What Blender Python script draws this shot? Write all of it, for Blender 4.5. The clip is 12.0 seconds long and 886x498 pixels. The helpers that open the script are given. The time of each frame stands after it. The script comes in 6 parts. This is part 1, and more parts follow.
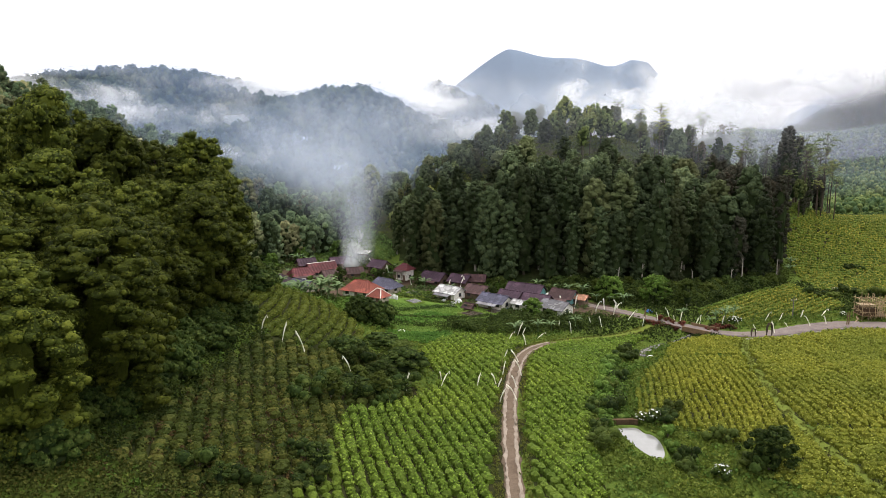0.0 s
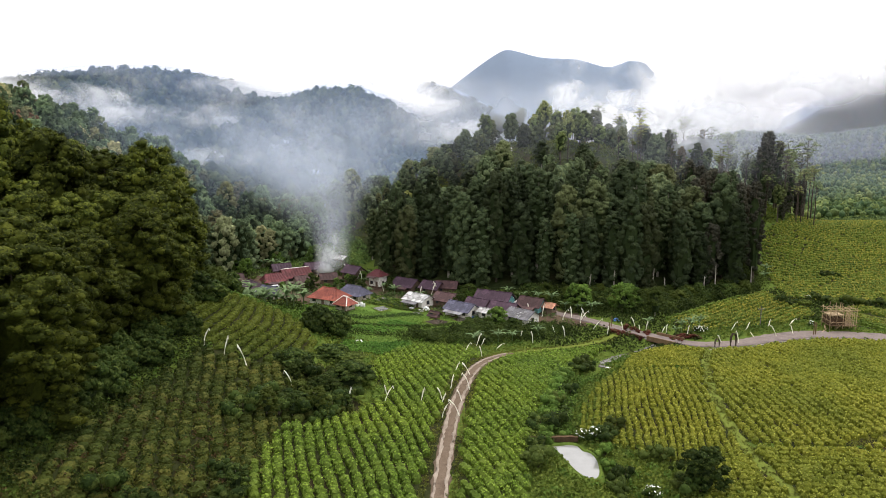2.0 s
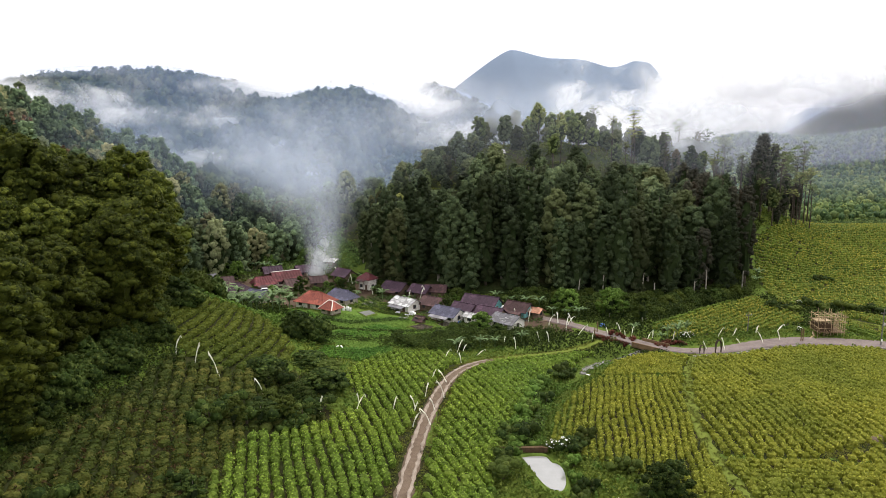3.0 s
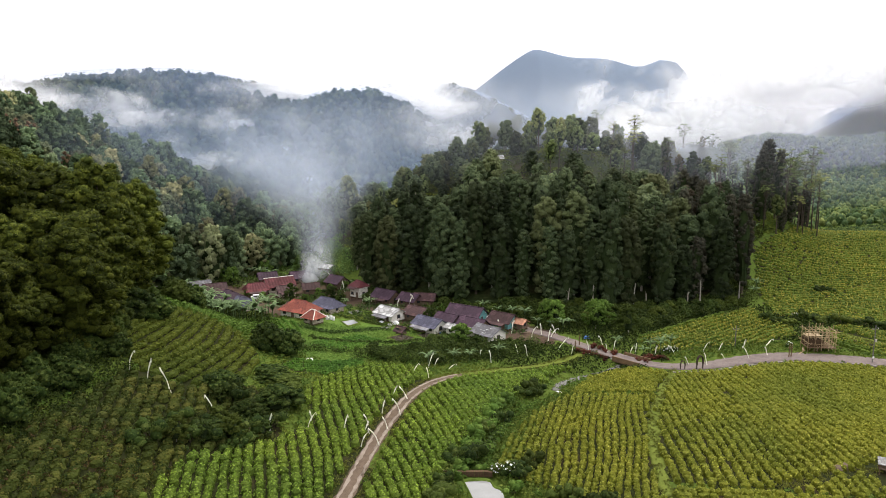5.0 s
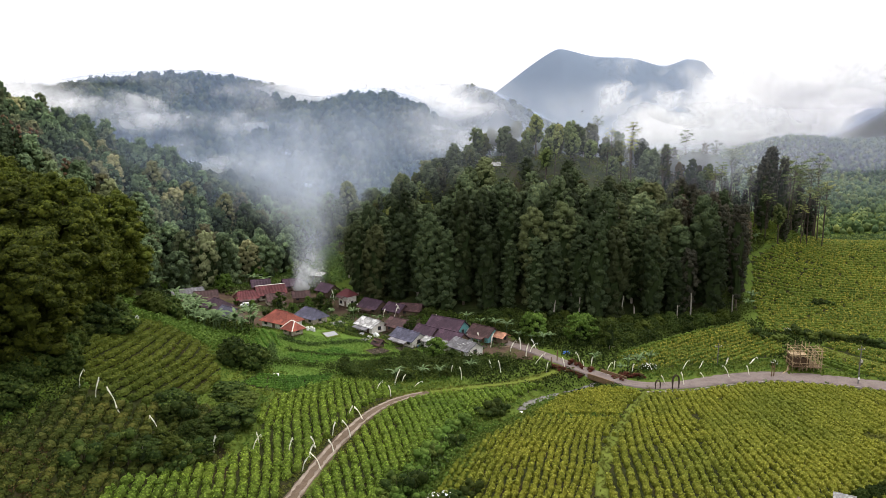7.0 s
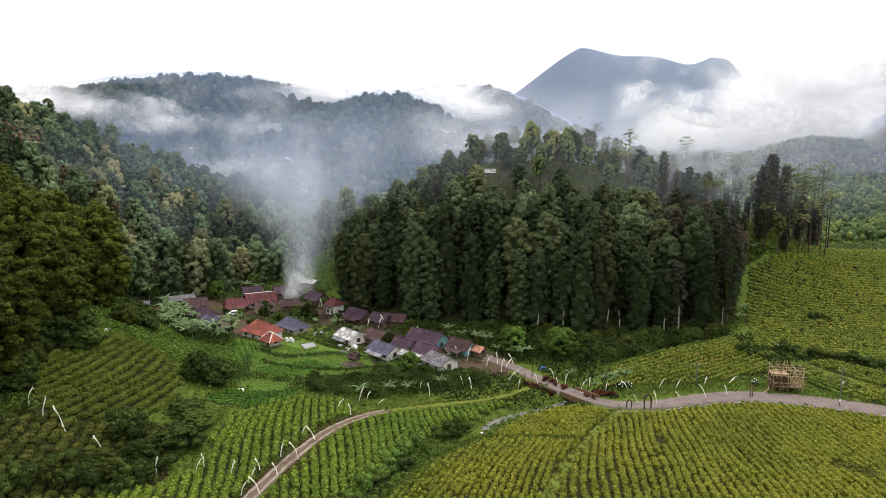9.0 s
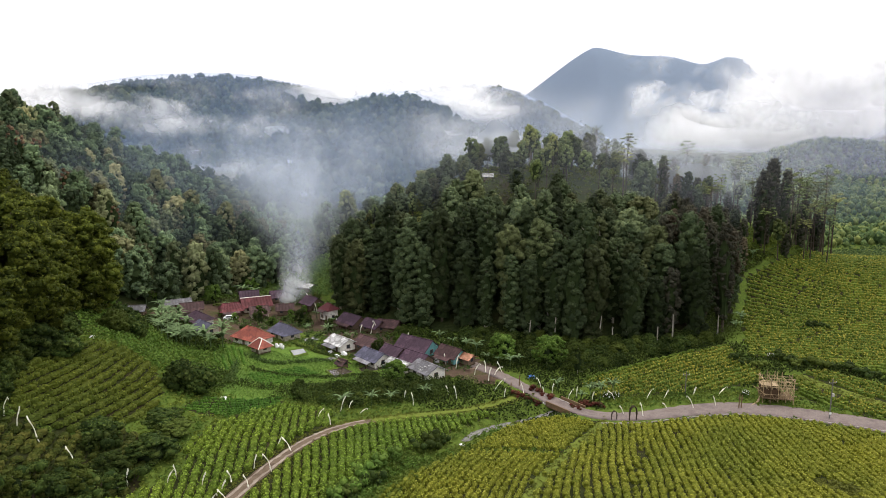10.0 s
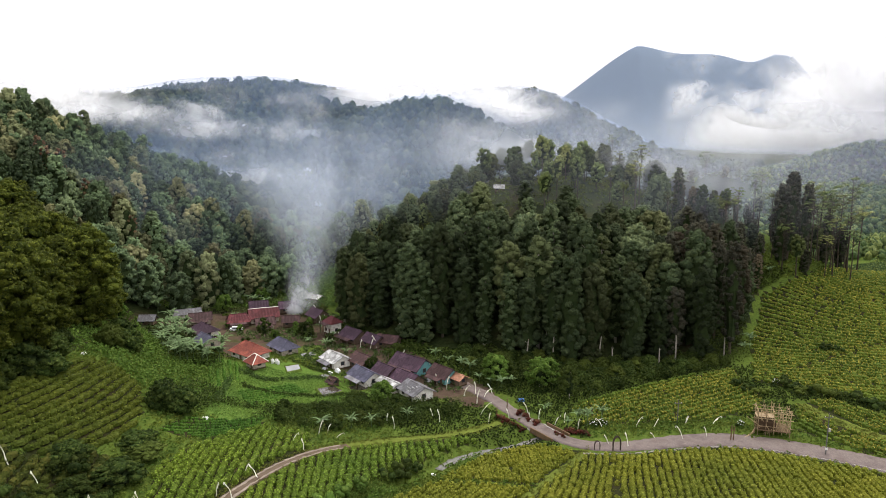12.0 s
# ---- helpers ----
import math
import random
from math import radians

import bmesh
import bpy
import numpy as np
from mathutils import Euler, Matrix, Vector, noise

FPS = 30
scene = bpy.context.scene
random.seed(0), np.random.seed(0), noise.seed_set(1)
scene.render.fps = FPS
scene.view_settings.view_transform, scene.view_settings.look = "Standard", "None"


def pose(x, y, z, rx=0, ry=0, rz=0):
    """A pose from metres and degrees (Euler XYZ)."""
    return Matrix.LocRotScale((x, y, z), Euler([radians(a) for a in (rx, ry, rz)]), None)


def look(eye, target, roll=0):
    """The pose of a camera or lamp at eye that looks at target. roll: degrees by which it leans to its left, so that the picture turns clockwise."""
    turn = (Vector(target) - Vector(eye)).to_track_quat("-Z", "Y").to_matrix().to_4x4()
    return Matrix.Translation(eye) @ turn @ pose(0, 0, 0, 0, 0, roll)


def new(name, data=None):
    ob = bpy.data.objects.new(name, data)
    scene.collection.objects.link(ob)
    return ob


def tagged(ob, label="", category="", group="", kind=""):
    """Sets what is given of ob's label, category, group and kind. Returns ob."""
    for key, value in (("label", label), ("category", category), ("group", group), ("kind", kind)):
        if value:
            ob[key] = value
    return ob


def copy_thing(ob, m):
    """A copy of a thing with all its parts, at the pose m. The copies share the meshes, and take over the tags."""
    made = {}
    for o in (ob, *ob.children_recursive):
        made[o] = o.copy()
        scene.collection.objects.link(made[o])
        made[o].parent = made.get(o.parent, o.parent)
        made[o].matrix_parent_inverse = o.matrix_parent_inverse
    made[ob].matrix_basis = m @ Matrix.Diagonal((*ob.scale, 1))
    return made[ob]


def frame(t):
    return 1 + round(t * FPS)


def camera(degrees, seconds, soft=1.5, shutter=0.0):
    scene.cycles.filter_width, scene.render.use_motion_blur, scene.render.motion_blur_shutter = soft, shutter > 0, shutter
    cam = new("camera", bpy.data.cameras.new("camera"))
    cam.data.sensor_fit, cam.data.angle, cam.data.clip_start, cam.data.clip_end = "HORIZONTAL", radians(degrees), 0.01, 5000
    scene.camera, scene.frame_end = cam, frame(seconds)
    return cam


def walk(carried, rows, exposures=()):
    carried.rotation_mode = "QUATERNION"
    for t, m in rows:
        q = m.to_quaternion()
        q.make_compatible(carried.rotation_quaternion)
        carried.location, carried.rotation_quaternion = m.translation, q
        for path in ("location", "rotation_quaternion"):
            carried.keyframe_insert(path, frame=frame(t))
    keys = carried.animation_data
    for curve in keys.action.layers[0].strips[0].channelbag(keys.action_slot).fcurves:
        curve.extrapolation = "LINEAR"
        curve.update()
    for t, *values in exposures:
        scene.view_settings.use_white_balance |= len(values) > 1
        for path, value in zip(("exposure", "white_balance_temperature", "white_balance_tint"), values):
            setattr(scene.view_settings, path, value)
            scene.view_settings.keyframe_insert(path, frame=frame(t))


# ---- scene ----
cam = camera(64.7, 12.0, soft=0.7)
METRES, EYE, TILT, LEAN, TURN = 70.0, 45.0, -9.25, 0.0, 0.0
ROWS = [
    (0.0, 0.0, 0.0, 0.0, 0.0, 0.0, -0.0),
    (0.5, 0.0271, 0.0048, 0.0062, -0.03, 0.01, -0.02),
    (1.0, 0.0568, 0.0098, 0.0131, -0.06, 0.0, -0.05),
    (1.5, 0.0889, 0.0153, 0.0204, -0.06, 0.01, -0.08),
    (2.0, 0.1225, 0.0214, 0.0281, -0.01, -0.0, -0.11),
    (2.5, 0.1578, 0.0278, 0.0363, 0.18, -0.01, -0.18),
    (3.0, 0.1942, 0.0348, 0.0449, 0.45, -0.02, -0.24),
    (5.0, 0.3501, 0.0672, 0.0828, 2.57, -0.07, -0.54),
    (5.5, 0.3907, 0.0762, 0.094, 3.15, -0.09, -0.63),
    (6.0, 0.4315, 0.0855, 0.1065, 3.65, -0.12, -0.71),
    (6.5, 0.4728, 0.0954, 0.1189, 4.17, -0.14, -0.8),
    (7.0, 0.5142, 0.1058, 0.1317, 4.69, -0.17, -0.88),
    (7.5, 0.553, 0.1159, 0.144, 5.17, -0.21, -0.96),
    (9.5, 0.7184, 0.163, 0.1965, 7.25, -0.34, -1.27),
    (10.0, 0.7599, 0.1759, 0.2109, 7.82, -0.37, -1.36),
    (10.5, 0.8011, 0.1892, 0.2269, 8.47, -0.41, -1.46),
    (11.0, 0.8421, 0.2026, 0.2447, 9.37, -0.46, -1.59),
    (11.5, 0.8839, 0.2165, 0.2644, 10.37, -0.51, -1.73),
    (12.0, 0.9263, 0.2312, 0.286, 11.31, -0.58, -1.85),
]
walk(cam, [(t, pose(0, 0, EYE, TILT, LEAN, TURN) @ pose(METRES * x, METRES * y, METRES * z, 90 + pitch, roll, yaw)) for t, x, y, z, yaw, pitch, roll in ROWS], [(0.0, 0.12), (3.0, 0.10), (6.0, 0.03), (12.0, -0.06)])

# ---- world, sun, exposure ----
world = bpy.data.worlds.new("overcast_sky")
scene.world = world
world.use_nodes = True
wn, wl = world.node_tree.nodes, world.node_tree.links
wn.clear()
SUN_EL, SUN_ROT = radians(58), radians(25)
sky = wn.new("ShaderNodeTexSky")
sky.sky_type = "NISHITA"
sky.sun_disc = False
sky.sun_elevation, sky.sun_rotation = SUN_EL, SUN_ROT
sky.dust_density, sky.air_density = 6.0, 1.5
sky_level = wn.new("ShaderNodeMix")
sky_level.data_type = "RGBA"
sky_level.inputs["Factor"].default_value = 0.86
sky_gain = wn.new("ShaderNodeVectorMath")
sky_gain.operation = "SCALE"
sky_gain.inputs["Scale"].default_value = 0.10
wl.new(sky.outputs["Color"], sky_gain.inputs[0])
wl.new(sky_gain.outputs["Vector"], sky_level.inputs["A"])
sky_level.inputs["B"].default_value = (1.73, 1.70, 1.78, 1)
w_back = wn.new("ShaderNodeBackground")
w_out = wn.new("ShaderNodeOutputWorld")
sky_dir = wn.new("ShaderNodeTexCoord")
sky_up = wn.new("ShaderNodeSeparateXYZ")
sky_rise = wn.new("ShaderNodeMapRange")
sky_rise.inputs["To Min"].default_value, sky_rise.inputs["To Max"].default_value = 0.70, 1.40
sky_cie = wn.new("ShaderNodeVectorMath")
sky_cie.operation = "SCALE"
wl.new(sky_dir.outputs["Generated"], sky_up.inputs["Vector"])
wl.new(sky_up.outputs["Z"], sky_rise.inputs["Value"])
wl.new(sky_level.outputs["Result"], sky_cie.inputs[0])
wl.new(sky_rise.outputs["Result"], sky_cie.inputs["Scale"])
wl.new(sky_cie.outputs["Vector"], w_back.inputs["Color"])
wl.new(w_back.outputs["Background"], w_out.inputs["Surface"])
w_back.inputs["Strength"].default_value = 1.0

sun = new("sun", bpy.data.lights.new("sun", "SUN"))
sun.data.energy, sun.data.angle, sun.data.color = 2.8, radians(20), (1.0, 0.95, 0.85)
sun.matrix_world = look((0, 0, 0), (-math.sin(SUN_ROT) * math.cos(SUN_EL), -math.cos(SUN_ROT) * math.cos(SUN_EL), -math.sin(SUN_EL)))
scene.cycles.transparent_max_bounces = 24


# ---- materials ----
def ramp_node(nt, stops):
    r = nt.nodes.new("ShaderNodeValToRGB")
    while len(r.color_ramp.elements) < len(stops):
        r.color_ramp.elements.new(0.5)
    for e, (p, c) in zip(r.color_ramp.elements, stops):
        e.position, e.color = p, (*c, 1)
    return r


def base_material(name, rough=0.7):
    m = bpy.data.materials.new(name)
    m.use_nodes = True
    b = m.node_tree.nodes["Principled BSDF"]
    b.inputs["Roughness"].default_value = rough
    b.inputs["Specular IOR Level"].default_value = 0.02 if rough > 0.85 else 0.12 if rough > 0.5 else 0.5
    return m, m.node_tree, b


def noise_node(nt, scale, detail=4, coord="Object", rough=0.55):
    tc = nt.nodes.new("ShaderNodeTexCoord")
    n = nt.nodes.new("ShaderNodeTexNoise")
    n.inputs["Scale"].default_value, n.inputs["Detail"].default_value, n.inputs["Roughness"].default_value = scale, detail, rough
    nt.links.new(tc.outputs[coord], n.inputs["Vector"])
    return n


def mix_node(nt, kind, fac, a, b):
    m = nt.nodes.new("ShaderNodeMix")
    m.data_type, m.blend_type = "RGBA", kind
    for key, v in (("Factor", fac), ("A", a), ("B", b)):
        if hasattr(v, "node"):
            nt.links.new(v, m.inputs[key])
        elif key == "Factor":
            m.inputs["Factor"].default_value = v
        else:
            m.inputs[key].default_value = (*v, 1)
    return m.outputs["Result"]


def surface(name, colours, scale=1.5, fine=20.0, rough=0.75, bump=0.3, spread=0.25, by_object=0.0, metal=0.0):
    """A rough surface: a coarse stain pattern between the colours, a fine grain, and a little relief."""
    m, nt, b = base_material(name, rough)
    coarse = noise_node(nt, scale)
    step = 1 / (len(colours) - 1) if len(colours) > 1 else 1
    r = ramp_node(nt, [(0.3 + 0.4 * i * step, c) for i, c in enumerate(colours)])
    nt.links.new(coarse.outputs["Fac"], r.inputs["Fac"])
    grain = noise_node(nt, fine, 5)
    g = ramp_node(nt, [(0.25, (1 - spread,) * 3), (0.75, (1 + spread,) * 3)])
    nt.links.new(grain.outputs["Fac"], g.inputs["Fac"])
    col = mix_node(nt, "MULTIPLY", 1.0, r.outputs["Color"], g.outputs["Color"])
    if by_object:
        info = nt.nodes.new("ShaderNodeObjectInfo")
        o = ramp_node(nt, [(0, (1 - by_object,) * 3), (1, (1 + by_object,) * 3)])
        nt.links.new(info.outputs["Random"], o.inputs["Fac"])
        col = mix_node(nt, "MULTIPLY", 1.0, col, o.outputs["Color"])
    nt.links.new(col, b.inputs["Base Color"])
    b.inputs["Metallic"].default_value = metal
    bp = nt.nodes.new("ShaderNodeBump")
    bp.inputs["Strength"].default_value, bp.inputs["Distance"].default_value = bump, 0.05
    nt.links.new(grain.outputs["Fac"], bp.inputs["Height"])
    nt.links.new(bp.outputs["Normal"], b.inputs["Normal"])
    return m


def foliage(name, dark, mid, light, warm=None, by_object=0.3, lets=0.22, patch=0.0, grain=1.6):
    """Leaves: each leaf cluster takes its own tone, each plant its own cast; light passes partly through."""
    m, nt, b = base_material(name, 0.6)
    geo = nt.nodes.new("ShaderNodeNewGeometry")
    r = ramp_node(nt, [(0.0, dark), (0.55, mid), (1.0, light)])
    nt.links.new(geo.outputs["Random Per Island"], r.inputs["Fac"])
    col = r.outputs["Color"]
    info = nt.nodes.new("ShaderNodeObjectInfo")
    if warm:
        wr = ramp_node(nt, [(0.62, (0, 0, 0)), (1.0, (0.8, 0.8, 0.8))])
        nt.links.new(info.outputs["Random"], wr.inputs["Fac"])
        col = mix_node(nt, "MIX", wr.outputs["Color"], col, warm)
    if by_object:
        times = nt.nodes.new("ShaderNodeMath")
        times.operation = "MULTIPLY"
        times.inputs[1].default_value = 7.31
        nt.links.new(info.outputs["Random"], times.inputs[0])
        frac = nt.nodes.new("ShaderNodeMath")
        frac.operation = "FRACT"
        nt.links.new(times.outputs[0], frac.inputs[0])
        o = ramp_node(nt, [(0, (1 - by_object,) * 3), (1, (1 + by_object,) * 3)])
        nt.links.new(frac.outputs[0], o.inputs["Fac"])
        col = mix_node(nt, "MULTIPLY", 1.0, col, o.outputs["Color"])
    if patch:
        pn = noise_node(nt, patch, 3)
        pr = ramp_node(nt, [(0.35, (0.78, 0.84, 0.82)), (0.65, (1.16, 1.10, 0.95))])
        nt.links.new(pn.outputs["Fac"], pr.inputs["Fac"])
        col = mix_node(nt, "MULTIPLY", 1.0, col, pr.outputs["Color"])
    grain_n = noise_node(nt, grain, 5, "Object", 0.7)
    gr = ramp_node(nt, [(0.32, (0.66, 0.69, 0.70)), (0.5, (1.0, 1.0, 1.0)), (0.70, (1.36, 1.33, 1.22))])
    nt.links.new(grain_n.outputs["Fac"], gr.inputs["Fac"])
    col = mix_node(nt, "MULTIPLY", 1.0, col, gr.outputs["Color"])
    bp = nt.nodes.new("ShaderNodeBump")
    bp.inputs["Strength"].default_value, bp.inputs["Distance"].default_value = 0.8, 1.0 / grain
    nt.links.new(grain_n.outputs["Fac"], bp.inputs["Height"])
    nt.links.new(bp.outputs["Normal"], b.inputs["Normal"])
    nt.links.new(col, b.inputs["Base Color"])
    b.inputs["Specular IOR Level"].default_value = 0.04
    tr = nt.nodes.new("ShaderNodeBsdfTranslucent")
    nt.links.new(col, tr.inputs["Color"])
    mx = nt.nodes.new("ShaderNodeMixShader")
    mx.inputs["Fac"].default_value = lets
    out = nt.nodes["Material Output"]
    nt.links.new(b.outputs["BSDF"], mx.inputs[1])
    nt.links.new(tr.outputs["BSDF"], mx.inputs[2])
    nt.links.new(mx.outputs["Shader"], out.inputs["Surface"])
    return m


def mist_material(name, colour, density, scale, low, high, squash=1.0, edge=0.22):
    """Thin vapour, smoke and painted haze: the noise opens holes in it, and it thins out towards its rim."""
    m = bpy.data.materials.new(name)
    m.use_nodes = True
    nt = m.node_tree
    nt.nodes.remove(nt.nodes["Principled BSDF"])
    L = nt.links
    tc = nt.nodes.new("ShaderNodeTexCoord")
    mp = nt.nodes.new("ShaderNodeMapping")
    mp.inputs["Scale"].default_value = (1, 1, squash)
    L.new(tc.outputs["Object"], mp.inputs["Vector"])
    n = nt.nodes.new("ShaderNodeTexNoise")
    n.inputs["Scale"].default_value, n.inputs["Detail"].default_value, n.inputs["Roughness"].default_value = scale, 5, 0.52
    n.inputs["Distortion"].default_value = 0.4
    L.new(mp.outputs["Vector"], n.inputs["Vector"])
    mr = nt.nodes.new("ShaderNodeMapRange")
    mr.interpolation_type = "SMOOTHSTEP"
    mr.inputs["From Min"].default_value, mr.inputs["From Max"].default_value = low, high
    L.new(n.outputs["Fac"], mr.inputs["Value"])
    sep = nt.nodes.new("ShaderNodeSeparateXYZ")
    L.new(tc.outputs["UV"], sep.inputs["Vector"])
    value = mr.outputs["Result"]
    for axis in ("X", "Y"):
        for a, c in ((0.0, edge), (1.0, 1 - edge)):
            e = nt.nodes.new("ShaderNodeMapRange")
            e.interpolation_type = "SMOOTHSTEP"
            e.inputs["From Min"].default_value, e.inputs["From Max"].default_value = a, c
            L.new(sep.outputs[axis], e.inputs["Value"])
            mu = nt.nodes.new("ShaderNodeMath")
            mu.operation = "MULTIPLY"
            L.new(value, mu.inputs[0])
            L.new(e.outputs["Result"], mu.inputs[1])
            value = mu.outputs[0]
    mu = nt.nodes.new("ShaderNodeMath")
    mu.operation = "MULTIPLY"
    mu.inputs[1].default_value = density
    L.new(value, mu.inputs[0])
    d = nt.nodes.new("ShaderNodeBsdfDiffuse")
    t = nt.nodes.new("ShaderNodeBsdfTranslucent")
    for s in (d, t):
        s.inputs["Color"].default_value = (*colour, 1)
    half = nt.nodes.new("ShaderNodeMixShader")
    L.new(d.outputs["BSDF"], half.inputs[1])
    L.new(t.outputs["BSDF"], half.inputs[2])
    clear = nt.nodes.new("ShaderNodeBsdfTransparent")
    mx = nt.nodes.new("ShaderNodeMixShader")
    L.new(mu.outputs[0], mx.inputs["Fac"])
    L.new(clear.outputs["BSDF"], mx.inputs[1])
    L.new(half.outputs["Shader"], mx.inputs[2])
    L.new(mx.outputs["Shader"], nt.nodes["Material Output"].inputs["Surface"])
    return m


GROUND = surface("weedy_turf", [(0.045, 0.072, 0.014), (0.070, 0.100, 0.018), (0.058, 0.086, 0.016)], 0.12, 1.8, 0.95, 0.6, 0.4)
# Tea-field soil, darkened to paint the shade the bushes cast between rows.
ROW_SHADE_SOIL = surface("tea_soil_painted_shade", [(0.016, 0.017, 0.006), (0.022, 0.026, 0.009), (0.028, 0.022, 0.011)], 0.2, 2.0, 0.95, 0.6, 0.4)
VILLAGE_DIRT = surface("trodden_village_dirt", [(0.042, 0.027, 0.020), (0.075, 0.052, 0.037), (0.037, 0.046, 0.013)], 0.25, 2.5, 0.95, 0.5, 0.35)
MEADOW = surface("green_meadow", [(0.048, 0.092, 0.016), (0.080, 0.132, 0.024), (0.056, 0.096, 0.018)], 0.15, 2.0, 0.95, 0.6, 0.35)
FOREST_FLOOR = surface("forest_floor", [(0.014, 0.022, 0.008), (0.028, 0.036, 0.012), (0.04, 0.03, 0.018)], 0.08, 1.2, 0.95, 0.6, 0.4)
TRACK = surface("packed_dirt", [(0.074, 0.053, 0.037), (0.115, 0.086, 0.063), (0.089, 0.065, 0.045)], 0.5, 6, 0.9, 0.5)
RUT = surface("worn_stone_rut", [(0.156, 0.124, 0.096), (0.254, 0.212, 0.170)], 0.8, 8, 0.85, 0.4)
ASPHALT = surface("old_asphalt", [(0.095, 0.074, 0.069), (0.147, 0.119, 0.108), (0.112, 0.086, 0.077)], 0.3, 5, 0.85, 0.3)
GRASS_PATH = surface("mown_grass", [(0.07, 0.092, 0.016), (0.105, 0.128, 0.024), (0.085, 0.105, 0.02)], 0.4, 5, 0.9, 0.6)
SOIL = surface("dark_soil", [(0.05, 0.032, 0.02), (0.09, 0.06, 0.035)], 0.5, 6, 0.95, 0.6)
BARK = surface("pale_bark", [(0.165, 0.143, 0.112), (0.315, 0.285, 0.240), (0.225, 0.195, 0.150)], 0.6, 4, 0.85, 0.5, 0.3, 0.3)
BARK_DARK = surface("dark_bark", [(0.05, 0.04, 0.03), (0.10, 0.08, 0.06)], 0.6, 4, 0.9, 0.5, 0.3, 0.3)
LEAF_TALL = foliage("tall_tree_leaves", (0.039, 0.057, 0.028), (0.052, 0.072, 0.032), (0.071, 0.092, 0.039), (0.100, 0.111, 0.044), 0.55, 0.2, 0.0, 1.8)
LEAF_RUSSET = foliage("russet_tree_leaves", (0.048, 0.049, 0.036), (0.066, 0.065, 0.045), (0.090, 0.084, 0.056), (0.128, 0.098, 0.062), 0.5, 0.2, 0.0, 1.8)
LEAF_HEDGE = foliage("broad_tree_leaves", (0.025, 0.035, 0.007), (0.060, 0.076, 0.011), (0.121, 0.137, 0.020), None, 0.35, 0.22, 0.0, 2.4)
LEAF_SLOPE = foliage("slope_tree_leaves", (0.075, 0.111, 0.059), (0.114, 0.163, 0.080), (0.171, 0.227, 0.109), (0.276, 0.244, 0.120), 0.6, 0.22)
LEAF_FAR = foliage("distant_woods", (0.017, 0.032, 0.023), (0.040, 0.061, 0.039), (0.098, 0.116, 0.062), None, 0.0, 0.2, 0.012, 0.7)
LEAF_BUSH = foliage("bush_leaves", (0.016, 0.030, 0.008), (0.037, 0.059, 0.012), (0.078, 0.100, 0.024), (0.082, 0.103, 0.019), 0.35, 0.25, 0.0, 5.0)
LEAF_BANANA = foliage("banana_leaves", (0.061, 0.103, 0.039), (0.121, 0.181, 0.077), (0.254, 0.306, 0.181), None, 0.35)
LEAF_FERN = foliage("bright_fern_leaves", (0.060, 0.108, 0.019), (0.093, 0.161, 0.027), (0.144, 0.212, 0.043), None, 0.3)
TEA = foliage("tea_leaves", (0.120, 0.193, 0.025), (0.179, 0.267, 0.038), (0.260, 0.355, 0.066), None, 0.0, 0.25, 0.05, 2.4)
TEA_GOLD = foliage("yellowish_tea_leaves", (0.172, 0.192, 0.026), (0.239, 0.259, 0.041), (0.324, 0.339, 0.070), None, 0.0, 0.25, 0.05, 2.4)
# Yellow-green hilltop leaves, lightened to paint in the haze up there.
LEAF_TOP = foliage("hilltop_leaves", (0.079, 0.111, 0.042), (0.122, 0.161, 0.053), (0.180, 0.213, 0.077), (0.218, 0.219, 0.066), 0.55, 0.22)
TEA_WILD = foliage("overgrown_tea_leaves", (0.036, 0.049, 0.012), (0.061, 0.077, 0.017), (0.111, 0.113, 0.030), None, 0.0, 0.3, 0.08, 3.0)
WEED_RUST = foliage("rusty_weed_leaves", (0.042, 0.028, 0.013), (0.074, 0.046, 0.023), (0.116, 0.085, 0.034), None, 0.0, 0.3, 0.1, 3.0)
GRASS = foliage("long_grass", (0.068, 0.098, 0.018), (0.110, 0.150, 0.026), (0.168, 0.200, 0.046), None, 0.0, 0.3, 0.05, 4.0)
# Silty water colour, paled to paint the sky's reflection on the stream.
SILTY_SKY = surface("silty_sky_painted_water", [(0.120, 0.114, 0.102), (0.192, 0.186, 0.174), (0.096, 0.084, 0.066)], 0.5, 8, 0.12, 0.05, 0.1)
WATER = surface("still_water", [(0.035, 0.030, 0.022), (0.06, 0.05, 0.036)], 0.5, 8, 0.08, 0.05, 0.1)
TEA_SLOPE = foliage("slope_tea_leaves", (0.068, 0.088, 0.015), (0.096, 0.120, 0.019), (0.131, 0.154, 0.031), None, 0.0, 0.25, 0.05, 2.0)
VEG = foliage("vegetable_leaves", (0.053, 0.123, 0.020), (0.078, 0.162, 0.027), (0.108, 0.199, 0.036), None, 0.0, 0.25, 0.1, 3.0)
SHRUB = foliage("garden_shrub_leaves", (0.032, 0.060, 0.018), (0.063, 0.105, 0.029), (0.116, 0.170, 0.052), (0.168, 0.200, 0.065), 0.4, 0.25, 0.0, 4.0)
# Inner twig colour, darkened to paint the shade deep inside the crowns.
CORE_SHADE = surface("twigs_with_painted_shade", [(0.018, 0.029, 0.011), (0.032, 0.045, 0.016)], 0.5, 3, 0.95, 0.5)
MEADOW_GRASS = foliage("meadow_grass", (0.104, 0.183, 0.039), (0.153, 0.246, 0.056), (0.202, 0.296, 0.077), None, 0.0, 0.25, 0.08, 3.0)
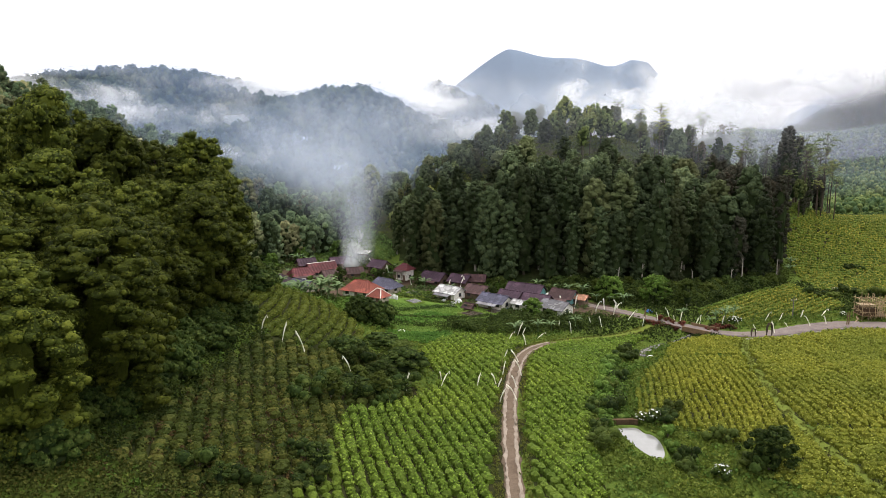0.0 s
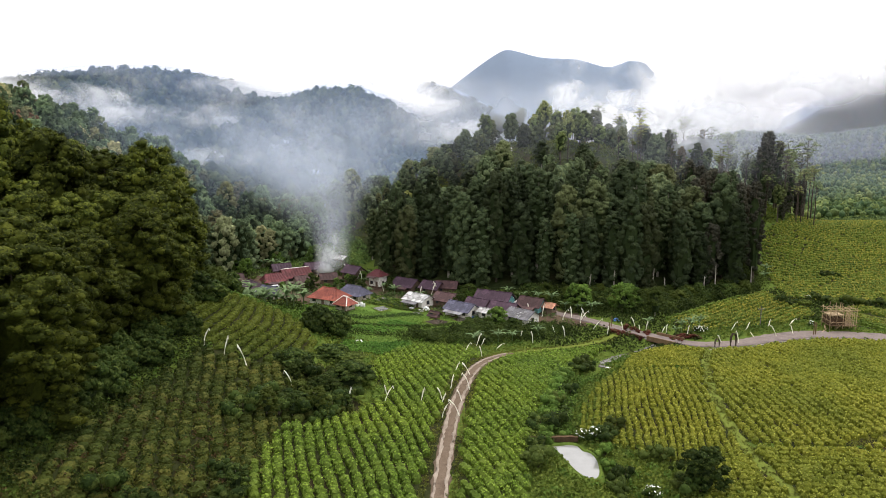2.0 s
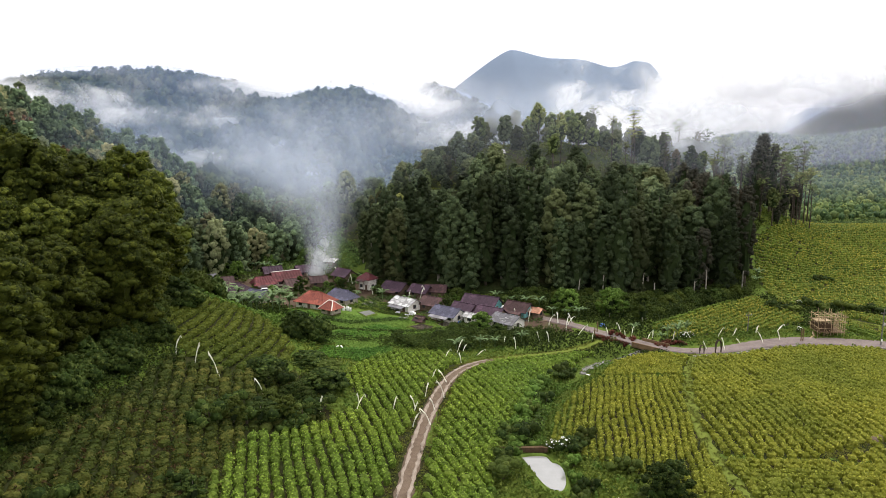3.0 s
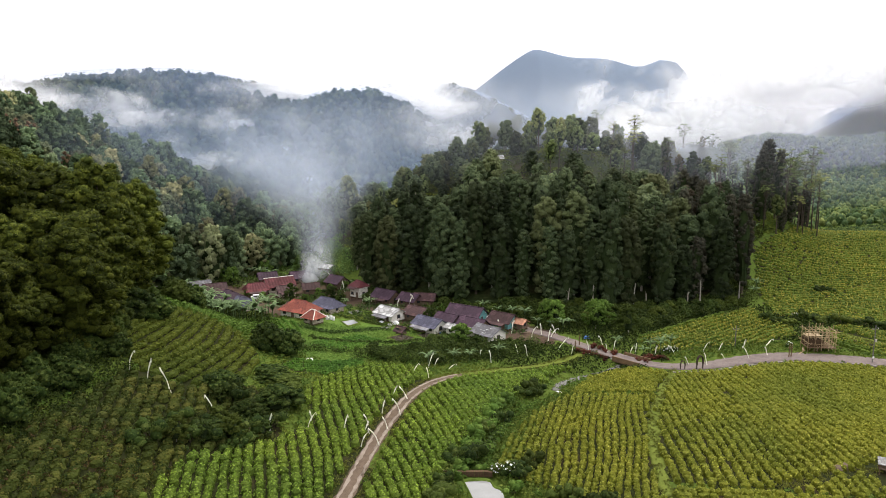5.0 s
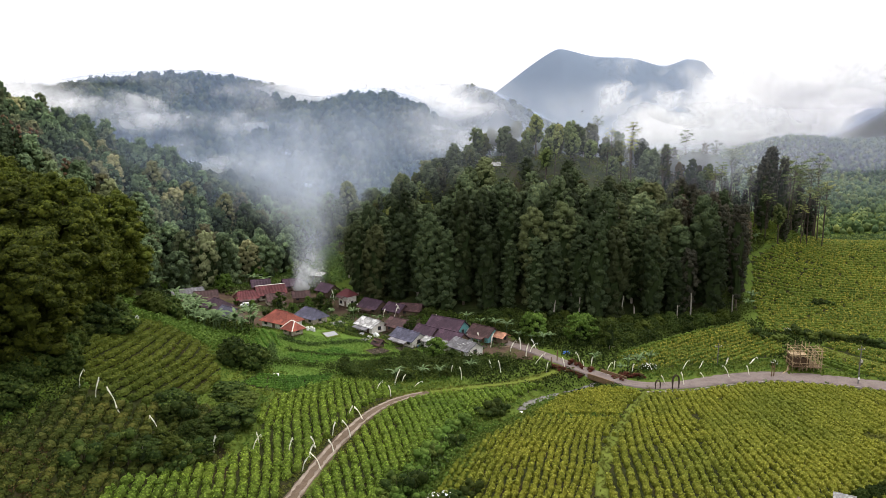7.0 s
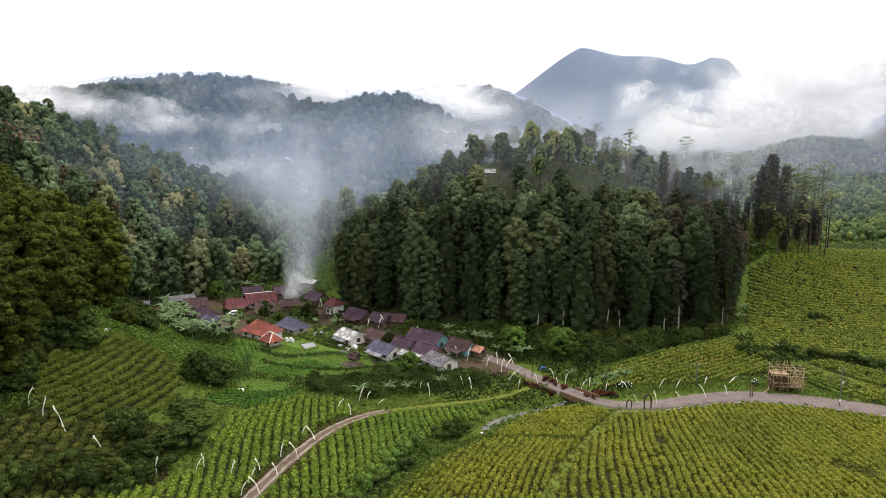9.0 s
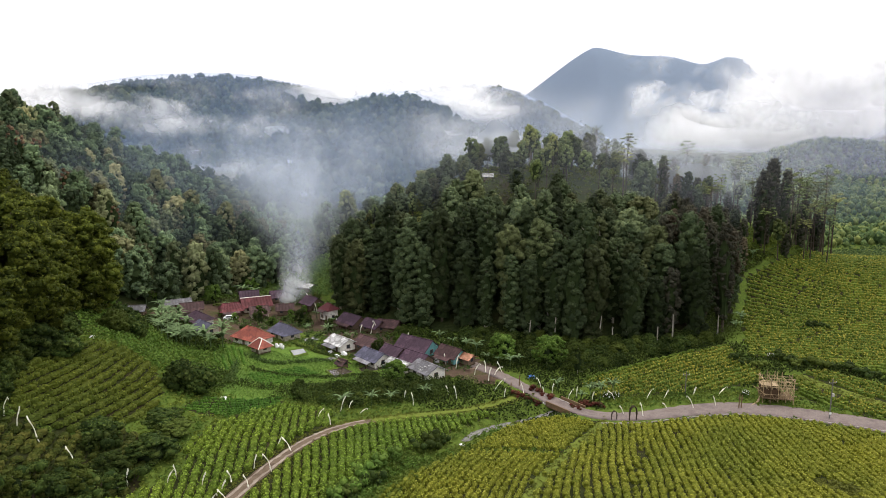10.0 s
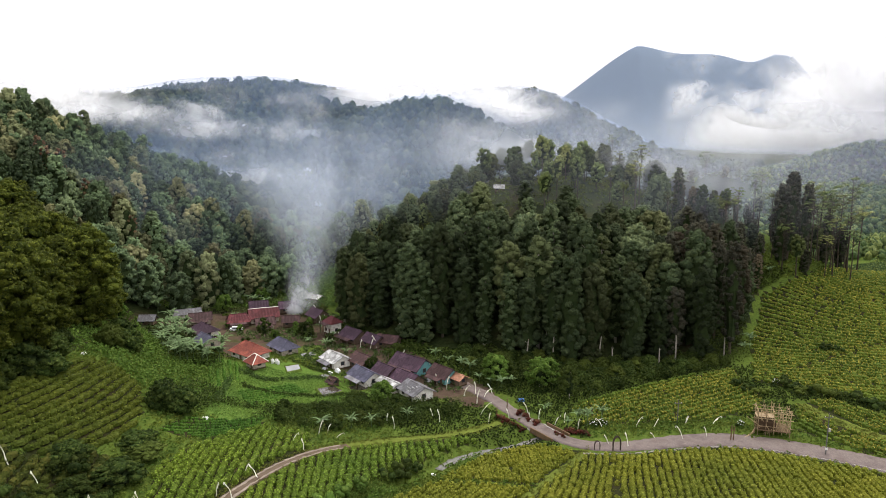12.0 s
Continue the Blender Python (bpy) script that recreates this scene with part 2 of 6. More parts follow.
# The INNER leaf colours are darker than those of the outer leaf patches.
TEA_INNER = foliage("inner_tea_leaves", (0.068, 0.104, 0.016), (0.093, 0.134, 0.020), (0.120, 0.170, 0.031), None, 0.0, 0.2, 0.05, 3.0)
PATH_GRASS = foliage("trodden_grass", (0.089, 0.104, 0.023), (0.118, 0.130, 0.029), (0.152, 0.158, 0.039), None, 0.0, 0.25, 0.05, 4.0)
GOLD_INNER = foliage("inner_yellowish_tea_leaves", (0.106, 0.122, 0.015), (0.144, 0.158, 0.020), (0.179, 0.189, 0.030), None, 0.0, 0.2, 0.05, 3.0)
VALLEY_SCRUB = foliage("valley_scrub_leaves", (0.041, 0.078, 0.035), (0.091, 0.136, 0.050), (0.189, 0.225, 0.074), None, 0.0, 0.2, 0.016, 0.7)
SLOPE_INNER = foliage("inner_slope_tea_leaves", (0.045, 0.062, 0.009), (0.062, 0.081, 0.013), (0.081, 0.103, 0.020), None, 0.0, 0.2, 0.05, 3.0)
# Lighter green leaves, paled further to paint brightness onto the upper hill.
LEAF_ROUND_LIT = foliage("brightened_hillside_leaves", (0.061, 0.083, 0.045), (0.085, 0.112, 0.054), (0.119, 0.146, 0.066), (0.167, 0.176, 0.074), 0.6, 0.22, 0.0, 1.8)
TEA_FAR = foliage("far_slope_tea_leaves", (0.185, 0.185, 0.035), (0.268, 0.251, 0.046), (0.378, 0.339, 0.069), None, 0.0, 0.25, 0.04, 2.0)


# ---- the lie of the land ----
def rise(a, b, v):
    """Smooth step from 0 at a to 1 at b (b may be less than a)."""
    u = np.clip((v - a) / (b - a), 0.0, 1.0)
    return u * u * (3 - 2 * u)


def soft(v, k):
    """A ramp with a rounded foot, k metres wide."""
    return k * np.logaddexp(0.0, v / k)


def hump(x, y, cx, cy, rx, ry, h):
    return h * np.exp(-((x - cx) / rx) ** 2 - ((y - cy) / ry) ** 2)


TRACK_LINE = [(7.0, 40), (7.6, 60), (8.1, 76), (9.2, 92), (10.9, 107), (13.3, 118.8), (15.1, 125.4), (18.2, 131.7), (23.3, 137.8), (31, 144.8), (40, 151.2), (47, 156.5), (51, 162)]
ROAD_LINE = [(24, 192), (31, 185), (38, 179.5), (45, 173), (51.5, 164.5), (58.5, 156.5), (65.5, 151.5), (74, 152.5), (84, 157), (93, 160), (104.1, 159.6), (121.1, 154.7), (145, 144), (190, 120)]
STREAM_LINE = [(66, 168), (60, 159), (54, 151.5), (48.5, 148), (43, 143.5), (40, 135), (36.7, 127.5), (33, 119.9), (29.5, 111.6), (26.2, 102.5), (24.8, 95), (27, 86), (33, 75), (40, 60)]


def line_points(line, step):
    """Even points along a rounded line."""
    p = np.array(line, float)
    for _ in range(3):
        q = np.empty((2 * len(p), 2))
        q[0], q[-1] = p[0], p[-1]
        q[1:-1:2] = 0.75 * p[:-1] + 0.25 * p[1:]
        q[2:-1:2] = 0.25 * p[:-1] + 0.75 * p[1:]
        p = q
    d = np.concatenate([[0], np.cumsum(np.hypot(*np.diff(p, axis=0).T))])
    s = np.arange(0, d[-1], step)
    return np.stack([np.interp(s, d, p[:, 0]), np.interp(s, d, p[:, 1])], 1)


def gap(x, y, pts):
    """How far the places lie from a line of points."""
    x, y = np.asarray(x, float), np.asarray(y, float)
    best = np.full(x.shape, 1e9)
    for px, py in pts:
        np.minimum(best, (x - px) ** 2 + (y - py) ** 2, out=best)
    return np.sqrt(best)


STREAM_PTS = line_points(STREAM_LINE, 1.5)
TRACK_PTS = line_points(TRACK_LINE, 1.5)
ROAD_PTS = line_points(ROAD_LINE, 2.0)


def land(x, y):
    """The height of the ground."""
    x, y = np.asarray(x, float), np.asarray(y, float)
    near = rise(152, 104, y)
    west = rise(45, 12, x)
    near = near + (rise(178, 110, y) - near) * west
    z = 0.8 + 4.8 * near - 0.05 * soft(x - 52, 6) * near
    z = z + 0.02 * soft(60 - y, 10)
    # slope of the hill to the left of the fields, turning away at the village
    foot = -9 - 16.0 * rise(137, 169, y) - 55 * rise(160, 215, y) - 6 * rise(230, 300, y)
    steep = 0.46 - 0.10 * rise(120, 85, y) + 0.10 * rise(200, 270, y)
    left = steep * soft(foot - x, 4.0)
    cap = 26 + 84 * rise(150, 300, y)
    left = cap * (1 - np.exp(-left / cap * 1.15))
    z = z + left * rise(520, 330, y)
    # the village's ground falls gently towards the back
    z = z - 3.3 * rise(190, 224, y) * rise(330, 265, y) * rise(60, 10, x) * rise(-120, -80, x)
    z = z + hump(x, y, -22, 181, 13, 8, 1.3)
    # the wooded hill behind the village
    r = np.sqrt(((x - 52) / 118) ** 2 + ((y - 300) / 104) ** 2)
    z = z + 43 * rise(1.0, 0.12, r)
    # tea slope to the right of it
    z = z + (0.20 * soft(y - 226, 8) - 0.33 * soft(y - 284, 5)) * rise(88, 135, x) * rise(560, 330, y)
    # far ridges
    z = z + 118 * rise(330, 950, y) * np.exp(-np.abs((x + 400) / 300) ** 2.2) * rise(1700, 980, y)
    z = z + 7 * np.sin(x * .021 + y * .013) * np.sin(y * .017 - x * .009) * rise(340, 480, y) * rise(1000, 800, y)
    z = z + hump(x, y, -470, 640, 120, 160, 12)
    z = z + hump(x, y, -85, 690, 95, 130, 47)
    z = z + hump(x, y, -5, 1010, 150, 200, 84)
    z = z + hump(x, y, 380, 820, 120, 160, 34) + hump(x, y, 640, 860, 190, 200, 62) + 5 * np.sin(x * .03 + 1) * np.sin(y * .022) * rise(360, 480, y) * rise(150, 260, x) * rise(1100, 900, y)
    z = z + hump(x, y, 1080, 1600, 260, 420, 215)
    # the mountain
    z = z + 298 * np.exp(-np.abs((x - 205) / np.where(x < 205, 300, 235)) ** 1.55) * np.exp(-((y - 2300) / 420) ** 2)
    z = z + hump(x, y, 490, 2330, 180, 400, 188) + hump(x, y, 645, 2290, 85, 300, 158)
    return z


def ground_z(x, y):
    """The ground with the stream's bed cut into it."""
    z = land(x, y)
    d = gap(x, y, STREAM_PTS)
    return z - 1.5 * np.exp(-((d / 2.4) ** 2))


def part(name, verts_faces, material, parent=None, label="", smooth=False):
    """One mesh object, from a bmesh or from (vertices, faces), under a thing."""
    me = bpy.data.meshes.new(name)
    if isinstance(verts_faces, bmesh.types.BMesh):
        verts_faces.to_mesh(me)
        verts_faces.free()
    else:
        me.from_pydata(*[list(map(tuple, a)) for a in (verts_faces[0],)], [], [tuple(int(i) for i in f) for f in verts_faces[1]])
    for mat in material if isinstance(material, (list, tuple)) else [material]:
        me.materials.append(mat)
    if smooth:
        me.shade_smooth()
    ob = new(name, me)
    if parent is not None:
        ob.parent = parent
    if label:
        ob["label"] = label
    return ob


def spaced(lo, a, b, hi, step, grow=1.12):
    """Grid lines: even from a to b, growing wider beyond."""
    v = list(np.arange(a, b + step / 2, step))
    s = step
    while v[-1] < hi:
        s *= grow
        v.append(v[-1] + s)
    s, down = step, [v[0]]
    while down[-1] > lo:
        s *= grow
        down.append(down[-1] - s)
    return np.array(down[:0:-1] + v)


gx = spaced(-2600, -60, 140, 3200, 1.6, 1.06)
gy = spaced(-900, 50, 215, 4300, 1.6, 1.045)
GX, GY = np.meshgrid(gx, gy)
GZ = ground_z(GX.ravel(), GY.ravel())
nx, ny = len(gx), len(gy)
idx = np.arange(nx * ny).reshape(ny, nx)
quads = np.stack([idx[:-1, :-1], idx[:-1, 1:], idx[1:, 1:], idx[1:, :-1]], -1).reshape(-1, 4)
ground = part("ground", (np.stack([GX.ravel(), GY.ravel(), GZ], 1), quads), [GROUND, MEADOW, FOREST_FLOOR, ROW_SHADE_SOIL, VILLAGE_DIRT], smooth=True)


def inside(x, y, outline):
    """Whether the places lie within an outline."""
    poly = np.array(outline, float)
    hit = np.zeros(np.shape(x), bool)
    for (x0, y0), (x1, y1) in zip(poly, np.roll(poly, -1, 0)):
        hit ^= ((y0 > y) != (y1 > y)) & (x < (x1 - x0) * (y - y0) / (y1 - y0 + 1e-12) + x0)
    return hit


def on_hill(x, y):
    """The wooded hill's ground."""
    edge = np.interp(x, [-44.1, -32.6, -23.7, -17.4, -9.4, 19.8, 53, 75, 88, 100.9, 107.9, 119.2, 150], [316.9, 279.3, 258, 244.9, 226.5, 210.1, 199, 199, 204, 209.6, 218, 248.7, 272])
    return (y > edge) & (np.sqrt(((x - 52) / 122) ** 2 + ((y - 300) / 108) ** 2) < 1.0) & (x < 158)


VILLAGE_MEADOW = [(-33, 186), (-20, 180), (-10, 186), (2, 180), (18, 173.8), (19.1, 167), (6.9, 149.7), (-2.2, 143.6), (-10, 143), (-21.8, 161.4)]
VILLAGE_GROUND = [(-75.6, 225.5), (-40.6, 197.5), (-28, 186), (-11.6, 209.9), (-2, 192), (6, 182), (24, 167.3), (31, 170.8), (44, 166), (46, 176), (36, 186), (15.7, 207.5), (-9.5, 224.1), (-25.9, 248.2), (-48.4, 253.7)]


def paint_zones(fields):
    """Give the ground its soils: woods, meadow, tea fields with row shade painted in, village."""
    cx, cy = GX[:-1, :-1].ravel() + .8, GY[:-1, :-1].ravel() + .8
    zone = np.where(on_hill(cx, cy) | (cy > 320) | (cx < -42) | (cy < 40), 2, 0)
    zone[on_hill(cx, cy) & (cx > 122)] = 0
    zone[(cx > 150) & (cy > 276) & (cy < 640) & (cx > 0.28 * cy + 60)] = 0
    zone[inside(cx, cy, VILLAGE_MEADOW)] = 1
    zone[inside(cx, cy, VILLAGE_GROUND)] = 4
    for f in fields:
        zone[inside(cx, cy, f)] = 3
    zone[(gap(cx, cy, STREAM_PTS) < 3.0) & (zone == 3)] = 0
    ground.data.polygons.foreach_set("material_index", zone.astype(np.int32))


tagged(ground, "grassy valley floor rising into wooded hills and a mountain", "ground", kind="structure")


def ribbon(name, line, width, material, lift=0.06, wobble=0.15, step=1.0, level=False, seed=1, height=land):
    """A strip draped over the ground along a line, with uneven edges and sunk sides."""
    rng = np.random.default_rng(seed)
    p = line_points(line, step)
    t = np.gradient(p, axis=0)
    t /= np.linalg.norm(t, axis=1)[:, None]
    n = np.stack([-t[:, 1], t[:, 0]], 1)
    k = len(p)
    w = np.broadcast_to(width, (k,)) / 2 if np.ndim(width) == 0 else np.interp(np.linspace(0, 1, k), np.linspace(0, 1, len(width)), width) / 2
    cols = []
    for f in (-1.05, -1.0, -0.5, 0.0, 0.5, 1.0, 1.05):
        j = rng.normal(0, wobble, k) if abs(f) >= 1 else 0.0
        q = p + n * (w * f + np.sign(f) * j)[:, None] if abs(f) >= 1 else p + n * (w * f)[:, None]
        z = height(q[:, 0], q[:, 1]) + (lift if abs(f) <= 1 else -0.25)
        if level:
            z = np.full(k, level) if level is not True else np.minimum(z, 99)
        cols.append(np.column_stack([q, z]))
    v = np.stack(cols, 1).reshape(-1, 3)
    m = len(cols)
    f = [(i * m + j, i * m + j + 1, (i + 1) * m + j + 1, (i + 1) * m + j) for i in range(k - 1) for j in range(m - 1)]
    return part(name, (v, f), material, smooth=True)


# ---- track, road, stream and ponds ----
track = ribbon("track", TRACK_LINE[:9], 2.2, TRACK, 0.07, 0.12, seed=3)
tagged(track, "narrow rutted dirt track between tea fields", "track", kind="structure")
road = ribbon("road", ROAD_LINE, [3.4, 3.4, 3.6, 3.6, 4.4, 6.2, 6.6, 6.6, 6.4, 6.0, 5.6, 5.4], ASPHALT, 0.10, 0.15, seed=4)
tagged(road, "worn grey-brown village road beside the fields", "road", kind="structure")
for off in (-0.72, 0.72):
    p = line_points(TRACK_LINE[:9], 3.0)
    t = np.gradient(p, axis=0)
    q = p + np.stack([-t[:, 1], t[:, 0]], 1) / np.linalg.norm(t, axis=1)[:, None] * off
    rut = ribbon("wheel_rut", [tuple(a) for a in q], 0.42, RUT, 0.10, 0.10, 0.8, seed=int(20 + off))
    tagged(rut, "pale worn wheel rut in the dirt track", "track", kind="structure")
lane = ribbon("track", TRACK_LINE[7:], 2.9, GRASS_PATH, 0.05, 0.2, seed=8)
tagged(lane, "grassy lane from the track to the bridge", "track", kind="structure")
stream = ribbon("stream", STREAM_LINE[1:6], 1.5, SILTY_SKY, 0.25, 0.08, seed=5, height=ground_z)
tagged(stream, "shallow stream with the pale sky painted into its colour", "water", kind="structure")


# ---- leaves, trees and bushes ----
def leaf_quads(centres, normals, sizes, rng, long=1.0):
    """Leaf clusters: one bent four-cornered leaf patch at each centre, lying across its normal."""
    n = normals / np.maximum(np.linalg.norm(normals, axis=1), 1e-6)[:, None]
    a = rng.normal(size=n.shape)
    a -= n * (a * n).sum(1)[:, None]
    a /= np.maximum(np.linalg.norm(a, axis=1), 1e-6)[:, None]
    b = np.cross(n, a)
    s = sizes[:, None]
    c = [centres - a * s * long * 0.5, centres - b * s * 0.42 + n * s * 0.10, centres + a * s * long * 0.5 - n * s * 0.12, centres + b * s * 0.42 + n * s * 0.10]
    v = np.stack(c, 1).reshape(-1, 3)
    f = np.arange(len(v)).reshape(-1, 4)
    return v, f


def ball_points(count, rng, low=-0.35):
    """Points on a unit ball, more of them on its upper side."""
    u = rng.normal(size=(int(count * 1.9) + 8, 3))
    u /= np.linalg.norm(u, axis=1)[:, None]
    return u[u[:, 2] > low][:count]


def limb(path, radii, sides=7):
    """A tapered tube along a path."""
    path = np.array(path, float)
    v, f = [], []
    for i, (p, r) in enumerate(zip(path, radii)):
        for k in range(sides):
            a = 2 * math.pi * k / sides
            v.append((p[0] + r * math.cos(a), p[1] + r * math.sin(a), p[2]))
    for i in range(len(path) - 1):
        for k in range(sides):
            f.append((i * sides + k, i * sides + (k + 1) % sides, (i + 1) * sides + (k + 1) % sides, (i + 1) * sides + k))
    return v, f


def joined(pieces):
    v, f, o = [], [], 0
    for a, b in pieces:
        v.extend(map(tuple, a))
        f.extend(tuple(int(i) + o for i in q) for q in b)
        o += len(a)
    return v, f


def unit_blob(fine):
    bm = bmesh.new()
    bmesh.ops.create_icosphere(bm, subdivisions=fine, radius=1.0)
    v = np.array([p.co[:] for p in bm.verts])
    f = np.array([[p.index for p in q.verts] for q in bm.faces])
    bm.free()
    return v, f


BLOB_LOW, BLOB_FINE = unit_blob(1), unit_blob(2)


def crown_mesh(clumps, rng, leaf, density, axis=None, body=(0.58, 0.86)):
    """A crown of bulging leaf clumps (x, y, z, radius, squash): leaf patches over each clump, and an uneven body within each."""
    cs, ns, ss, pieces = [], [], [], []
    for x, y, z, r, sq in clumps:
        u = ball_points(int(density * r * r / (leaf * leaf)) + 6, rng)
        jit = rng.uniform(0.86, 1.10, len(u))[:, None]
        cs.append(np.array([x, y, z]) + u * jit * np.array([r, r, r * sq]))
        n = u + rng.normal(0, 0.30, u.shape) + np.array([0, 0, 0.2])
        if axis is not None:
            out = cs[-1] - np.array([axis[0], axis[1], 0])
            out[:, 2] = np.maximum(cs[-1][:, 2] - axis[2], 0) * axis[3]
            out /= np.maximum(np.linalg.norm(out, axis=1), .1)[:, None]
            n = .9 * u + .55 * out + rng.normal(0, 0.24, u.shape)
        ns.append(n)
        ss.append(rng.uniform(0.55, 1.4, len(u)) * leaf)
        bv = BLOB_FINE[0] * rng.uniform(*body, (len(BLOB_FINE[0]), 1)) * np.array([r, r, r * sq])
        pieces.append((bv + np.array([x, y, z]), BLOB_FINE[1]))
    return joined(pieces + [leaf_quads(np.concatenate(cs), np.concatenate(ns), np.concatenate(ss), rng)])


def column(levels, rng, sides=10):
    """An uneven upright body through rings (x, y, z, radius)."""
    v, f = [], []
    for x, y, z, r in levels:
        for k in range(sides):
            a = 2 * math.pi * k / sides
            q = r * rng.uniform(0.6, 1.15)
            v.append((x + q * math.cos(a), y + q * math.sin(a), z + rng.normal(0, .3)))
    for i in range(len(levels) - 1):
        for k in range(sides):
            f.append((i * sides + k, i * sides + (k + 1) % sides, (i + 1) * sides + (k + 1) % sides, (i + 1) * sides + k))
    return v, f


def tree_parts(name, clumps, trunk_path, radii, limbs, leaf, density, leaf_mat, bark, rng, core=None, axis=None, body=(0.58, 0.86)):
    t = new(name)
    part("trunk", joined([limb(trunk_path, radii)] + [limb(p, r, 5) for p, r in limbs]), bark, t, smooth=True)
    part("crown", crown_mesh(clumps, rng, leaf, density, axis, body), leaf_mat, t, smooth=True)
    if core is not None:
        part("core", core, leaf_mat if leaf_mat is LEAF_HEDGE else CORE_SHADE, t)
    return t


def dome_tree(name, seed, h, width, bare, leaf, density, mat, bark, count, waist=0.35, squash=(0.75, 1.15), grain=(0.20, 0.36), lean=0.5, inner=0.70, body=(0.70, 0.95), tufts=4):
    """A tree with a tall domed crown: a dark core, on most kinds painted as inner shade, leafy bulges all over its
    outside, and smaller tufts on each bulge.
    """
    rng = np.random.default_rng(seed)
    tip = rng.normal(0, lean, 2)
    clumps, limbs, rings = [], [], []

    def reach(f):
        return width * ((0.70 + 0.30 * f / waist) if f < waist else math.sqrt(max(0.02, 1 - ((f - waist) / (1.03 - waist)) ** 2)))

    lobe = rng.uniform(0, 6.28, 3)
    for i in range(9):
        f = i / 8
        rings.append((tip[0] * f, tip[1] * f, h * (bare + (0.96 - bare) * f * .84), reach(f) * inner))
    for i in range(count):
        f = ((i + rng.uniform(0, 1)) / count) ** 0.85
        a = i * 2.399 + rng.normal(0, .35)
        r = width * rng.uniform(*grain)
        d = max(0.0, reach(f) * (1 + .16 * math.sin(3 * a + lobe[0] + 5 * f) + .10 * math.sin(2 * a - lobe[1] - 9 * f)) - r * .55) * rng.uniform(.86, 1.06)
        z = h * (bare + (0.97 - bare) * f)
        cx, cy = tip[0] * f + d * math.cos(a), tip[1] * f + d * math.sin(a)
        sq = rng.uniform(*squash)
        clumps.append((cx, cy, z, r * .86, sq))
        for u in ball_points(tufts, rng, -.15):
            if u[0] * math.cos(a) + u[1] * math.sin(a) + u[2] > -.1:
                q = r * rng.uniform(.72, .92)
                clumps.append((cx + u[0] * q, cy + u[1] * q, z + u[2] * q * sq, r * rng.uniform(.28, .46), .9))
        if i % 9 == 0:
            limbs.append(([(tip[0] * f, tip[1] * f, max(.5, z - h * .06)), (cx, cy, z)], (h * .005, h * .0015)))
    path = [(0, 0, -1.5), (tip[0] * .2, tip[1] * .2, h * .3), (tip[0] * .6, tip[1] * .6, h * .65), (tip[0], tip[1], h * .93)]
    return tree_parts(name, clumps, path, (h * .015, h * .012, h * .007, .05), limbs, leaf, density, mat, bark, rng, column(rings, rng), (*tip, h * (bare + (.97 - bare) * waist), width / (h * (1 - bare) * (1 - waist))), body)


def tall_tree(seed, h=30.0, width=4.2, bare=0.16, leaf=0.38, mat=None, bark=None, name="tall_tree", count=64, density=6.2, waist=0.54):
    return dome_tree(name, seed, h, width, bare, leaf, density, mat or LEAF_TALL, bark or BARK, count, waist, (.8, 1.25), (.22, .42))


def broad_tree(seed, h=22.0, width=6.5, leaf=0.82, mat=None, name="broad_tree", density=3.4, bark=None, low=0.04, count=58, waist=0.22, body=(0.58, 0.86), tufts=7):
    return dome_tree(name, seed, h, width, low, leaf, density, mat or LEAF_HEDGE, bark or BARK_DARK, count, waist, (.6, .95), (.16, .34), .3, .36, body, tufts)


def umbrella_tree(seed, h=22.0):
    """A thin tall tree with a few flat, see-through leaf tiers."""
    rng = np.random.default_rng(seed)
    clumps, limbs = [], []
    for i in range(22):
        f = rng.uniform(0.80, 1.0)
        a, d = rng.uniform(0, 6.28), rng.uniform(0.4, 4.2) * (1.45 - 0.7 * f)
        x, y, z = d * math.cos(a), d * math.sin(a), h * f - .12 * d
        clumps.append((x, y, z, rng.uniform(0.5, 1.05), 0.38))
        limbs.append(([(0, 0, z - d * 0.8), (x, y, z)], (0.10, 0.03)))
    path = [(0, 0, -1.5), (0.3, 0, h * .4), (0.1, 0.2, h * .75), (0, 0, h)]
    return tree_parts("umbrella_tree", clumps, path, (0.26, 0.2, 0.13, 0.04), limbs, 0.34, 1.9, LEAF_TOP, BARK_DARK, rng, body=(.3, .65))


def round_bush(seed, r=1.6, mat=None, name="bush", leaf=0.2, bark=None):
    rng = np.random.default_rng(seed)
    clumps = [(rng.normal(0, r * .45), rng.normal(0, r * .45), r * rng.uniform(0.35, 0.95), r * rng.uniform(0.35, 0.6), 0.85) for _ in range(9)]
    limbs = [([(0, 0, -.2), (c[0] * .8, c[1] * .8, c[2])], (0.05, 0.02)) for c in clumps[:5]]
    return tree_parts(name, clumps, [(0, 0, -0.3), (0, 0, r * .4), (0, 0, r * .8)], (0.09, 0.07, 0.03), limbs, leaf, 3.0, mat or LEAF_BUSH, bark or BARK_DARK, rng)


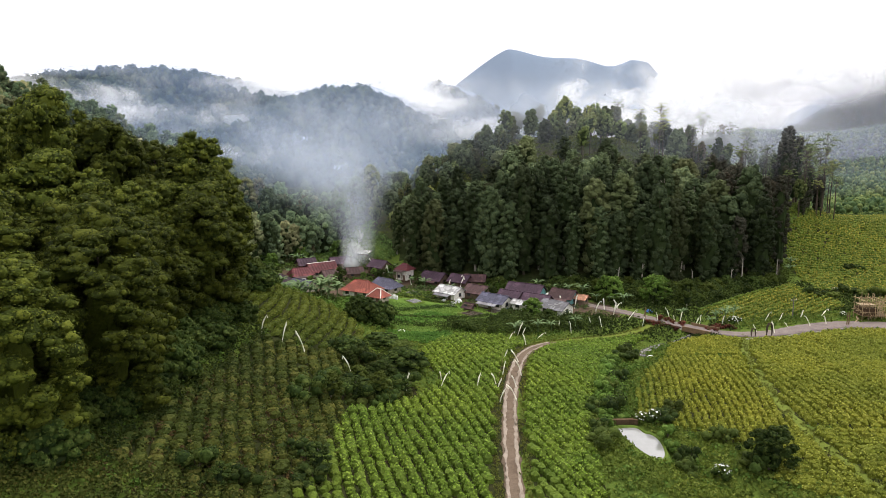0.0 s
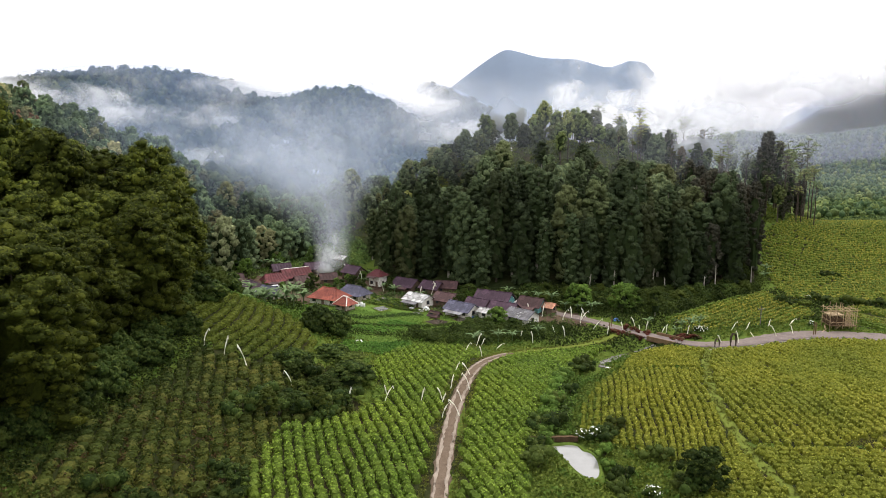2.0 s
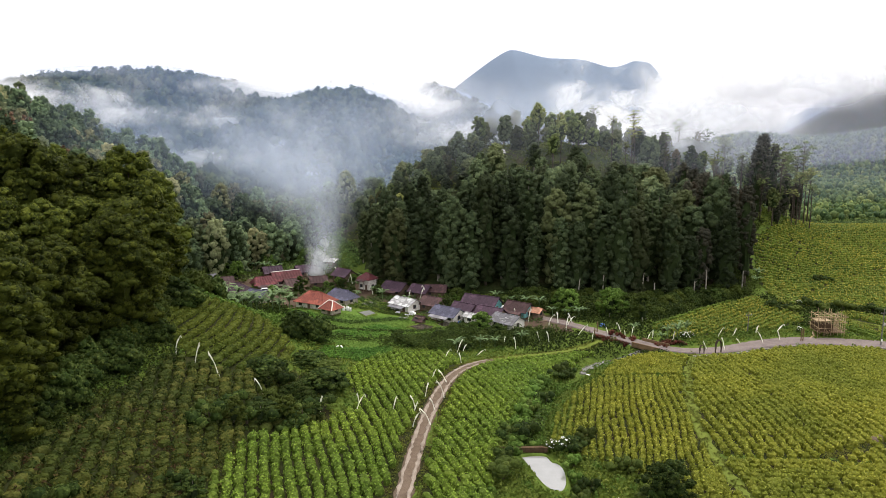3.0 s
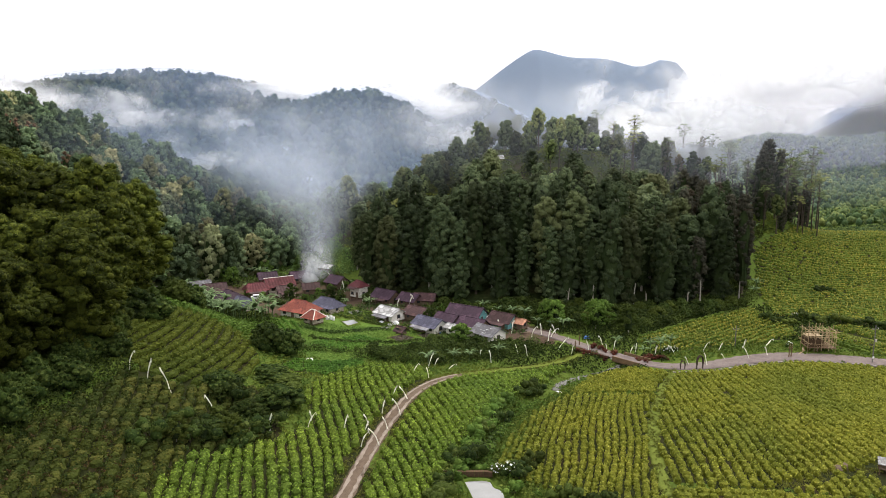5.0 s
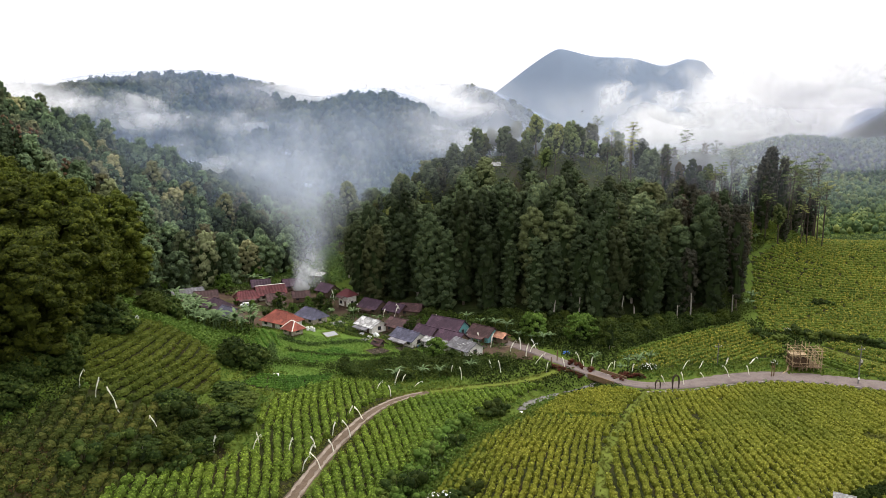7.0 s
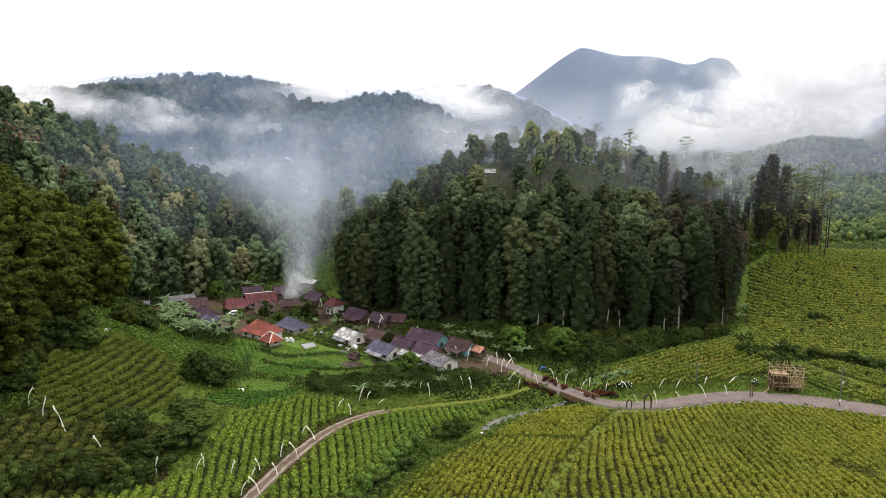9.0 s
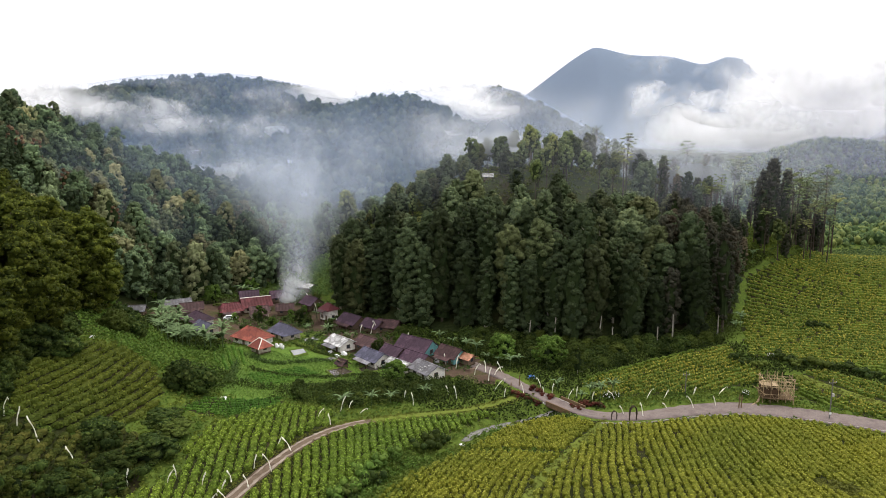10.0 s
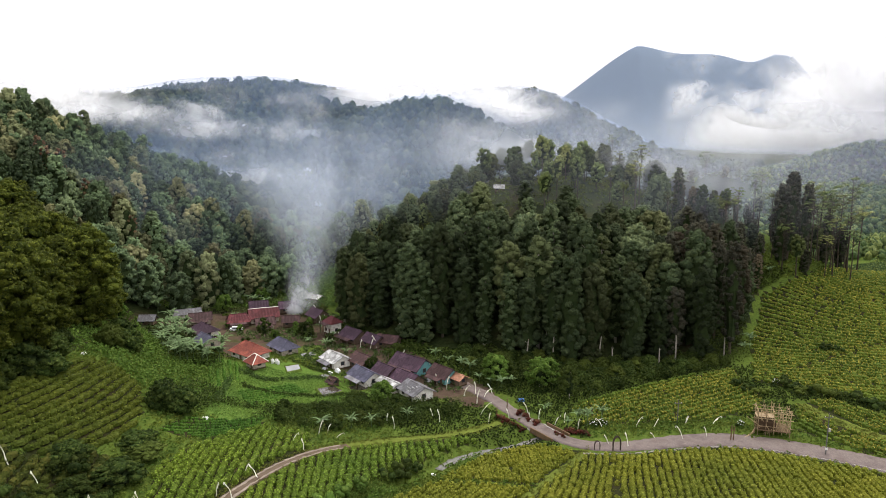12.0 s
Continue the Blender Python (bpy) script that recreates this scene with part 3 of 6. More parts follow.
def banana_plant(seed, h=3.2):
    """A banana plant: a fleshy stem and long arching leaves, each bent along its midrib."""
    rng = np.random.default_rng(seed)
    t = new("banana_plant")
    part("stem", limb([(0, 0, -.3), (0.05, 0, h * .3), (0, 0, h * .55)], (0.17, 0.13, 0.08)), LEAF_BANANA, t, smooth=True)
    for i in range(11):
        a, up = i * 2.4 + rng.normal(0, .3), rng.uniform(1.05, 1.6)
        ln, wd = h * rng.uniform(0.7, 1.1), rng.uniform(0.26, 0.40)
        v, f = [], []
        for k in range(6):
            s = k / 5
            d, z = .62 * ln * s * (.35 + .65 * s), h * .5 + ln * (1.15 * math.sin(up) * s - 0.75 * s * s)
            w = wd * math.sin(math.pi * min(0.97, s * .9 + .08)) 
            for q, dz in ((-w, -.25 * w), (0, .06), (w, -.25 * w)):
                v.append((d * math.cos(a) - q * math.sin(a), d * math.sin(a) + q * math.cos(a), z + dz))
        for k in range(5):
            for q in (0, 1):
                f.append((k * 3 + q, k * 3 + q + 1, k * 3 + q + 4, k * 3 + q + 3))
        part("leaf", (v, f), LEAF_BANANA, t, smooth=True)
    return t


def plant(kind, x, y, scale=1.0, tall=1.0, turn=0.0, sink=0.0):
    """A copy of a plant, standing on the ground."""
    z = float(ground_z(np.array([x]), np.array([y]))[0]) - sink
    m = pose(x, y, z, 0, 0, turn) @ Matrix.Diagonal((scale, scale, scale * tall, 1))
    return copy_thing(kind, m)


def away(ob):
    """Take a first specimen out of the scene once its copies stand."""
    for o in (*ob.children_recursive, ob):
        bpy.data.objects.remove(o)


def scattered(x0, x1, y0, y1, step, rng, keep):
    """Jittered grid places for which keep(x, y) holds."""
    xs, ys = np.meshgrid(np.arange(x0, x1, step), np.arange(y0, y1, step))
    xs = xs.ravel() + rng.uniform(-.42, .42, xs.size) * step
    ys = ys.ravel() + rng.uniform(-.42, .42, ys.size) * step
    ok = keep(xs, ys)
    return np.stack([xs[ok], ys[ok]], 1)


# forest on the hill behind the village
TALL = [tagged(tall_tree(s, h, w, b, bark=BARK if s in (12, 14) else BARK_DARK), "tall columnar forest tree with dense dark green foliage", "tree", "forest on the hill") for s, h, w, b in ((11, 29, 3.9, .05), (12, 31, 3.5, .08), (13, 26, 4.2, .03), (14, 32, 3.2, .10), (15, 23, 4.0, .03))]
RUSSET = [tagged(tall_tree(s, h, w, b, mat=LEAF_RUSSET, bark=BARK_DARK), "tall ivy-clad forest tree with brownish green foliage", "tree", "forest on the hill") for s, h, w, b in ((61, 29, 3.2, .06), (62, 32, 2.9, .12), (63, 25, 3.5, .05))]
ROUND = [tagged(tall_tree(s, h, w, b, .40, LEAF_ROUND_LIT, None, "forest_tree", 46, 5.8, .48), "round-crowned green forest tree on the hillside", "tree", "forest on the hill") for s, h, w, b in ((26, 15, 3.7, .12), (27, 17, 3.3, .2), (28, 13, 4.0, .1), (29, 16, 3.0, .22))]
TOP = [tagged(tall_tree(s, h, w, b, 0.42, LEAF_TOP, BARK_DARK, "ridge_tree", 26, 3.6, .5), "slender mid-green tree on the hilltop", "tree", "trees on the ridge") for s, h, w, b in ((16, 14, 2.9, .40), (17, 12, 3.3, .34), (18, 16, 2.4, .52))]
SPARE = [tagged(umbrella_tree(s, h), "thin tree with flat airy crown on the ridge", "tree", "trees on the ridge") for s, h in ((21, 23), (22, 20))]
rng = np.random.default_rng(5)
for x, y in scattered(-40, 160, 196, 312, 6.5, rng, on_hill):
    if abs(x - 33) < 6 and 256 < y < 286:
        continue
    up = rise(218, 262, y)
    glade = math.hypot((x - 62) / 23, (y - 272) / 15) < 1
    if rng.uniform() < (0.45 if glade else 0.06 * rise(250, 262, y)):
        continue
    if x > 139 or glade or (y > 258 and rng.uniform() < 0.45):
        k = SPARE[int(rng.integers(0, 2))] if x > 70 and rng.uniform() < 0.6 else TOP[int(rng.integers(0, 3))]
        plant(k, x, y, rng.uniform(.7, 1.1) * (1 - .4 * rise(28, 12, x)), 1, rng.uniform(0, 360), 0.2)
    elif y > 229 + 6 * math.sin(x * .21) + 14 * rise(30, 8, x) and x < 94:
        low = .62 if abs(x - 60) < 24 and y > 244 else 1 - .5 * rise(30, 14, x) * rise(242, 258, y)
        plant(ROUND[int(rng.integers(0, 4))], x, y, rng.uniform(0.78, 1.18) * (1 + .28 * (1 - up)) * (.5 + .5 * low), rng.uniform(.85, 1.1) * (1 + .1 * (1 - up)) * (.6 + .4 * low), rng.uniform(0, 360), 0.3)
    else:
        kind = RUSSET[int(rng.integers(0, 3))] if rng.uniform() < .75 * rise(66, 104, x) else TALL[int(rng.integers(0, 5))]
        plant(kind, x, y, rng.uniform(0.78, 1.14) * (1 - 0.40 * up) * (1 - .22 * rise(112, 122, x)), rng.uniform(.84, 1.12) * (1 - .12 * up), rng.uniform(0, 360), 0.3)


def in_view(x, y):
    """Ground to the left that some part of the walk can see."""
    return x > np.minimum(-0.66 * y - 13, 65 - 0.99 * (y - 19) - 10)


# dense trees on the near left slope
BROAD = [tagged(broad_tree(s, h, w, .36, density=3.4, count=80, waist=.40, tufts=9), "large dense dark green tree on the hillside", "tree", "trees on the left slope") for s, h, w in ((31, 23, 7.0), (32, 20, 6.6), (33, 25, 7.2))]
CLOSE = [tagged(broad_tree(s, h, w, .26, density=3.4, count=90, waist=.40, tufts=10), "large dense dark green tree on the hillside", "tree", "trees on the left slope") for s, h, w in ((34, 23, 7.0), (35, 21, 6.6))]
EDGE_Y, EDGE_X = [50, 64, 76, 88, 103, 113.1, 130.9, 148.4, 201.8, 215.2, 228.6], [-38, -36, -33.5, -33, -32, -33.4, -39, -44.8, -65.8, -79.4, -98.1]
for x, y in scattered(-160, -24, 55, 225, 9.2, rng, lambda x, y: (x < np.interp(y, EDGE_Y, EDGE_X) - 3) & in_view(x, y)):
    plant(CLOSE[int(rng.integers(0, 2))] if y < 114 and x > np.interp(y, EDGE_Y, EDGE_X) - 17 else BROAD[int(rng.integers(0, 3))], x, y, rng.uniform(.78, 1.12), rng.uniform(.82, 1.1) * (1 + .24 * rise(-54, -68, x) * rise(138, 112, y)), rng.uniform(0, 360), 0.6)

# woods on the slope beyond the village
MIX = [tagged(tall_tree(s, h, w, b, .66, LEAF_SLOPE, BARK_DARK, "woodland_tree", 40, 3.6, .5), "mid-green tree in the misty woods", "tree", "woods beyond the village") for s, h, w, b in ((41, 18, 4.2, .08), (42, 20, 3.7, .12), (43, 15, 4.6, .05))]


def beyond(x, y):
    return in_view(x, y) & (x < np.interp(y, [228, 245, 262, 285, 320, 352], [-88, -62, -42, -34, -30, -4]))


for x, y in scattered(-270, 20, 230, 352, 8.6, rng, beyond):
    plant(MIX[int(rng.integers(0, 3))], x, y, rng.uniform(.8, 1.15), rng.uniform(.85, 1.1), rng.uniform(0, 360), 0.4)
for x, y, size in ((158, 291, 1.45), (151, 290, 1.3), (154, 287, 1.15), (147, 285, 1.4), (142, 281, 1.2), (163, 294, 1.2)):
    plant(SPARE[int(x) % 2], x, y, size, 1.0, 50 * x, .3)
for x, y, size in ((149, 287, .72), (155, 289, .62), (139, 277, .85), (133, 272, .95), (136, 279, .9), (129, 266, .95)):
    plant(RUSSET[int(x) % 3], x, y, size, 1.0, 50 * x, .3)
LEAF_DRY = foliage("dry_orange_leaves", (0.120, 0.072, 0.040), (0.180, 0.110, 0.062), (0.240, 0.160, 0.090), None, 0.3, 0.25)
DRY = [tagged(tall_tree(s, h, 2.3, .42, .4, LEAF_DRY, BARK, "dry_tree", 14, 1.6, .5), "half-bare tree with dry orange-brown leaves", "tree", "dry trees on the slope") for s, h in ((71, 19), (72, 16))]
for x, y in ((-152, 270), (-148, 273), (-157, 268), (-144, 266), (-128, 262), (-106, 258), (-165, 281)):
    plant(DRY[x % 2], x, y, 1.0 + .012 * (y - 266), 1.0, 40 * x, .3)
for k in DRY + TALL + RUSSET + ROUND + TOP + SPARE + BROAD + CLOSE + MIX:
    away(k)


def far_woods(x0, x1, y0, y1, step, keep, seed, size=5.0, leaves=5, label="misty wooded ridge", blob=None, material=None):
    """Distant woods: thousands of small uneven crowns, far too many to count."""
    rng = np.random.default_rng(seed)
    p = scattered(x0, x1, y0, y1, step, rng, keep)
    z = ground_z(p[:, 0], p[:, 1])
    k = len(p)
    r = size * rng.uniform(0.55, 1.2, k)
    tall = rng.uniform(0.85, 1.45, k)
    bv, bf = blob or BLOB_LOW
    n = len(bv)
    body = bv[None] * rng.uniform(0.72, 1.12, (k, n, 1)) * np.stack([r, r, r * tall], 1)[:, None] + np.column_stack([p, z + r * tall * .8])[:, None]
    u = ball_points(leaves * k, rng, -0.1)
    i = np.repeat(np.arange(k), leaves)[:len(u)]
    c = np.column_stack([p[i], z[i] + r[i] * tall[i] * .8]) + u * np.column_stack([r[i], r[i], r[i] * tall[i]])
    lv, lf = leaf_quads(c, u + rng.normal(0, .35, u.shape), r[i] * rng.uniform(0.4, 0.7, len(u)), rng)
    faces = [tuple(q) for q in (bf[None] + (np.arange(k) * n)[:, None, None]).reshape(-1, 3)] + [tuple(q) for q in lf + k * n]
    return tagged(part("far_woods", (np.concatenate([body.reshape(-1, 3), lv]), faces), material or LEAF_FAR, smooth=True), label, "woods", kind="stuff")


far_woods(-760, 130, 330, 1010, 9.6, lambda x, y: ~beyond(x, np.minimum(y, 352)) & (x > 60 - 0.99 * (y - 19)) | ((y > 352) & (x > 60 - 0.99 * (y - 19)) & (x < 90)), 61, 4.7, 8)
far_woods(140, 700, 300, 900, 5.2, lambda x, y: (x > 78 + 0.18 * y) & (x < 110 + .70 * y) & (y > 372 + .1 * x), 62, 2.4, 7, "scrubby distant hillside with scattered trees", None, VALLEY_SCRUB)
far_woods(-420, 260, 880, 1100, 13.0, lambda x, y: x > -1e9, 63, 6.0, 8, "hazy forested ridge", BLOB_FINE)


# ---- tea fields ----
def bushes(name, x, y, material, rng, leaves, size, rad, high, label, category, body=False):
    """Low bushes at the places, each a dome of leaf patches; too many to count."""
    z = ground_z(x, y)
    k = len(x)
    r = rad * rng.uniform(0.75, 1.2, k)
    hgt = high * rng.uniform(0.75, 1.2, k)
    u = ball_points(leaves * k, rng, 0.02)
    i = np.repeat(np.arange(k), leaves)[:len(u)]
    c = np.column_stack([x[i], y[i], z[i] + 0.10]) + u * np.column_stack([r[i], r[i], hgt[i]]) * rng.uniform(.8, 1.08, len(u))[:, None]
    v, f = leaf_quads(c, u + rng.normal(0, .28, u.shape), size * rng.uniform(.65, 1.25, len(u)), rng)
    if not body:
        return tagged(part(name, (v, f), material), label, category, kind="stuff")
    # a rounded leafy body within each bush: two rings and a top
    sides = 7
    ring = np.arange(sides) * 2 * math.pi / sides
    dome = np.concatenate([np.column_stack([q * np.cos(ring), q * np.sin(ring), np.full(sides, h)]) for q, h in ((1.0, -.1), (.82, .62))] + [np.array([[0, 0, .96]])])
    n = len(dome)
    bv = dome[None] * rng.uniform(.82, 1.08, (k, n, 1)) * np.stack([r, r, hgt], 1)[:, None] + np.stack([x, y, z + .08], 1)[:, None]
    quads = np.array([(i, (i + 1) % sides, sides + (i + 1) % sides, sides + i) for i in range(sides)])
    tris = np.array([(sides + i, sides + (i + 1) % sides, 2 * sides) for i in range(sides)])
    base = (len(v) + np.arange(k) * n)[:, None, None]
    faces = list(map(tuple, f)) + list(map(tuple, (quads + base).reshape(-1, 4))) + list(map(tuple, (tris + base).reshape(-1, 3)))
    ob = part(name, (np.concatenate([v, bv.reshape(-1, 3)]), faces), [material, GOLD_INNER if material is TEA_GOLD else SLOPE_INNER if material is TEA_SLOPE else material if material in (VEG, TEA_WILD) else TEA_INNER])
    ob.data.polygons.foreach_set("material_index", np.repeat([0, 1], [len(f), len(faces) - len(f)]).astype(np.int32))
    return tagged(ob, label, category, kind="stuff")


def cleared(x, y, rng, clear):
    keep = np.ones(x.shape, bool)
    for pts, d in clear:
        keep &= gap(x, y, pts) > d + rng.normal(0, .2, x.size)
    return keep


FIELDS = []


def tea_field(outline, angle, seed, spacing=1.45, step=0.8, leaves=22, size=0.34, rad=0.64, high=0.95, bend=0.0, hub=None, clear=(), material=None, ragged=0.03, label="rows of bright green tea bushes"):
    """Rows of low tea bushes within an outline. angle: the rows' direction; hub: the point from which the rows fan out instead."""
    rng = np.random.default_rng(seed)
    FIELDS.append(outline)
    poly = np.array(outline, float)
    lo, hi = poly.min(0), poly.max(0)
    mid, span = (lo + hi) / 2, np.hypot(*(hi - lo)) / 2 + 5
    a = radians(angle)
    U, V = np.meshgrid(np.arange(-span, span, step), np.arange(-span, span, spacing))
    wave = 0.30 * np.sin(U * .09 + V * .05) + 0.2 * np.sin(U * .23 + V * .4)
    U = (U + rng.normal(0, .14, U.shape)).ravel()
    V = (V + wave + rng.normal(0, .09, V.shape)).ravel() + bend * U ** 2
    if hub:
        reach = math.hypot(mid[0] - hub[0], mid[1] - hub[1])
        turn0 = math.atan2(mid[1] - hub[1], mid[0] - hub[0])
        th = turn0 + V / reach
        x, y = hub[0] + (reach + U) * np.cos(th), hub[1] + (reach + U) * np.sin(th)
    else:
        x, y = mid[0] + U * math.cos(a) - V * math.sin(a), mid[1] + U * math.sin(a) + V * math.cos(a)
    ok = inside(x, y, poly) & (rng.uniform(size=x.size) > ragged)
    x, y = x[ok], y[ok]
    ok = cleared(x, y, rng, clear)
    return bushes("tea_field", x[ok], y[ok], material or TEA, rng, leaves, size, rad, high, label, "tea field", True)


PATH_LINE = [(67, 149.5), (61, 136), (56.4, 122.7), (52.5, 110), (50, 98), (49, 89), (49, 78), (50, 66)]
PATH_PTS = line_points(PATH_LINE, 1.5)
TERRACE_LINE = [(114.2, 182.5), (120.4, 172.4), (126.5, 165.8), (140.2, 155.3)]
TERRACE_PTS = line_points(TERRACE_LINE, 1.5)
RISE_PTS = line_points([(114.9, 202.8), (134.5, 220.3), (143.7, 227.6), (154, 234.2), (178.2, 245.2)], 1.5)
GULLY_PTS = line_points([(71.8, 146), (72, 133), (69.5, 119.5), (67.2, 108.5), (66.6, 101.5), (67, 94)], 1.5)
BANK_PTS = line_points([(62, 90.5), (66.5, 92.3), (72.9, 96.3), (79.4, 98.6), (86, 100)], 1.0)
ALONG = [(BANK_PTS, .9), (TRACK_PTS, 2.4), (ROAD_PTS, 4.4), (STREAM_PTS, 2.7), (PATH_PTS, 1.1), (TERRACE_PTS, 2.2), (RISE_PTS, .55), (GULLY_PTS, .55), (np.array([[81.5, 98.5], [80.5, 97]]), 2.6), (np.array([[101.5, 124], [99.8, 126]]), 2.4)]
tea_field([(-16, 56), (8, 56), (11, 105), (16.8, 132.8), (13, 140), (2.9, 141.3), (-2.8, 130.4), (-4.3, 117.6), (0.1, 108.7), (-3, 100), (-13, 92)], 105, 71, clear=ALONG)
tea_field([(9, 56), (18, 70), (19.5, 90), (22.5, 101), (27, 113.3), (31.5, 123.3), (36.9, 134.8), (46, 150), (36, 147.9), (24.2, 137.6), (18.6, 130.5), (12.1, 109.5)], 107, 72, 1.4, clear=ALONG)
tea_field([(28, 94.5), (33, 89), (46, 79), (49, 90), (50, 98), (52.5, 110), (56.4, 122.7), (59, 129), (42, 126.9), (34.5, 113.7), (29.5, 102)], 77, 73, 1.05, .7, 16, .30, .46, .8, clear=ALONG, material=TEA_GOLD, label="rows of yellow-green tea bushes")
tea_field([(42.5, 128.6), (59, 131), (67, 149), (56, 150), (48, 142)], 12, 77, 1.05, .7, 16, .30, .46, .8, clear=ALONG, material=TEA_GOLD, label="rows of yellow-green tea bushes")
tea_field([(50, 91), (76, 90), (108, 96), (150, 122), (140, 143), (121.1, 150.6), (104, 155), (92, 155.5), (84, 152.5), (74, 148.5), (67, 148), (57, 123), (51, 104)], 0, 78, 1.35, .75, 18, .32, .57, .85, hub=(84, 400), clear=ALONG, material=TEA_GOLD, label="fanning rows of yellow-green tea bushes")
tea_field([(38, 76), (52, 60), (110, 66), (108, 95), (76, 89), (50, 90)], 178, 79, 1.3, .8, 18, .32, .56, .85, clear=ALONG, material=TEA_GOLD, label="rows of yellow-green tea bushes")
tea_field([(-39.5, 133.8), (-35.7, 117.9), (-27.9, 107.8), (-19.8, 109.7), (-14.4, 115.6), (-14.6, 125.2), (-18.1, 134.3), (-24.2, 141.3), (-36, 148.1)], 94, 74, 1.75, .8, 22, .40, .84, .85, clear=ALONG, bend=0.0065, material=TEA_SLOPE, label="terraced tea rows on the left slope")
tea_field([(-34, 66), (-16, 58), (-13, 92), (-4, 101), (-7.4, 116.2), (-15.4, 115.6), (-19.9, 108.7), (-28.9, 106.9), (-31, 90)], 105, 84, 1.7, .9, 26, .36, .84, .85, ragged=.12, clear=ALONG, material=TEA_WILD, label="overgrown weedy tea bushes")
tea_field([(66, 162), (90, 168), (104.4, 176.8), (106.8, 184.9), (103.9, 192.2), (104.5, 204.9), (91, 196.1), (76, 183), (64, 172)], 40, 75, 1.7, .9, 12, .38, .58, .9, clear=ALONG, material=TEA_FAR)
tea_field([(110.3, 167.5), (118.2, 160.3), (145.1, 148.1), (150.7, 165.9), (129.7, 179), (122.3, 187.4), (113.1, 182.3)], 120, 85, 1.8, .9, 12, .38, .6, .9, clear=ALONG, material=TEA_FAR)
tea_field([(107.4, 195.5), (120.7, 192.5), (152.2, 179.2), (201.7, 171.7), (240, 300), (168, 298), (150, 282), (139.7, 267.3), (120.5, 247.2), (112.7, 223.1)], 176, 76, 2.1, .95, 10, .48, .72, .85, clear=ALONG, material=TEA_FAR, label="contour rows of tea on the far slope")
tea_field([(-11.8, 129.8), (-11.0, 138.0), (0.8, 147.4), (2.6, 141.8), (-3.2, 131.2)], 40, 86, 1.3, .4, 12, .2, .34, .42, material=VEG, label="small plot of dark green vegetables")

paint_zones(FIELDS)

# grass paths and verges
path = ribbon("path", PATH_LINE, 1.7, GRASS_PATH, 0.06, 0.25, seed=6)
tagged(path, "grassy footpath through the tea", "path", kind="structure")
terrace = ribbon("path", TERRACE_LINE, 3.6, GRASS_PATH, 0.06, 0.3, seed=7)
tagged(terrace, "broad grassy terrace path beside the tea", "path", kind="structure")


def ground_cover(outline, step, material, seed, leaves, size, rad, high, label, category="undergrowth", clear=(), thin=0.0, name="undergrowth"):
    """Weeds, ferns or grass tufts over a patch of ground."""
    rng = np.random.default_rng(seed)
    poly = np.array(outline, float)
    (x0, y0), (x1, y1) = poly.min(0), poly.max(0)
    p = scattered(x0, x1, y0, y1, step, rng, lambda x, y: inside(x, y, poly) & (rng.uniform(size=x.size) >= thin))
    ok = cleared(p[:, 0], p[:, 1], rng, clear)
    p = p[ok]
    return bushes(name, p[:, 0], p[:, 1], material, rng, leaves, size, rad, high, label, category)


WAYS = [(TRACK_PTS, 1.7), (ROAD_PTS, 3.4)]
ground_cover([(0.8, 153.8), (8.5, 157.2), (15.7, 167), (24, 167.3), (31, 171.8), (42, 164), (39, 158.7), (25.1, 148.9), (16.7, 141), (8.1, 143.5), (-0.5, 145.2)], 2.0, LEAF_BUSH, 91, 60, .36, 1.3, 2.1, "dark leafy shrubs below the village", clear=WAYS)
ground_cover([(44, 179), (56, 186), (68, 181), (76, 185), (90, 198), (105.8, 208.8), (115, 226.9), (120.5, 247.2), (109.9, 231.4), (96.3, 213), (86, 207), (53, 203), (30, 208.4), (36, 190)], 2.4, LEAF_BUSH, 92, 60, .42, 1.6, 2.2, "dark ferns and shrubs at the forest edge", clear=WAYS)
STREAM_WET = STREAM_PTS[STREAM_PTS[:, 1] > 121]
PONDS = [(np.array([[25.3, 90.2], [26.8, 87], [27.0, 84]]), 3.0), (np.array([[7, 168]]), 3.0), (np.array([[13.3, 173]]), 2.8), (np.array([[-8.4, 192.7]]), 2.8), (np.array([[-8.3, 181.8]]), 2.6), (np.array([[2, 178.6]]), 2.0)]
ground_cover([(-9.3, 143.7), (-21.8, 161.4), (-33, 186), (-20, 180), (-10, 186), (2, 180), (18, 173.8), (19.1, 167), (6.9, 149.7), (-2.2, 143.6)], 0.8, MEADOW_GRASS, 93, 10, .28, .5, .22, "bright green meadow grass and vegetables", "grass", [(q, d + .5) for q, d in PONDS], name="grass")
tea_field([(-31, 184), (-22, 179.5), (-16.9, 171.6), (-19.3, 163.9), (-25.6, 169)], 118, 87, 1.5, .55, 9, .28, .46, .55, material=VEG, clear=PONDS, label="curved beds of green vegetables")
tea_field([(-13.4, 162.9), (-3.9, 171.6), (2.2, 166.9), (-4.8, 152.2)], 38, 88, 1.5, .55, 9, .28, .46, .5, material=VEG, clear=PONDS, label="beds of green vegetables")
ground_cover([(-45.2, 159.4), (-40, 178), (-34, 190), (-26, 178), (-17.4, 152), (-23.3, 141.3), (-38.1, 148.8)], 1.5, LEAF_FERN, 94, 16, .6, 1.0, 1.2, "tall bright weeds below the bananas")
ground_cover([(-82.4, 222.3), (-62, 202.3), (-46, 186), (-39, 151.5), (-50.8, 145.7), (-96.4, 210.2), (-99.9, 229.2), (-87.4, 238.7)], 1.6, LEAF_FERN, 95, 16, .6, 1.1, 1.3, "tall bright weeds below the trees")
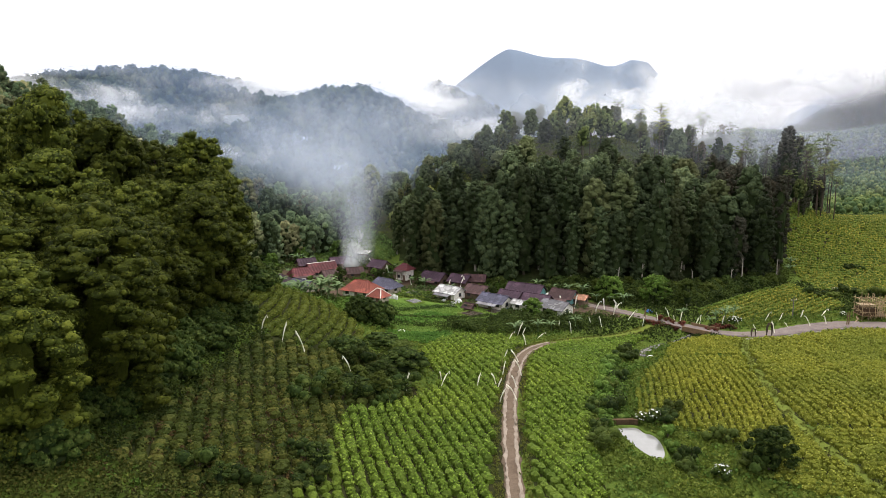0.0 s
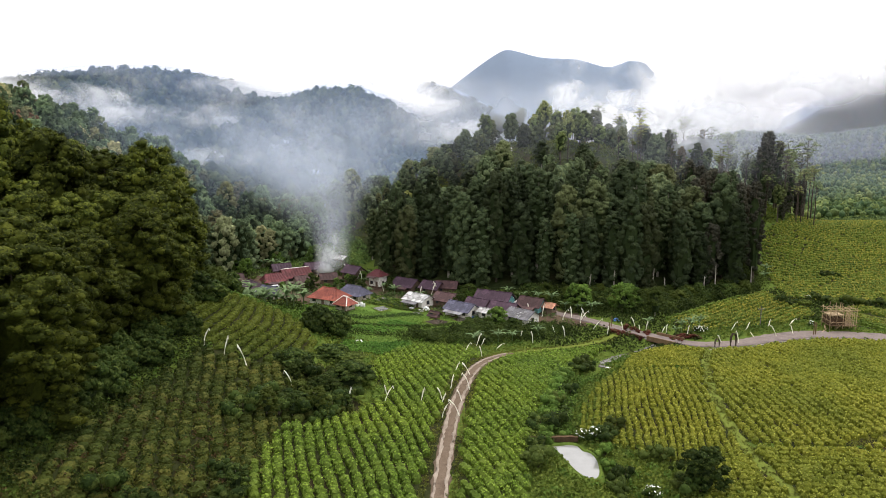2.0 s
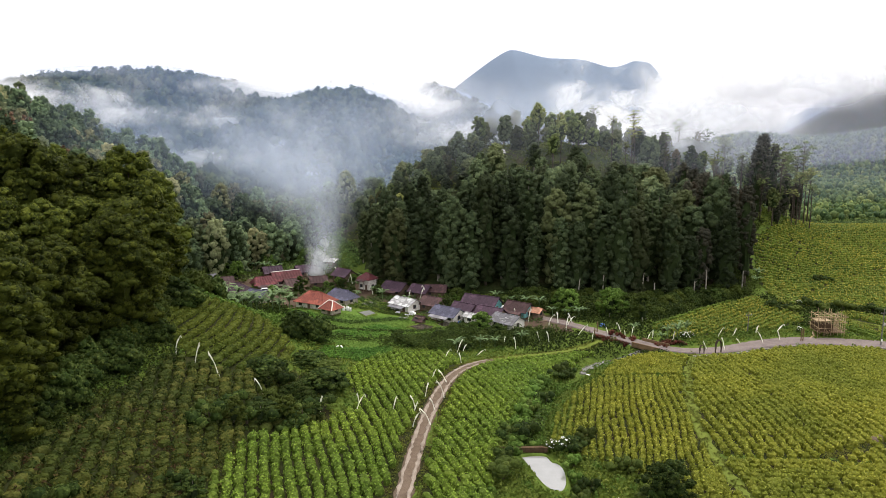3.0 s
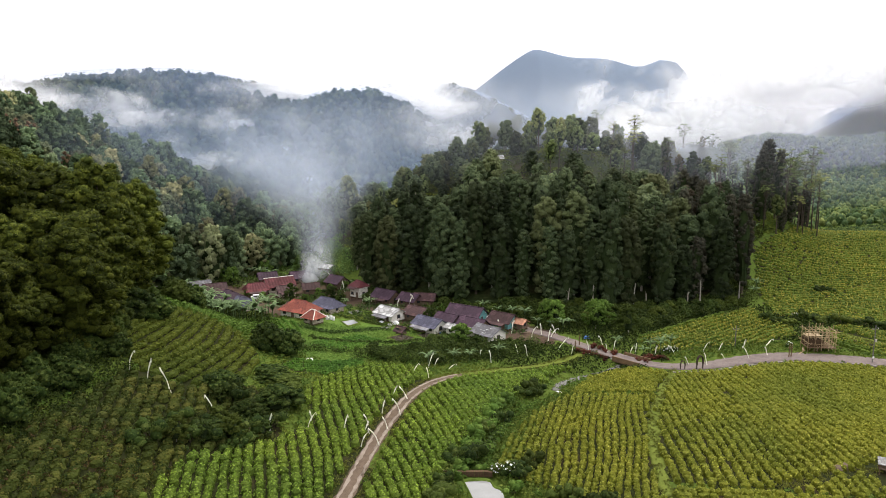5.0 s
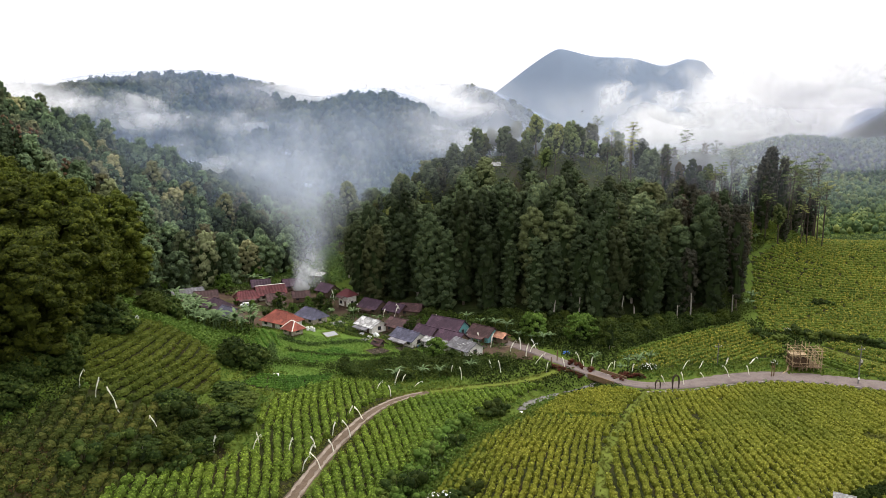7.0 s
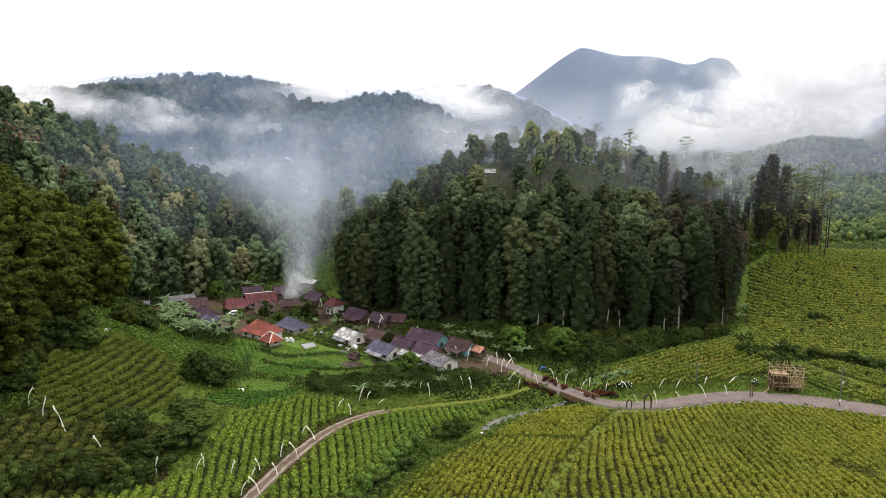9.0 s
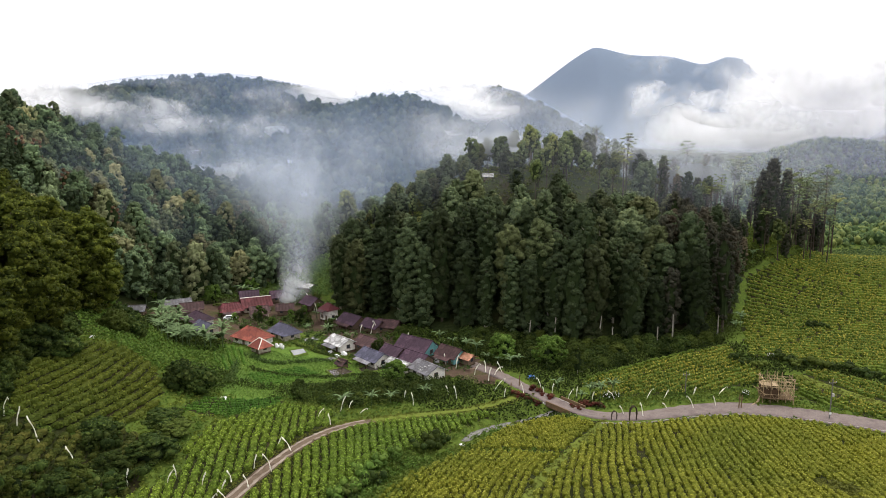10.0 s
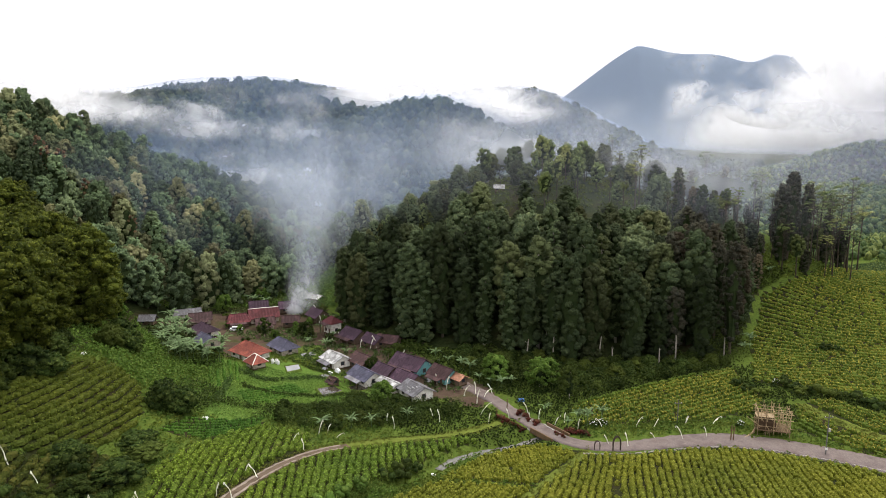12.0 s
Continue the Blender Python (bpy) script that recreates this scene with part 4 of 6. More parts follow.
ground_cover([(-44, 62), (-32, 62), (-30, 90), (-28, 106), (-34.6, 118.7), (-39.5, 133.8), (-43, 137.5), (-38.6, 117.8), (-38, 100)], 1.2, LEAF_BUSH, 96, 34, .32, .9, 1.1, "weeds along the foot of the trees")
BANK = [(37.9, 137.1), (30, 126.4), (24.1, 114.8), (19.5, 98), (18, 88), (20, 74), (34, 66), (46, 62), (44, 78), (34, 90), (32, 102), (37, 116.6), (44, 130), (48, 144)]
ground_cover(BANK, 0.9, GRASS, 97, 10, .45, .6, .45, "long grass along the stream", "grass", [(STREAM_WET, 1.0), PONDS[0]], name="grass")
ground_cover([(66, 166), (76, 165), (98.1, 172.2), (100.1, 168.2), (84, 163), (70, 158)], 1.0, GRASS, 98, 10, .45, .55, .4, "grass verge beside the road", "grass", WAYS, name="grass")
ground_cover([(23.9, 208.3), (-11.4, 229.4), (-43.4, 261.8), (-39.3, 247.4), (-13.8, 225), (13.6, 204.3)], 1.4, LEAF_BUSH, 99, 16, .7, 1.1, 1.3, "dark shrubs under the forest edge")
ground_cover([(-71.9, 264.9), (-43.5, 274.6), (-33.1, 299.5), (-26.2, 280.6), (-36.7, 256.2), (-65.7, 246.2), (-87.4, 234.5)], 1.7, LEAF_FERN, 100, 14, .8, 1.1, 1.0, "green clearing weeds behind the village")
ground_cover([(200, 350), (330, 350), (520, 520), (420, 640), (240, 520), (205, 420)], 5.0, VALLEY_SCRUB, 101, 8, 1.8, 2.4, 1.2, "scrub on the distant valley side", thin=.3)
ground_cover([(150, 290), (168, 301), (245, 303), (360, 360), (320, 420), (200, 380)], 2.3, VALLEY_SCRUB, 132, 16, .8, 1.5, .8, "dark scrub beyond the crest of the tea slope")
hr = np.random.default_rng(133)
for line, mat, rad, high, label in (
    ([(-19, 176), (-12, 172), (-6, 173.5), (0, 177), (5, 176)], SHRUB, .7, .8, "low hedge across the village meadow"),
    ([(-15, 168), (-8, 164), (0, 163), (7, 164), (14, 168)], LEAF_BUSH, .6, .7, "dark hedge along a meadow ditch"),
    ([(-12, 154), (-4, 152), (3, 153), (9, 156), (15, 159), (20, 163)], LEAF_BUSH, 1.1, 1.5, "dark hedge below the meadow"),
    ([(-20, 171), (-17, 164), (-15, 157), (-12, 151)], SHRUB, .8, 1.0, "shrubs along the meadow's edge"),
    ([(-3, 186), (-7, 190), (-10, 196), (-8, 203)], SHRUB, .55, .5, "hedge beside the village ponds"),
    ([(3, 180), (-3, 183), (-9, 187), (-13, 190)], LEAF_BUSH, .5, .4, "hedge beside the village ponds"),
):
    q = np.repeat(line_points(line, .7), 2, 0)
    q = q + hr.normal(0, rad * .5, q.shape)
    bushes("undergrowth", q[:, 0], q[:, 1], mat, hr, 20, .34, rad, high, label, "hedge")
pr = np.random.default_rng(111)
tufts = np.concatenate([np.repeat(PATH_PTS, 5, 0), np.repeat(BANK_PTS, 6, 0), np.repeat(GULLY_PTS, 2, 0), np.repeat(RISE_PTS, 5, 0), np.repeat(TERRACE_PTS, 9, 0)])
tufts = tufts + pr.normal(0, .75, tufts.shape)
bushes("grass", tufts[:, 0], tufts[:, 1], PATH_GRASS, pr, 9, .26, .4, .14, "short grass on the field paths", "grass")
ground_cover([(-34, 66), (-16, 58), (-13, 92), (-4, 101), (-7.4, 116.2), (-15.4, 115.6), (-19.9, 108.7), (-28.9, 106.9), (-31, 90)], 1.7, LEAF_BUSH, 112, 26, .3, .7, .9, "dark weeds among the overgrown tea", thin=.35)
ground_cover([(-34, 60), (-15, 58), (-13, 84), (-22, 97), (-30, 92)], 1.5, WEED_RUST, 131, 24, .30, .7, .8, "rust-brown weeds among the overgrown tea", thin=.55)
ground_cover([(-42, 56), (-12, 54), (-12, 88), (-30, 100), (-38, 88)], 1.3, TEA_WILD, 113, 26, .32, .75, .7, "brownish weeds on the near slope", thin=.3)
vr = np.random.default_rng(102)
edge_pts = line_points(TRACK_LINE, 0.4)
verge = np.concatenate([edge_pts + np.array([d, 0.0]) + vr.normal(0, .28, edge_pts.shape) for d in (-2.1, -1.7, 1.7, 2.1)] + [(edge_pts + vr.normal(0, .16, edge_pts.shape))[vr.uniform(size=len(edge_pts)) < .3]])
bushes("grass", verge[:, 0], verge[:, 1], PATH_GRASS, vr, 8, .22, .28, .12, "thin grass along the track's edges and crown", "grass")
ground_cover([(-52, 52), (-30, 50), (-14, 56), (-16, 64), (-33, 64), (-40, 76)], 1.1, TEA_WILD, 103, 34, .34, .9, 1.0, "weeds and brush under the slope's trees")
VILLAGE_GAPS = [(-16.5, 216), (-10, 190), (2, 180), (18, 171.6), (24, 165), (33, 172), (38, 176), (24, 193.2), (13.6, 204.3), (-5.6, 216.1)]
ground_cover(VILLAGE_GAPS, 1.7, SHRUB, 104, 18, .42, .85, 1.2, "garden shrubs between the houses", thin=.35, clear=[(ROAD_PTS, 2.6)])
ground_cover([(-39.4, 214.2), (-21.1, 203.1), (-14.4, 217.1), (-22.2, 231.5), (-38, 220.7), (-48.7, 220.7)], 1.7, SHRUB, 105, 18, .42, .85, 1.2, "garden shrubs between the houses", thin=.15)
ground_cover([(-28, 258.7), (19.8, 262.6), (60, 262), (112, 268.5), (100, 300), (20, 300), (-20, 290)], 2.2, TEA_SLOPE, 106, 16, .7, 1.4, 1.2, "yellowish hilltop scrub and grass", thin=.3)


def valley_weeds():
    """Weeds and tufts over all the open ground of the valley that bears no tea."""
    rng = np.random.default_rng(110)

    def free(x, y):
        ok = (x > np.interp(y, EDGE_Y, EDGE_X)) & ~on_hill(x, y) & ~inside(x, y, VILLAGE_GROUND) & ~inside(x, y, VILLAGE_MEADOW)
        for f in FIELDS:
            ok &= ~inside(x, y, f) | (gap(x, y, STREAM_PTS) < 2.9)
        return ok & (y < 262 - 0.2 * x)

    p = scattered(-60, 135, 60, 240, 1.25, rng, free)
    ok = cleared(p[:, 0], p[:, 1], rng, WAYS + PONDS + [(STREAM_WET, 1.0), (PATH_PTS, 1.2), (TERRACE_PTS, 2.0)])
    p = p[ok]
    shady = ((p[:, 0] > 28) & (p[:, 1] > 172)) | ((p[:, 0] > 14) & (p[:, 0] < 67) & (p[:, 1] > 147) & (p[:, 1] + .35 * p[:, 0] > 160))
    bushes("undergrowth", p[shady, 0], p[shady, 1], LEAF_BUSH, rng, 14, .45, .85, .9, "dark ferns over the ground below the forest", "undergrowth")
    p = p[~shady]
    tall = rng.uniform(size=len(p)) < .3
    bushes("grass", p[~tall, 0], p[~tall, 1], GRASS, rng, 12, .42, .75, .35, "rough grass over the open ground", "grass")
    bushes("undergrowth", p[tall, 0], p[tall, 1], LEAF_FERN, rng, 14, .42, .7, .8, "scattered weeds and young shrubs", "undergrowth")


valley_weeds()
ground_cover([(115.6, 245.3), (139.7, 268.5), (150, 267), (166, 280), (142, 290), (130.1, 280.8), (114.3, 256.9)], 1.4, GRASS, 107, 14, .6, .9, .6, "pale grass at the forest's upper edge", "grass", name="grass")
ground_cover([(107.8, 219), (116.8, 245.7), (134.3, 264.6), (126.6, 268.4), (112, 249.9), (103, 224.8)], 1.5, LEAF_BUSH, 108, 16, .7, 1.1, 1.2, "shrubs at the forest's upper edge")
ground_cover([(98, 128), (97.5, 124), (101, 121.5), (106, 120), (107, 123), (102, 127)], .55, PATH_GRASS, 114, 10, .4, .6, .5, "pale grassy mound among the tea", "grass", name="grass")
ground_cover([(-75.4, 216.7), (-59.7, 201.8), (-46, 187), (-36, 177), (-26, 176), (-30, 186), (-40.1, 192.1), (-54.7, 217.7), (-67.8, 227)], 1.6, LEAF_BUSH, 115, 18, .5, 1.0, 1.3, "leafy growth under the banana plants")
ground_cover([(-19.2, 146.5), (-12.2, 140.9), (-11.1, 150.6), (-15.1, 159.9), (-21.5, 166.6), (-26.2, 161.2)], 1.2, LEAF_BUSH, 116, 22, .4, 1.0, 1.3, "dark shrubs round the meadow's corner")
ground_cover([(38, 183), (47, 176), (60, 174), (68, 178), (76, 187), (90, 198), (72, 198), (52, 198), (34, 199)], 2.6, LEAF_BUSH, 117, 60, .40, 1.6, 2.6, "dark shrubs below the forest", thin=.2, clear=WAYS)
ground_cover([(-85.7, 239.4), (-65.7, 239.8), (-44.3, 245.7), (-32.4, 253.3), (-47.9, 267.1), (-71.9, 264.9)], 1.8, SHRUB, 118, 16, .6, 1.2, 1.6, "bright garden growth behind the village", thin=.3)
BED = [(22.3, 96), (24, 103), (27.5, 111.5), (31, 119.7), (34.9, 127.6), (37.9, 130.2), (35, 120.2), (31.5, 111.2), (28, 102), (27, 95)]
ground_cover(BED, 1.1, LEAF_FERN, 119, 20, .4, .9, 1.3, "bright ferns crowding the stream's bed", clear=[(STREAM_WET, .6)])
ground_cover([(22, 92), (25, 104), (29, 111.6), (29, 106), (26, 96)], 1.8, SHRUB, 120, 24, .42, 1.1, 2.0, "leafy shrubs over the stream's bed")
ground_cover([(-45.8, 256.5), (-32.5, 247.5), (-17.5, 239.2), (-15.3, 246.6), (-21.6, 259.8), (-32.6, 281.5), (-45.6, 279)], 1.5, SHRUB, 121, 18, .6, 1.1, 1.5, "leafy growth behind the village")


# ---- houses ----
WALL_WHITE = surface("limewashed_wall", [(0.567, 0.540, 0.486), (0.756, 0.729, 0.661), (0.405, 0.365, 0.311)], 0.8, 9, 0.85, 0.3)
WOOD = surface("weathered_boards", [(0.10, 0.07, 0.05), (0.18, 0.13, 0.09)], 1.0, 12, 0.85, 0.4)
GLASS = surface("window_glass", [(0.02, 0.025, 0.03), (0.04, 0.045, 0.05)], 1, 3, 0.08, 0.02, 0.1)


def roof_material(name, c0, c1, c2):
    return surface(name, [c0, c1, c2, tuple(1.5 * c for c in c1), c0], 0.35, 5, 0.7, 0.5, 0.45, 0.18)


ROOF_RED = roof_material("red_clay_tiles", (0.125, 0.036, 0.026), (0.19, 0.056, 0.038), (0.145, 0.045, 0.034))
ROOF_PLUM = roof_material("dull_plum_tiles", (0.028, 0.016, 0.024), (0.047, 0.027, 0.038), (0.037, 0.022, 0.032))
ROOF_GREY = roof_material("grey_sheet_roof", (0.085, 0.083, 0.088), (0.125, 0.122, 0.13), (0.105, 0.10, 0.102))
ROOF_BROWN = roof_material("brown_tiles", (0.030, 0.016, 0.016), (0.051, 0.028, 0.027), (0.039, 0.022, 0.022))
ROOF_WHITE = roof_material("pale_sheet_roof", (0.22, 0.22, 0.215), (0.34, 0.34, 0.33), (0.16, 0.155, 0.15))


def box_vf(x0, x1, y0, y1, z0, z1):
    v = [(x, y, z) for z in (z0, z1) for x, y in ((x0, y0), (x1, y0), (x1, y1), (x0, y1))]
    return v, [(0, 3, 2, 1), (4, 5, 6, 7), (0, 1, 5, 4), (1, 2, 6, 5), (2, 3, 7, 6), (3, 0, 4, 7)]


def slope_sheet(a, b, c, d, thick, rib=0.5):
    """A roof slope with thickness and low ribs running down it. a, b: eave ends; c, d: ridge ends above b, a."""
    a, b, c, d = (Vector(p) for p in (a, b, c, d))
    n = (b - a).cross(d - a).normalized()
    k = max(4, int((b - a).length / rib))
    v, f = [], []
    for i in range(k + 1):
        s = i / k
        up = n * (thick + (0.05 if i % 2 else 0.0))
        lo, hi = a.lerp(b, s), d.lerp(c, s)
        v += [tuple(lo), tuple(hi), tuple(lo + up), tuple(hi + up)]
    for i in range(k):
        p, q = 4 * i, 4 * i + 4
        f += [(p, p + 1, q + 1, q), (p + 2, q + 2, q + 3, p + 3), (p, q, q + 2, p + 2), (p + 1, p + 3, q + 3, q + 1)]
    f += [(0, 2, 3, 1), (4 * k, 4 * k + 1, 4 * k + 3, 4 * k + 2)]
    return v, f


def bar(p, q, r0, r1=None, sides=6):
    """A round bar from p to q."""
    p, q = Vector(p), Vector(q)
    t = (q - p).to_track_quat("Z", "Y")
    r1 = r0 if r1 is None else r1
    v, f = [], []
    for c, r in ((p, r0), (q, r1)):
        for k in range(sides):
            a = 2 * math.pi * k / sides
            v.append(tuple(c + t @ Vector((r * math.cos(a), r * math.sin(a), 0))))
    f = [(k, (k + 1) % sides, sides + (k + 1) % sides, sides + k) for k in range(sides)]
    f += [tuple(range(sides))[::-1], tuple(range(sides, 2 * sides))]
    return v, f


def house(x, y, turn, w, d, wall_h, roof_h, roof_mat, wall_mat, label, hip=0.0, ridge_mat=None, lift=0.0, porch=False):
    """A village house: walls, two or four roof slopes, ridge cap, door and windows. w: along the ridge."""
    t = tagged(new("house"), label, "house", "village houses")
    z = float(np.min(ground_z(np.array([x - 2, x + 2]), np.array([y, y])))) + lift
    wall_h, roof_h = wall_h * .88, roof_h * 1.2
    e, o = 0.62, 0.10
    W, D = w / 2, d / 2
    v, f = box_vf(-W, W, -D, D, -0.8, wall_h)
    if not hip:
        v += [(-W, 0, wall_h + roof_h), (W, 0, wall_h + roof_h)]
        f = [q for q in f if q != (4, 5, 6, 7)] + [(4, 8, 7), (5, 6, 9)]
    part("wall", (v, f), wall_mat, t)
    part("plinth", box_vf(-W - .04, W + .04, -D - .04, D + .04, -0.8, 0.35), SOIL, t)
    r = W + e - hip
    zt, ze = wall_h + roof_h, wall_h - roof_h / D * e
    for s in (-1, 1):
        part("roof", slope_sheet((s * -(W + e), s * -(D + e), ze), (s * (W + e), s * -(D + e), ze), (s * r, 0, zt), (s * -r, 0, zt), o), roof_mat, t)
        if hip:
            part("roof", slope_sheet((s * (W + e), s * -(D + e), ze), (s * (W + e), s * (D + e), ze), (s * r, s * .02, zt), (s * r, s * -.02, zt), o), roof_mat, t)
    cap = ridge_mat or roof_mat
    part("ridge_cap", bar((-r, 0, zt + .10), (r, 0, zt + .10), .15), cap, t)
    if hip and ridge_mat:
        for sx in (-1, 1):
            for sy in (-1, 1):
                part("hip_cap", bar((sx * r, 0, zt + .10), (sx * (W + e), sy * (D + e), ze + .12), .13), cap, t)
    for s in (-1, 1):
        n = max(2, int(w / 2.4))
        for i in range(n):
            cx = -W + (i + .5) * w / n
            if s == -1 and i == n // 2:
                part("door", box_vf(cx - .45, cx + .45, s * D - .06, s * D + .06, 0, 2.0), WOOD, t)
            else:
                win = part("window", box_vf(cx - .58, cx + .58, s * D - .06, s * D + .06, .95, 2.0), WOOD, t)
                part("pane", box_vf(cx - .48, cx + .48, s * D - .08, s * D + .08, 1.05, 1.9), GLASS, win)
        win = part("window", box_vf(s * W - .06, s * W + .06, -.55, .55, .95, 2.0), WOOD, t)
        part("pane", box_vf(s * W - .08, s * W + .08, -.45, .45, 1.05, 1.9), GLASS, win)
    if porch:
        part("porch_roof", slope_sheet((-W * .9, -D - 1.9, wall_h - .75), (W * .75, -D - 1.9, wall_h - .75), (W * .75, -D - .02, wall_h - .22), (-W * .9, -D - .02, wall_h - .22), .06, .35), ROOF_GREY if roof_mat in (ROOF_WHITE, ROOF_SLATE) else ROOF_BROWN, t, "low sheet porch roof")
        for i in range(3):
            px = -W * .86 + i * W * .79
            part("porch_post", bar((px, -D - 1.8, -.6), (px, -D - 1.8, wall_h - .72), .06), WOOD, t)
    t.matrix_world = pose(x, y, z, 0, 0, turn)
    return t


WALL_TEAL = surface("teal_painted_wall", [(0.10, 0.26, 0.26), (0.16, 0.34, 0.33)], 0.8, 9, 0.8, 0.3)
WALL_CREAM = surface("cream_painted_wall", [(0.32, 0.28, 0.21), (0.44, 0.40, 0.32), (0.25, 0.21, 0.16)], 0.8, 9, 0.85, 0.3)
ROOF_SLATE = roof_material("blue_grey_tiles", (0.043, 0.043, 0.062), (0.070, 0.069, 0.098), (0.056, 0.055, 0.078))
ROOF_TAN = roof_material("orange_tan_sheet", (0.24, 0.11, 0.066), (0.31, 0.155, 0.10), (0.20, 0.10, 0.06))
ROOF_MAROON = roof_material("maroon_sheet_roof", (0.058, 0.015, 0.017), (0.088, 0.025, 0.027), (0.068, 0.021, 0.023))
HOUSES = (
    (-22.0, 186.3, -28, 8.6, 6.1, 2.6, 1.72131, ROOF_RED, WALL_WHITE, "white house with orange-red clay tile hip roof", 2.6),
    (-16.8, 179.1, -35, 3.7, 3.4, 2.4, 1.1962, ROOF_RED, WALL_CREAM, "small red-roofed annex with white hip ridges", 1.8, WALL_WHITE),
    (-16.4, 195.0, -36, 7.4, 5.0, 2.6, 1.46278, ROOF_SLATE, WALL_CREAM, "cream house with blue-grey tiled roof", 1.6),
    (-47.2, 227.5, 32, 6.5, 5.0, 2.6, 1.512, ROOF_MAROON, WOOD, "timber house with dark red roof", 1.2),
    (-41.6, 234.7, 34, 9.0, 6.4, 2.7, 1.85408, ROOF_MAROON, WALL_CREAM, "long house with dark red roof and white ridge", 0, WALL_WHITE),
    (-37.1, 226.4, 34, 5.3, 4.3, 2.5, 1.23077, ROOF_BROWN, WALL_CREAM, "small house with brown roof", 0),
    (-49.0, 246.3, 28, 5.8, 4.6, 2.6, 1.3608, ROOF_PLUM, WOOD, "dark-roofed timber house below the trees", 0),
    (-69.7, 232.6, 38, 9.4, 4.3, 2.4, 0.846554, ROOF_GREY, WALL_WHITE, "long low house with greenish grey roof", 0),
    (-61.0, 227.5, 30, 6.6, 4.7, 2.5, 1.30682, ROOF_BROWN, WALL_CREAM, "house with dull brown roof", 0),
    (-50.7, 211.9, -33, 7.1, 6.2, 2.6, 1.65508, ROOF_PLUM, WALL_WHITE, "house with plum hip roof beside bananas", 2.8),
    (-40.2, 195.9, -33, 6.1, 4.7, 2.5, 1.2096, ROOF_SLATE, WALL_CREAM, "house with dark blue-grey roof beside bananas", 0),
    (-76.6, 221.3, 15, 4.5, 3.5, 2.3, 0.9828, ROOF_GREY, WOOD, "small grey-roofed hut below the trees", 0),
    (-21.5, 234.0, -38, 6.0, 4.9, 2.6, 1.4364, ROOF_PLUM, WOOD, "dark-roofed house beside the smoke", 0),
    (-28.9, 250.7, -20, 5.3, 3.4, 2.3, 0.6048, ROOF_WHITE, WOOD, "shed with pale sheet roof behind the smoke", 0),
    (-37.1, 245.4, 28, 6.0, 4.5, 2.6, 1.3608, ROOF_PLUM, WOOD, "house with dark roof at the wood's edge", 0),
    (-29.7, 230.5, 20, 4.9, 3.7, 2.5, 1.134, ROOF_BROWN, WOOD, "brown-roofed house in the smoke", 0),
    (-12.4, 223.4, -36, 4.2, 3.7, 4.6, 1.134, ROOF_MAROON, WALL_WHITE, "two-storey white house with red hip roof", 1.8),
    (-2.6, 215.8, -36, 7.3, 5.4, 2.5, 1.48128, ROOF_PLUM, WOOD, "dark-roofed house under the forest edge", 0),
    (5.4, 210.3, -34, 5.8, 4.5, 2.5, 1.2852, ROOF_PLUM, WOOD, "plum-roofed house under the forest edge", 0),
    (9.8, 210.3, -10, 5.8, 4.6, 2.5, 1.134, ROOF_BROWN, WOOD, "rusty brown-roofed house at the forest edge", 0),
    (2.1, 187.1, -40, 6.5, 5.0, 2.5, 0.9828, ROOF_WHITE, WALL_WHITE, "house with pale weathered sheet roof", 0),
    (9.7, 187.1, -36, 5.8, 5.0, 2.5, 1.2096, ROOF_BROWN, WOOD, "house with brown tiled roof", 0),
    (13.5, 176.5, -40, 7.3, 4.7, 2.5, 1.134, ROOF_SLATE, WALL_WHITE, "house with grey-plum roof and blue sheet", 0),
    (17.9, 179.7, -36, 5.6, 4.4, 2.6, 1.2852, ROOF_PLUM, WOOD, "house with plum tiled roof", 0),
    (22.6, 186.4, -30, 9.3, 5.6, 2.6, 1.65524, ROOF_PLUM, WALL_TEAL, "plum-roofed house with teal front", 0),
    (24.3, 176.1, -36, 6.8, 4.4, 2.5, 1.2748, ROOF_PLUM, WOOD, "dark plum-roofed house in the row", 0),
    (20.8, 172.5, -38, 6.2, 2.4, 2.4, 0.4536, ROOF_WHITE, WALL_WHITE, "lean-to with bright white sheet roof", 0),
    (28.1, 169.2, -44, 6.5, 5.1, 2.5, 1.0584, ROOF_GREY, WALL_WHITE, "white house with patched grey sheet roof", 0),
    (32.1, 181.4, -36, 6.0, 4.4, 2.5, 1.2852, ROOF_BROWN, WALL_TEAL, "red-brown roofed house by the road", 0),
    (36.2, 179.8, -36, 3.2, 2.6, 2.3, 0.5292, ROOF_TAN, WOOD, "small stall with orange-tan awning roof", 0),
    (6.6, 172.6, -36, 2.0, 1.7, 1.6, 0.5292, ROOF_BROWN, WOOD, "little brown garden shed", 0),
    (33.4, 280.0, 10, 3.1, 2.4, 2.2, 0.7, ROOF_WHITE, WOOD, "lone hut with pale roof on the hilltop", 0),
)
for n, row in enumerate(HOUSES):
    home = house(*row, porch=n in (3, 5, 8, 16, 17, 20, 22, 24, 28))
    if "patched" in row[9]:
        # lighter sheets nailed over the old roof
        D, slant = row[4] / 2, row[6] * 1.2 / (row[4] / 2)
        for px, py, pw, pd in ((-1.0, -1.7, 1.5, .16), (.3, -1.2, 1.2, .2), (.9, -2.0, .3, .8), (1.2, -.7, .8, .14), (-.4, -2.3, .9, .18)):
            z = [row[5] * .88 + slant * (D + q) + .17 for q in (py - pd, py)]
            part("roof_patch", slope_sheet((px, py - pd, z[0]), (px + pw, py - pd, z[0]), (px + pw, py, z[1]), (px, py, z[1]), .02, .25), ROOF_WHITE, home, "pale sheet patch")


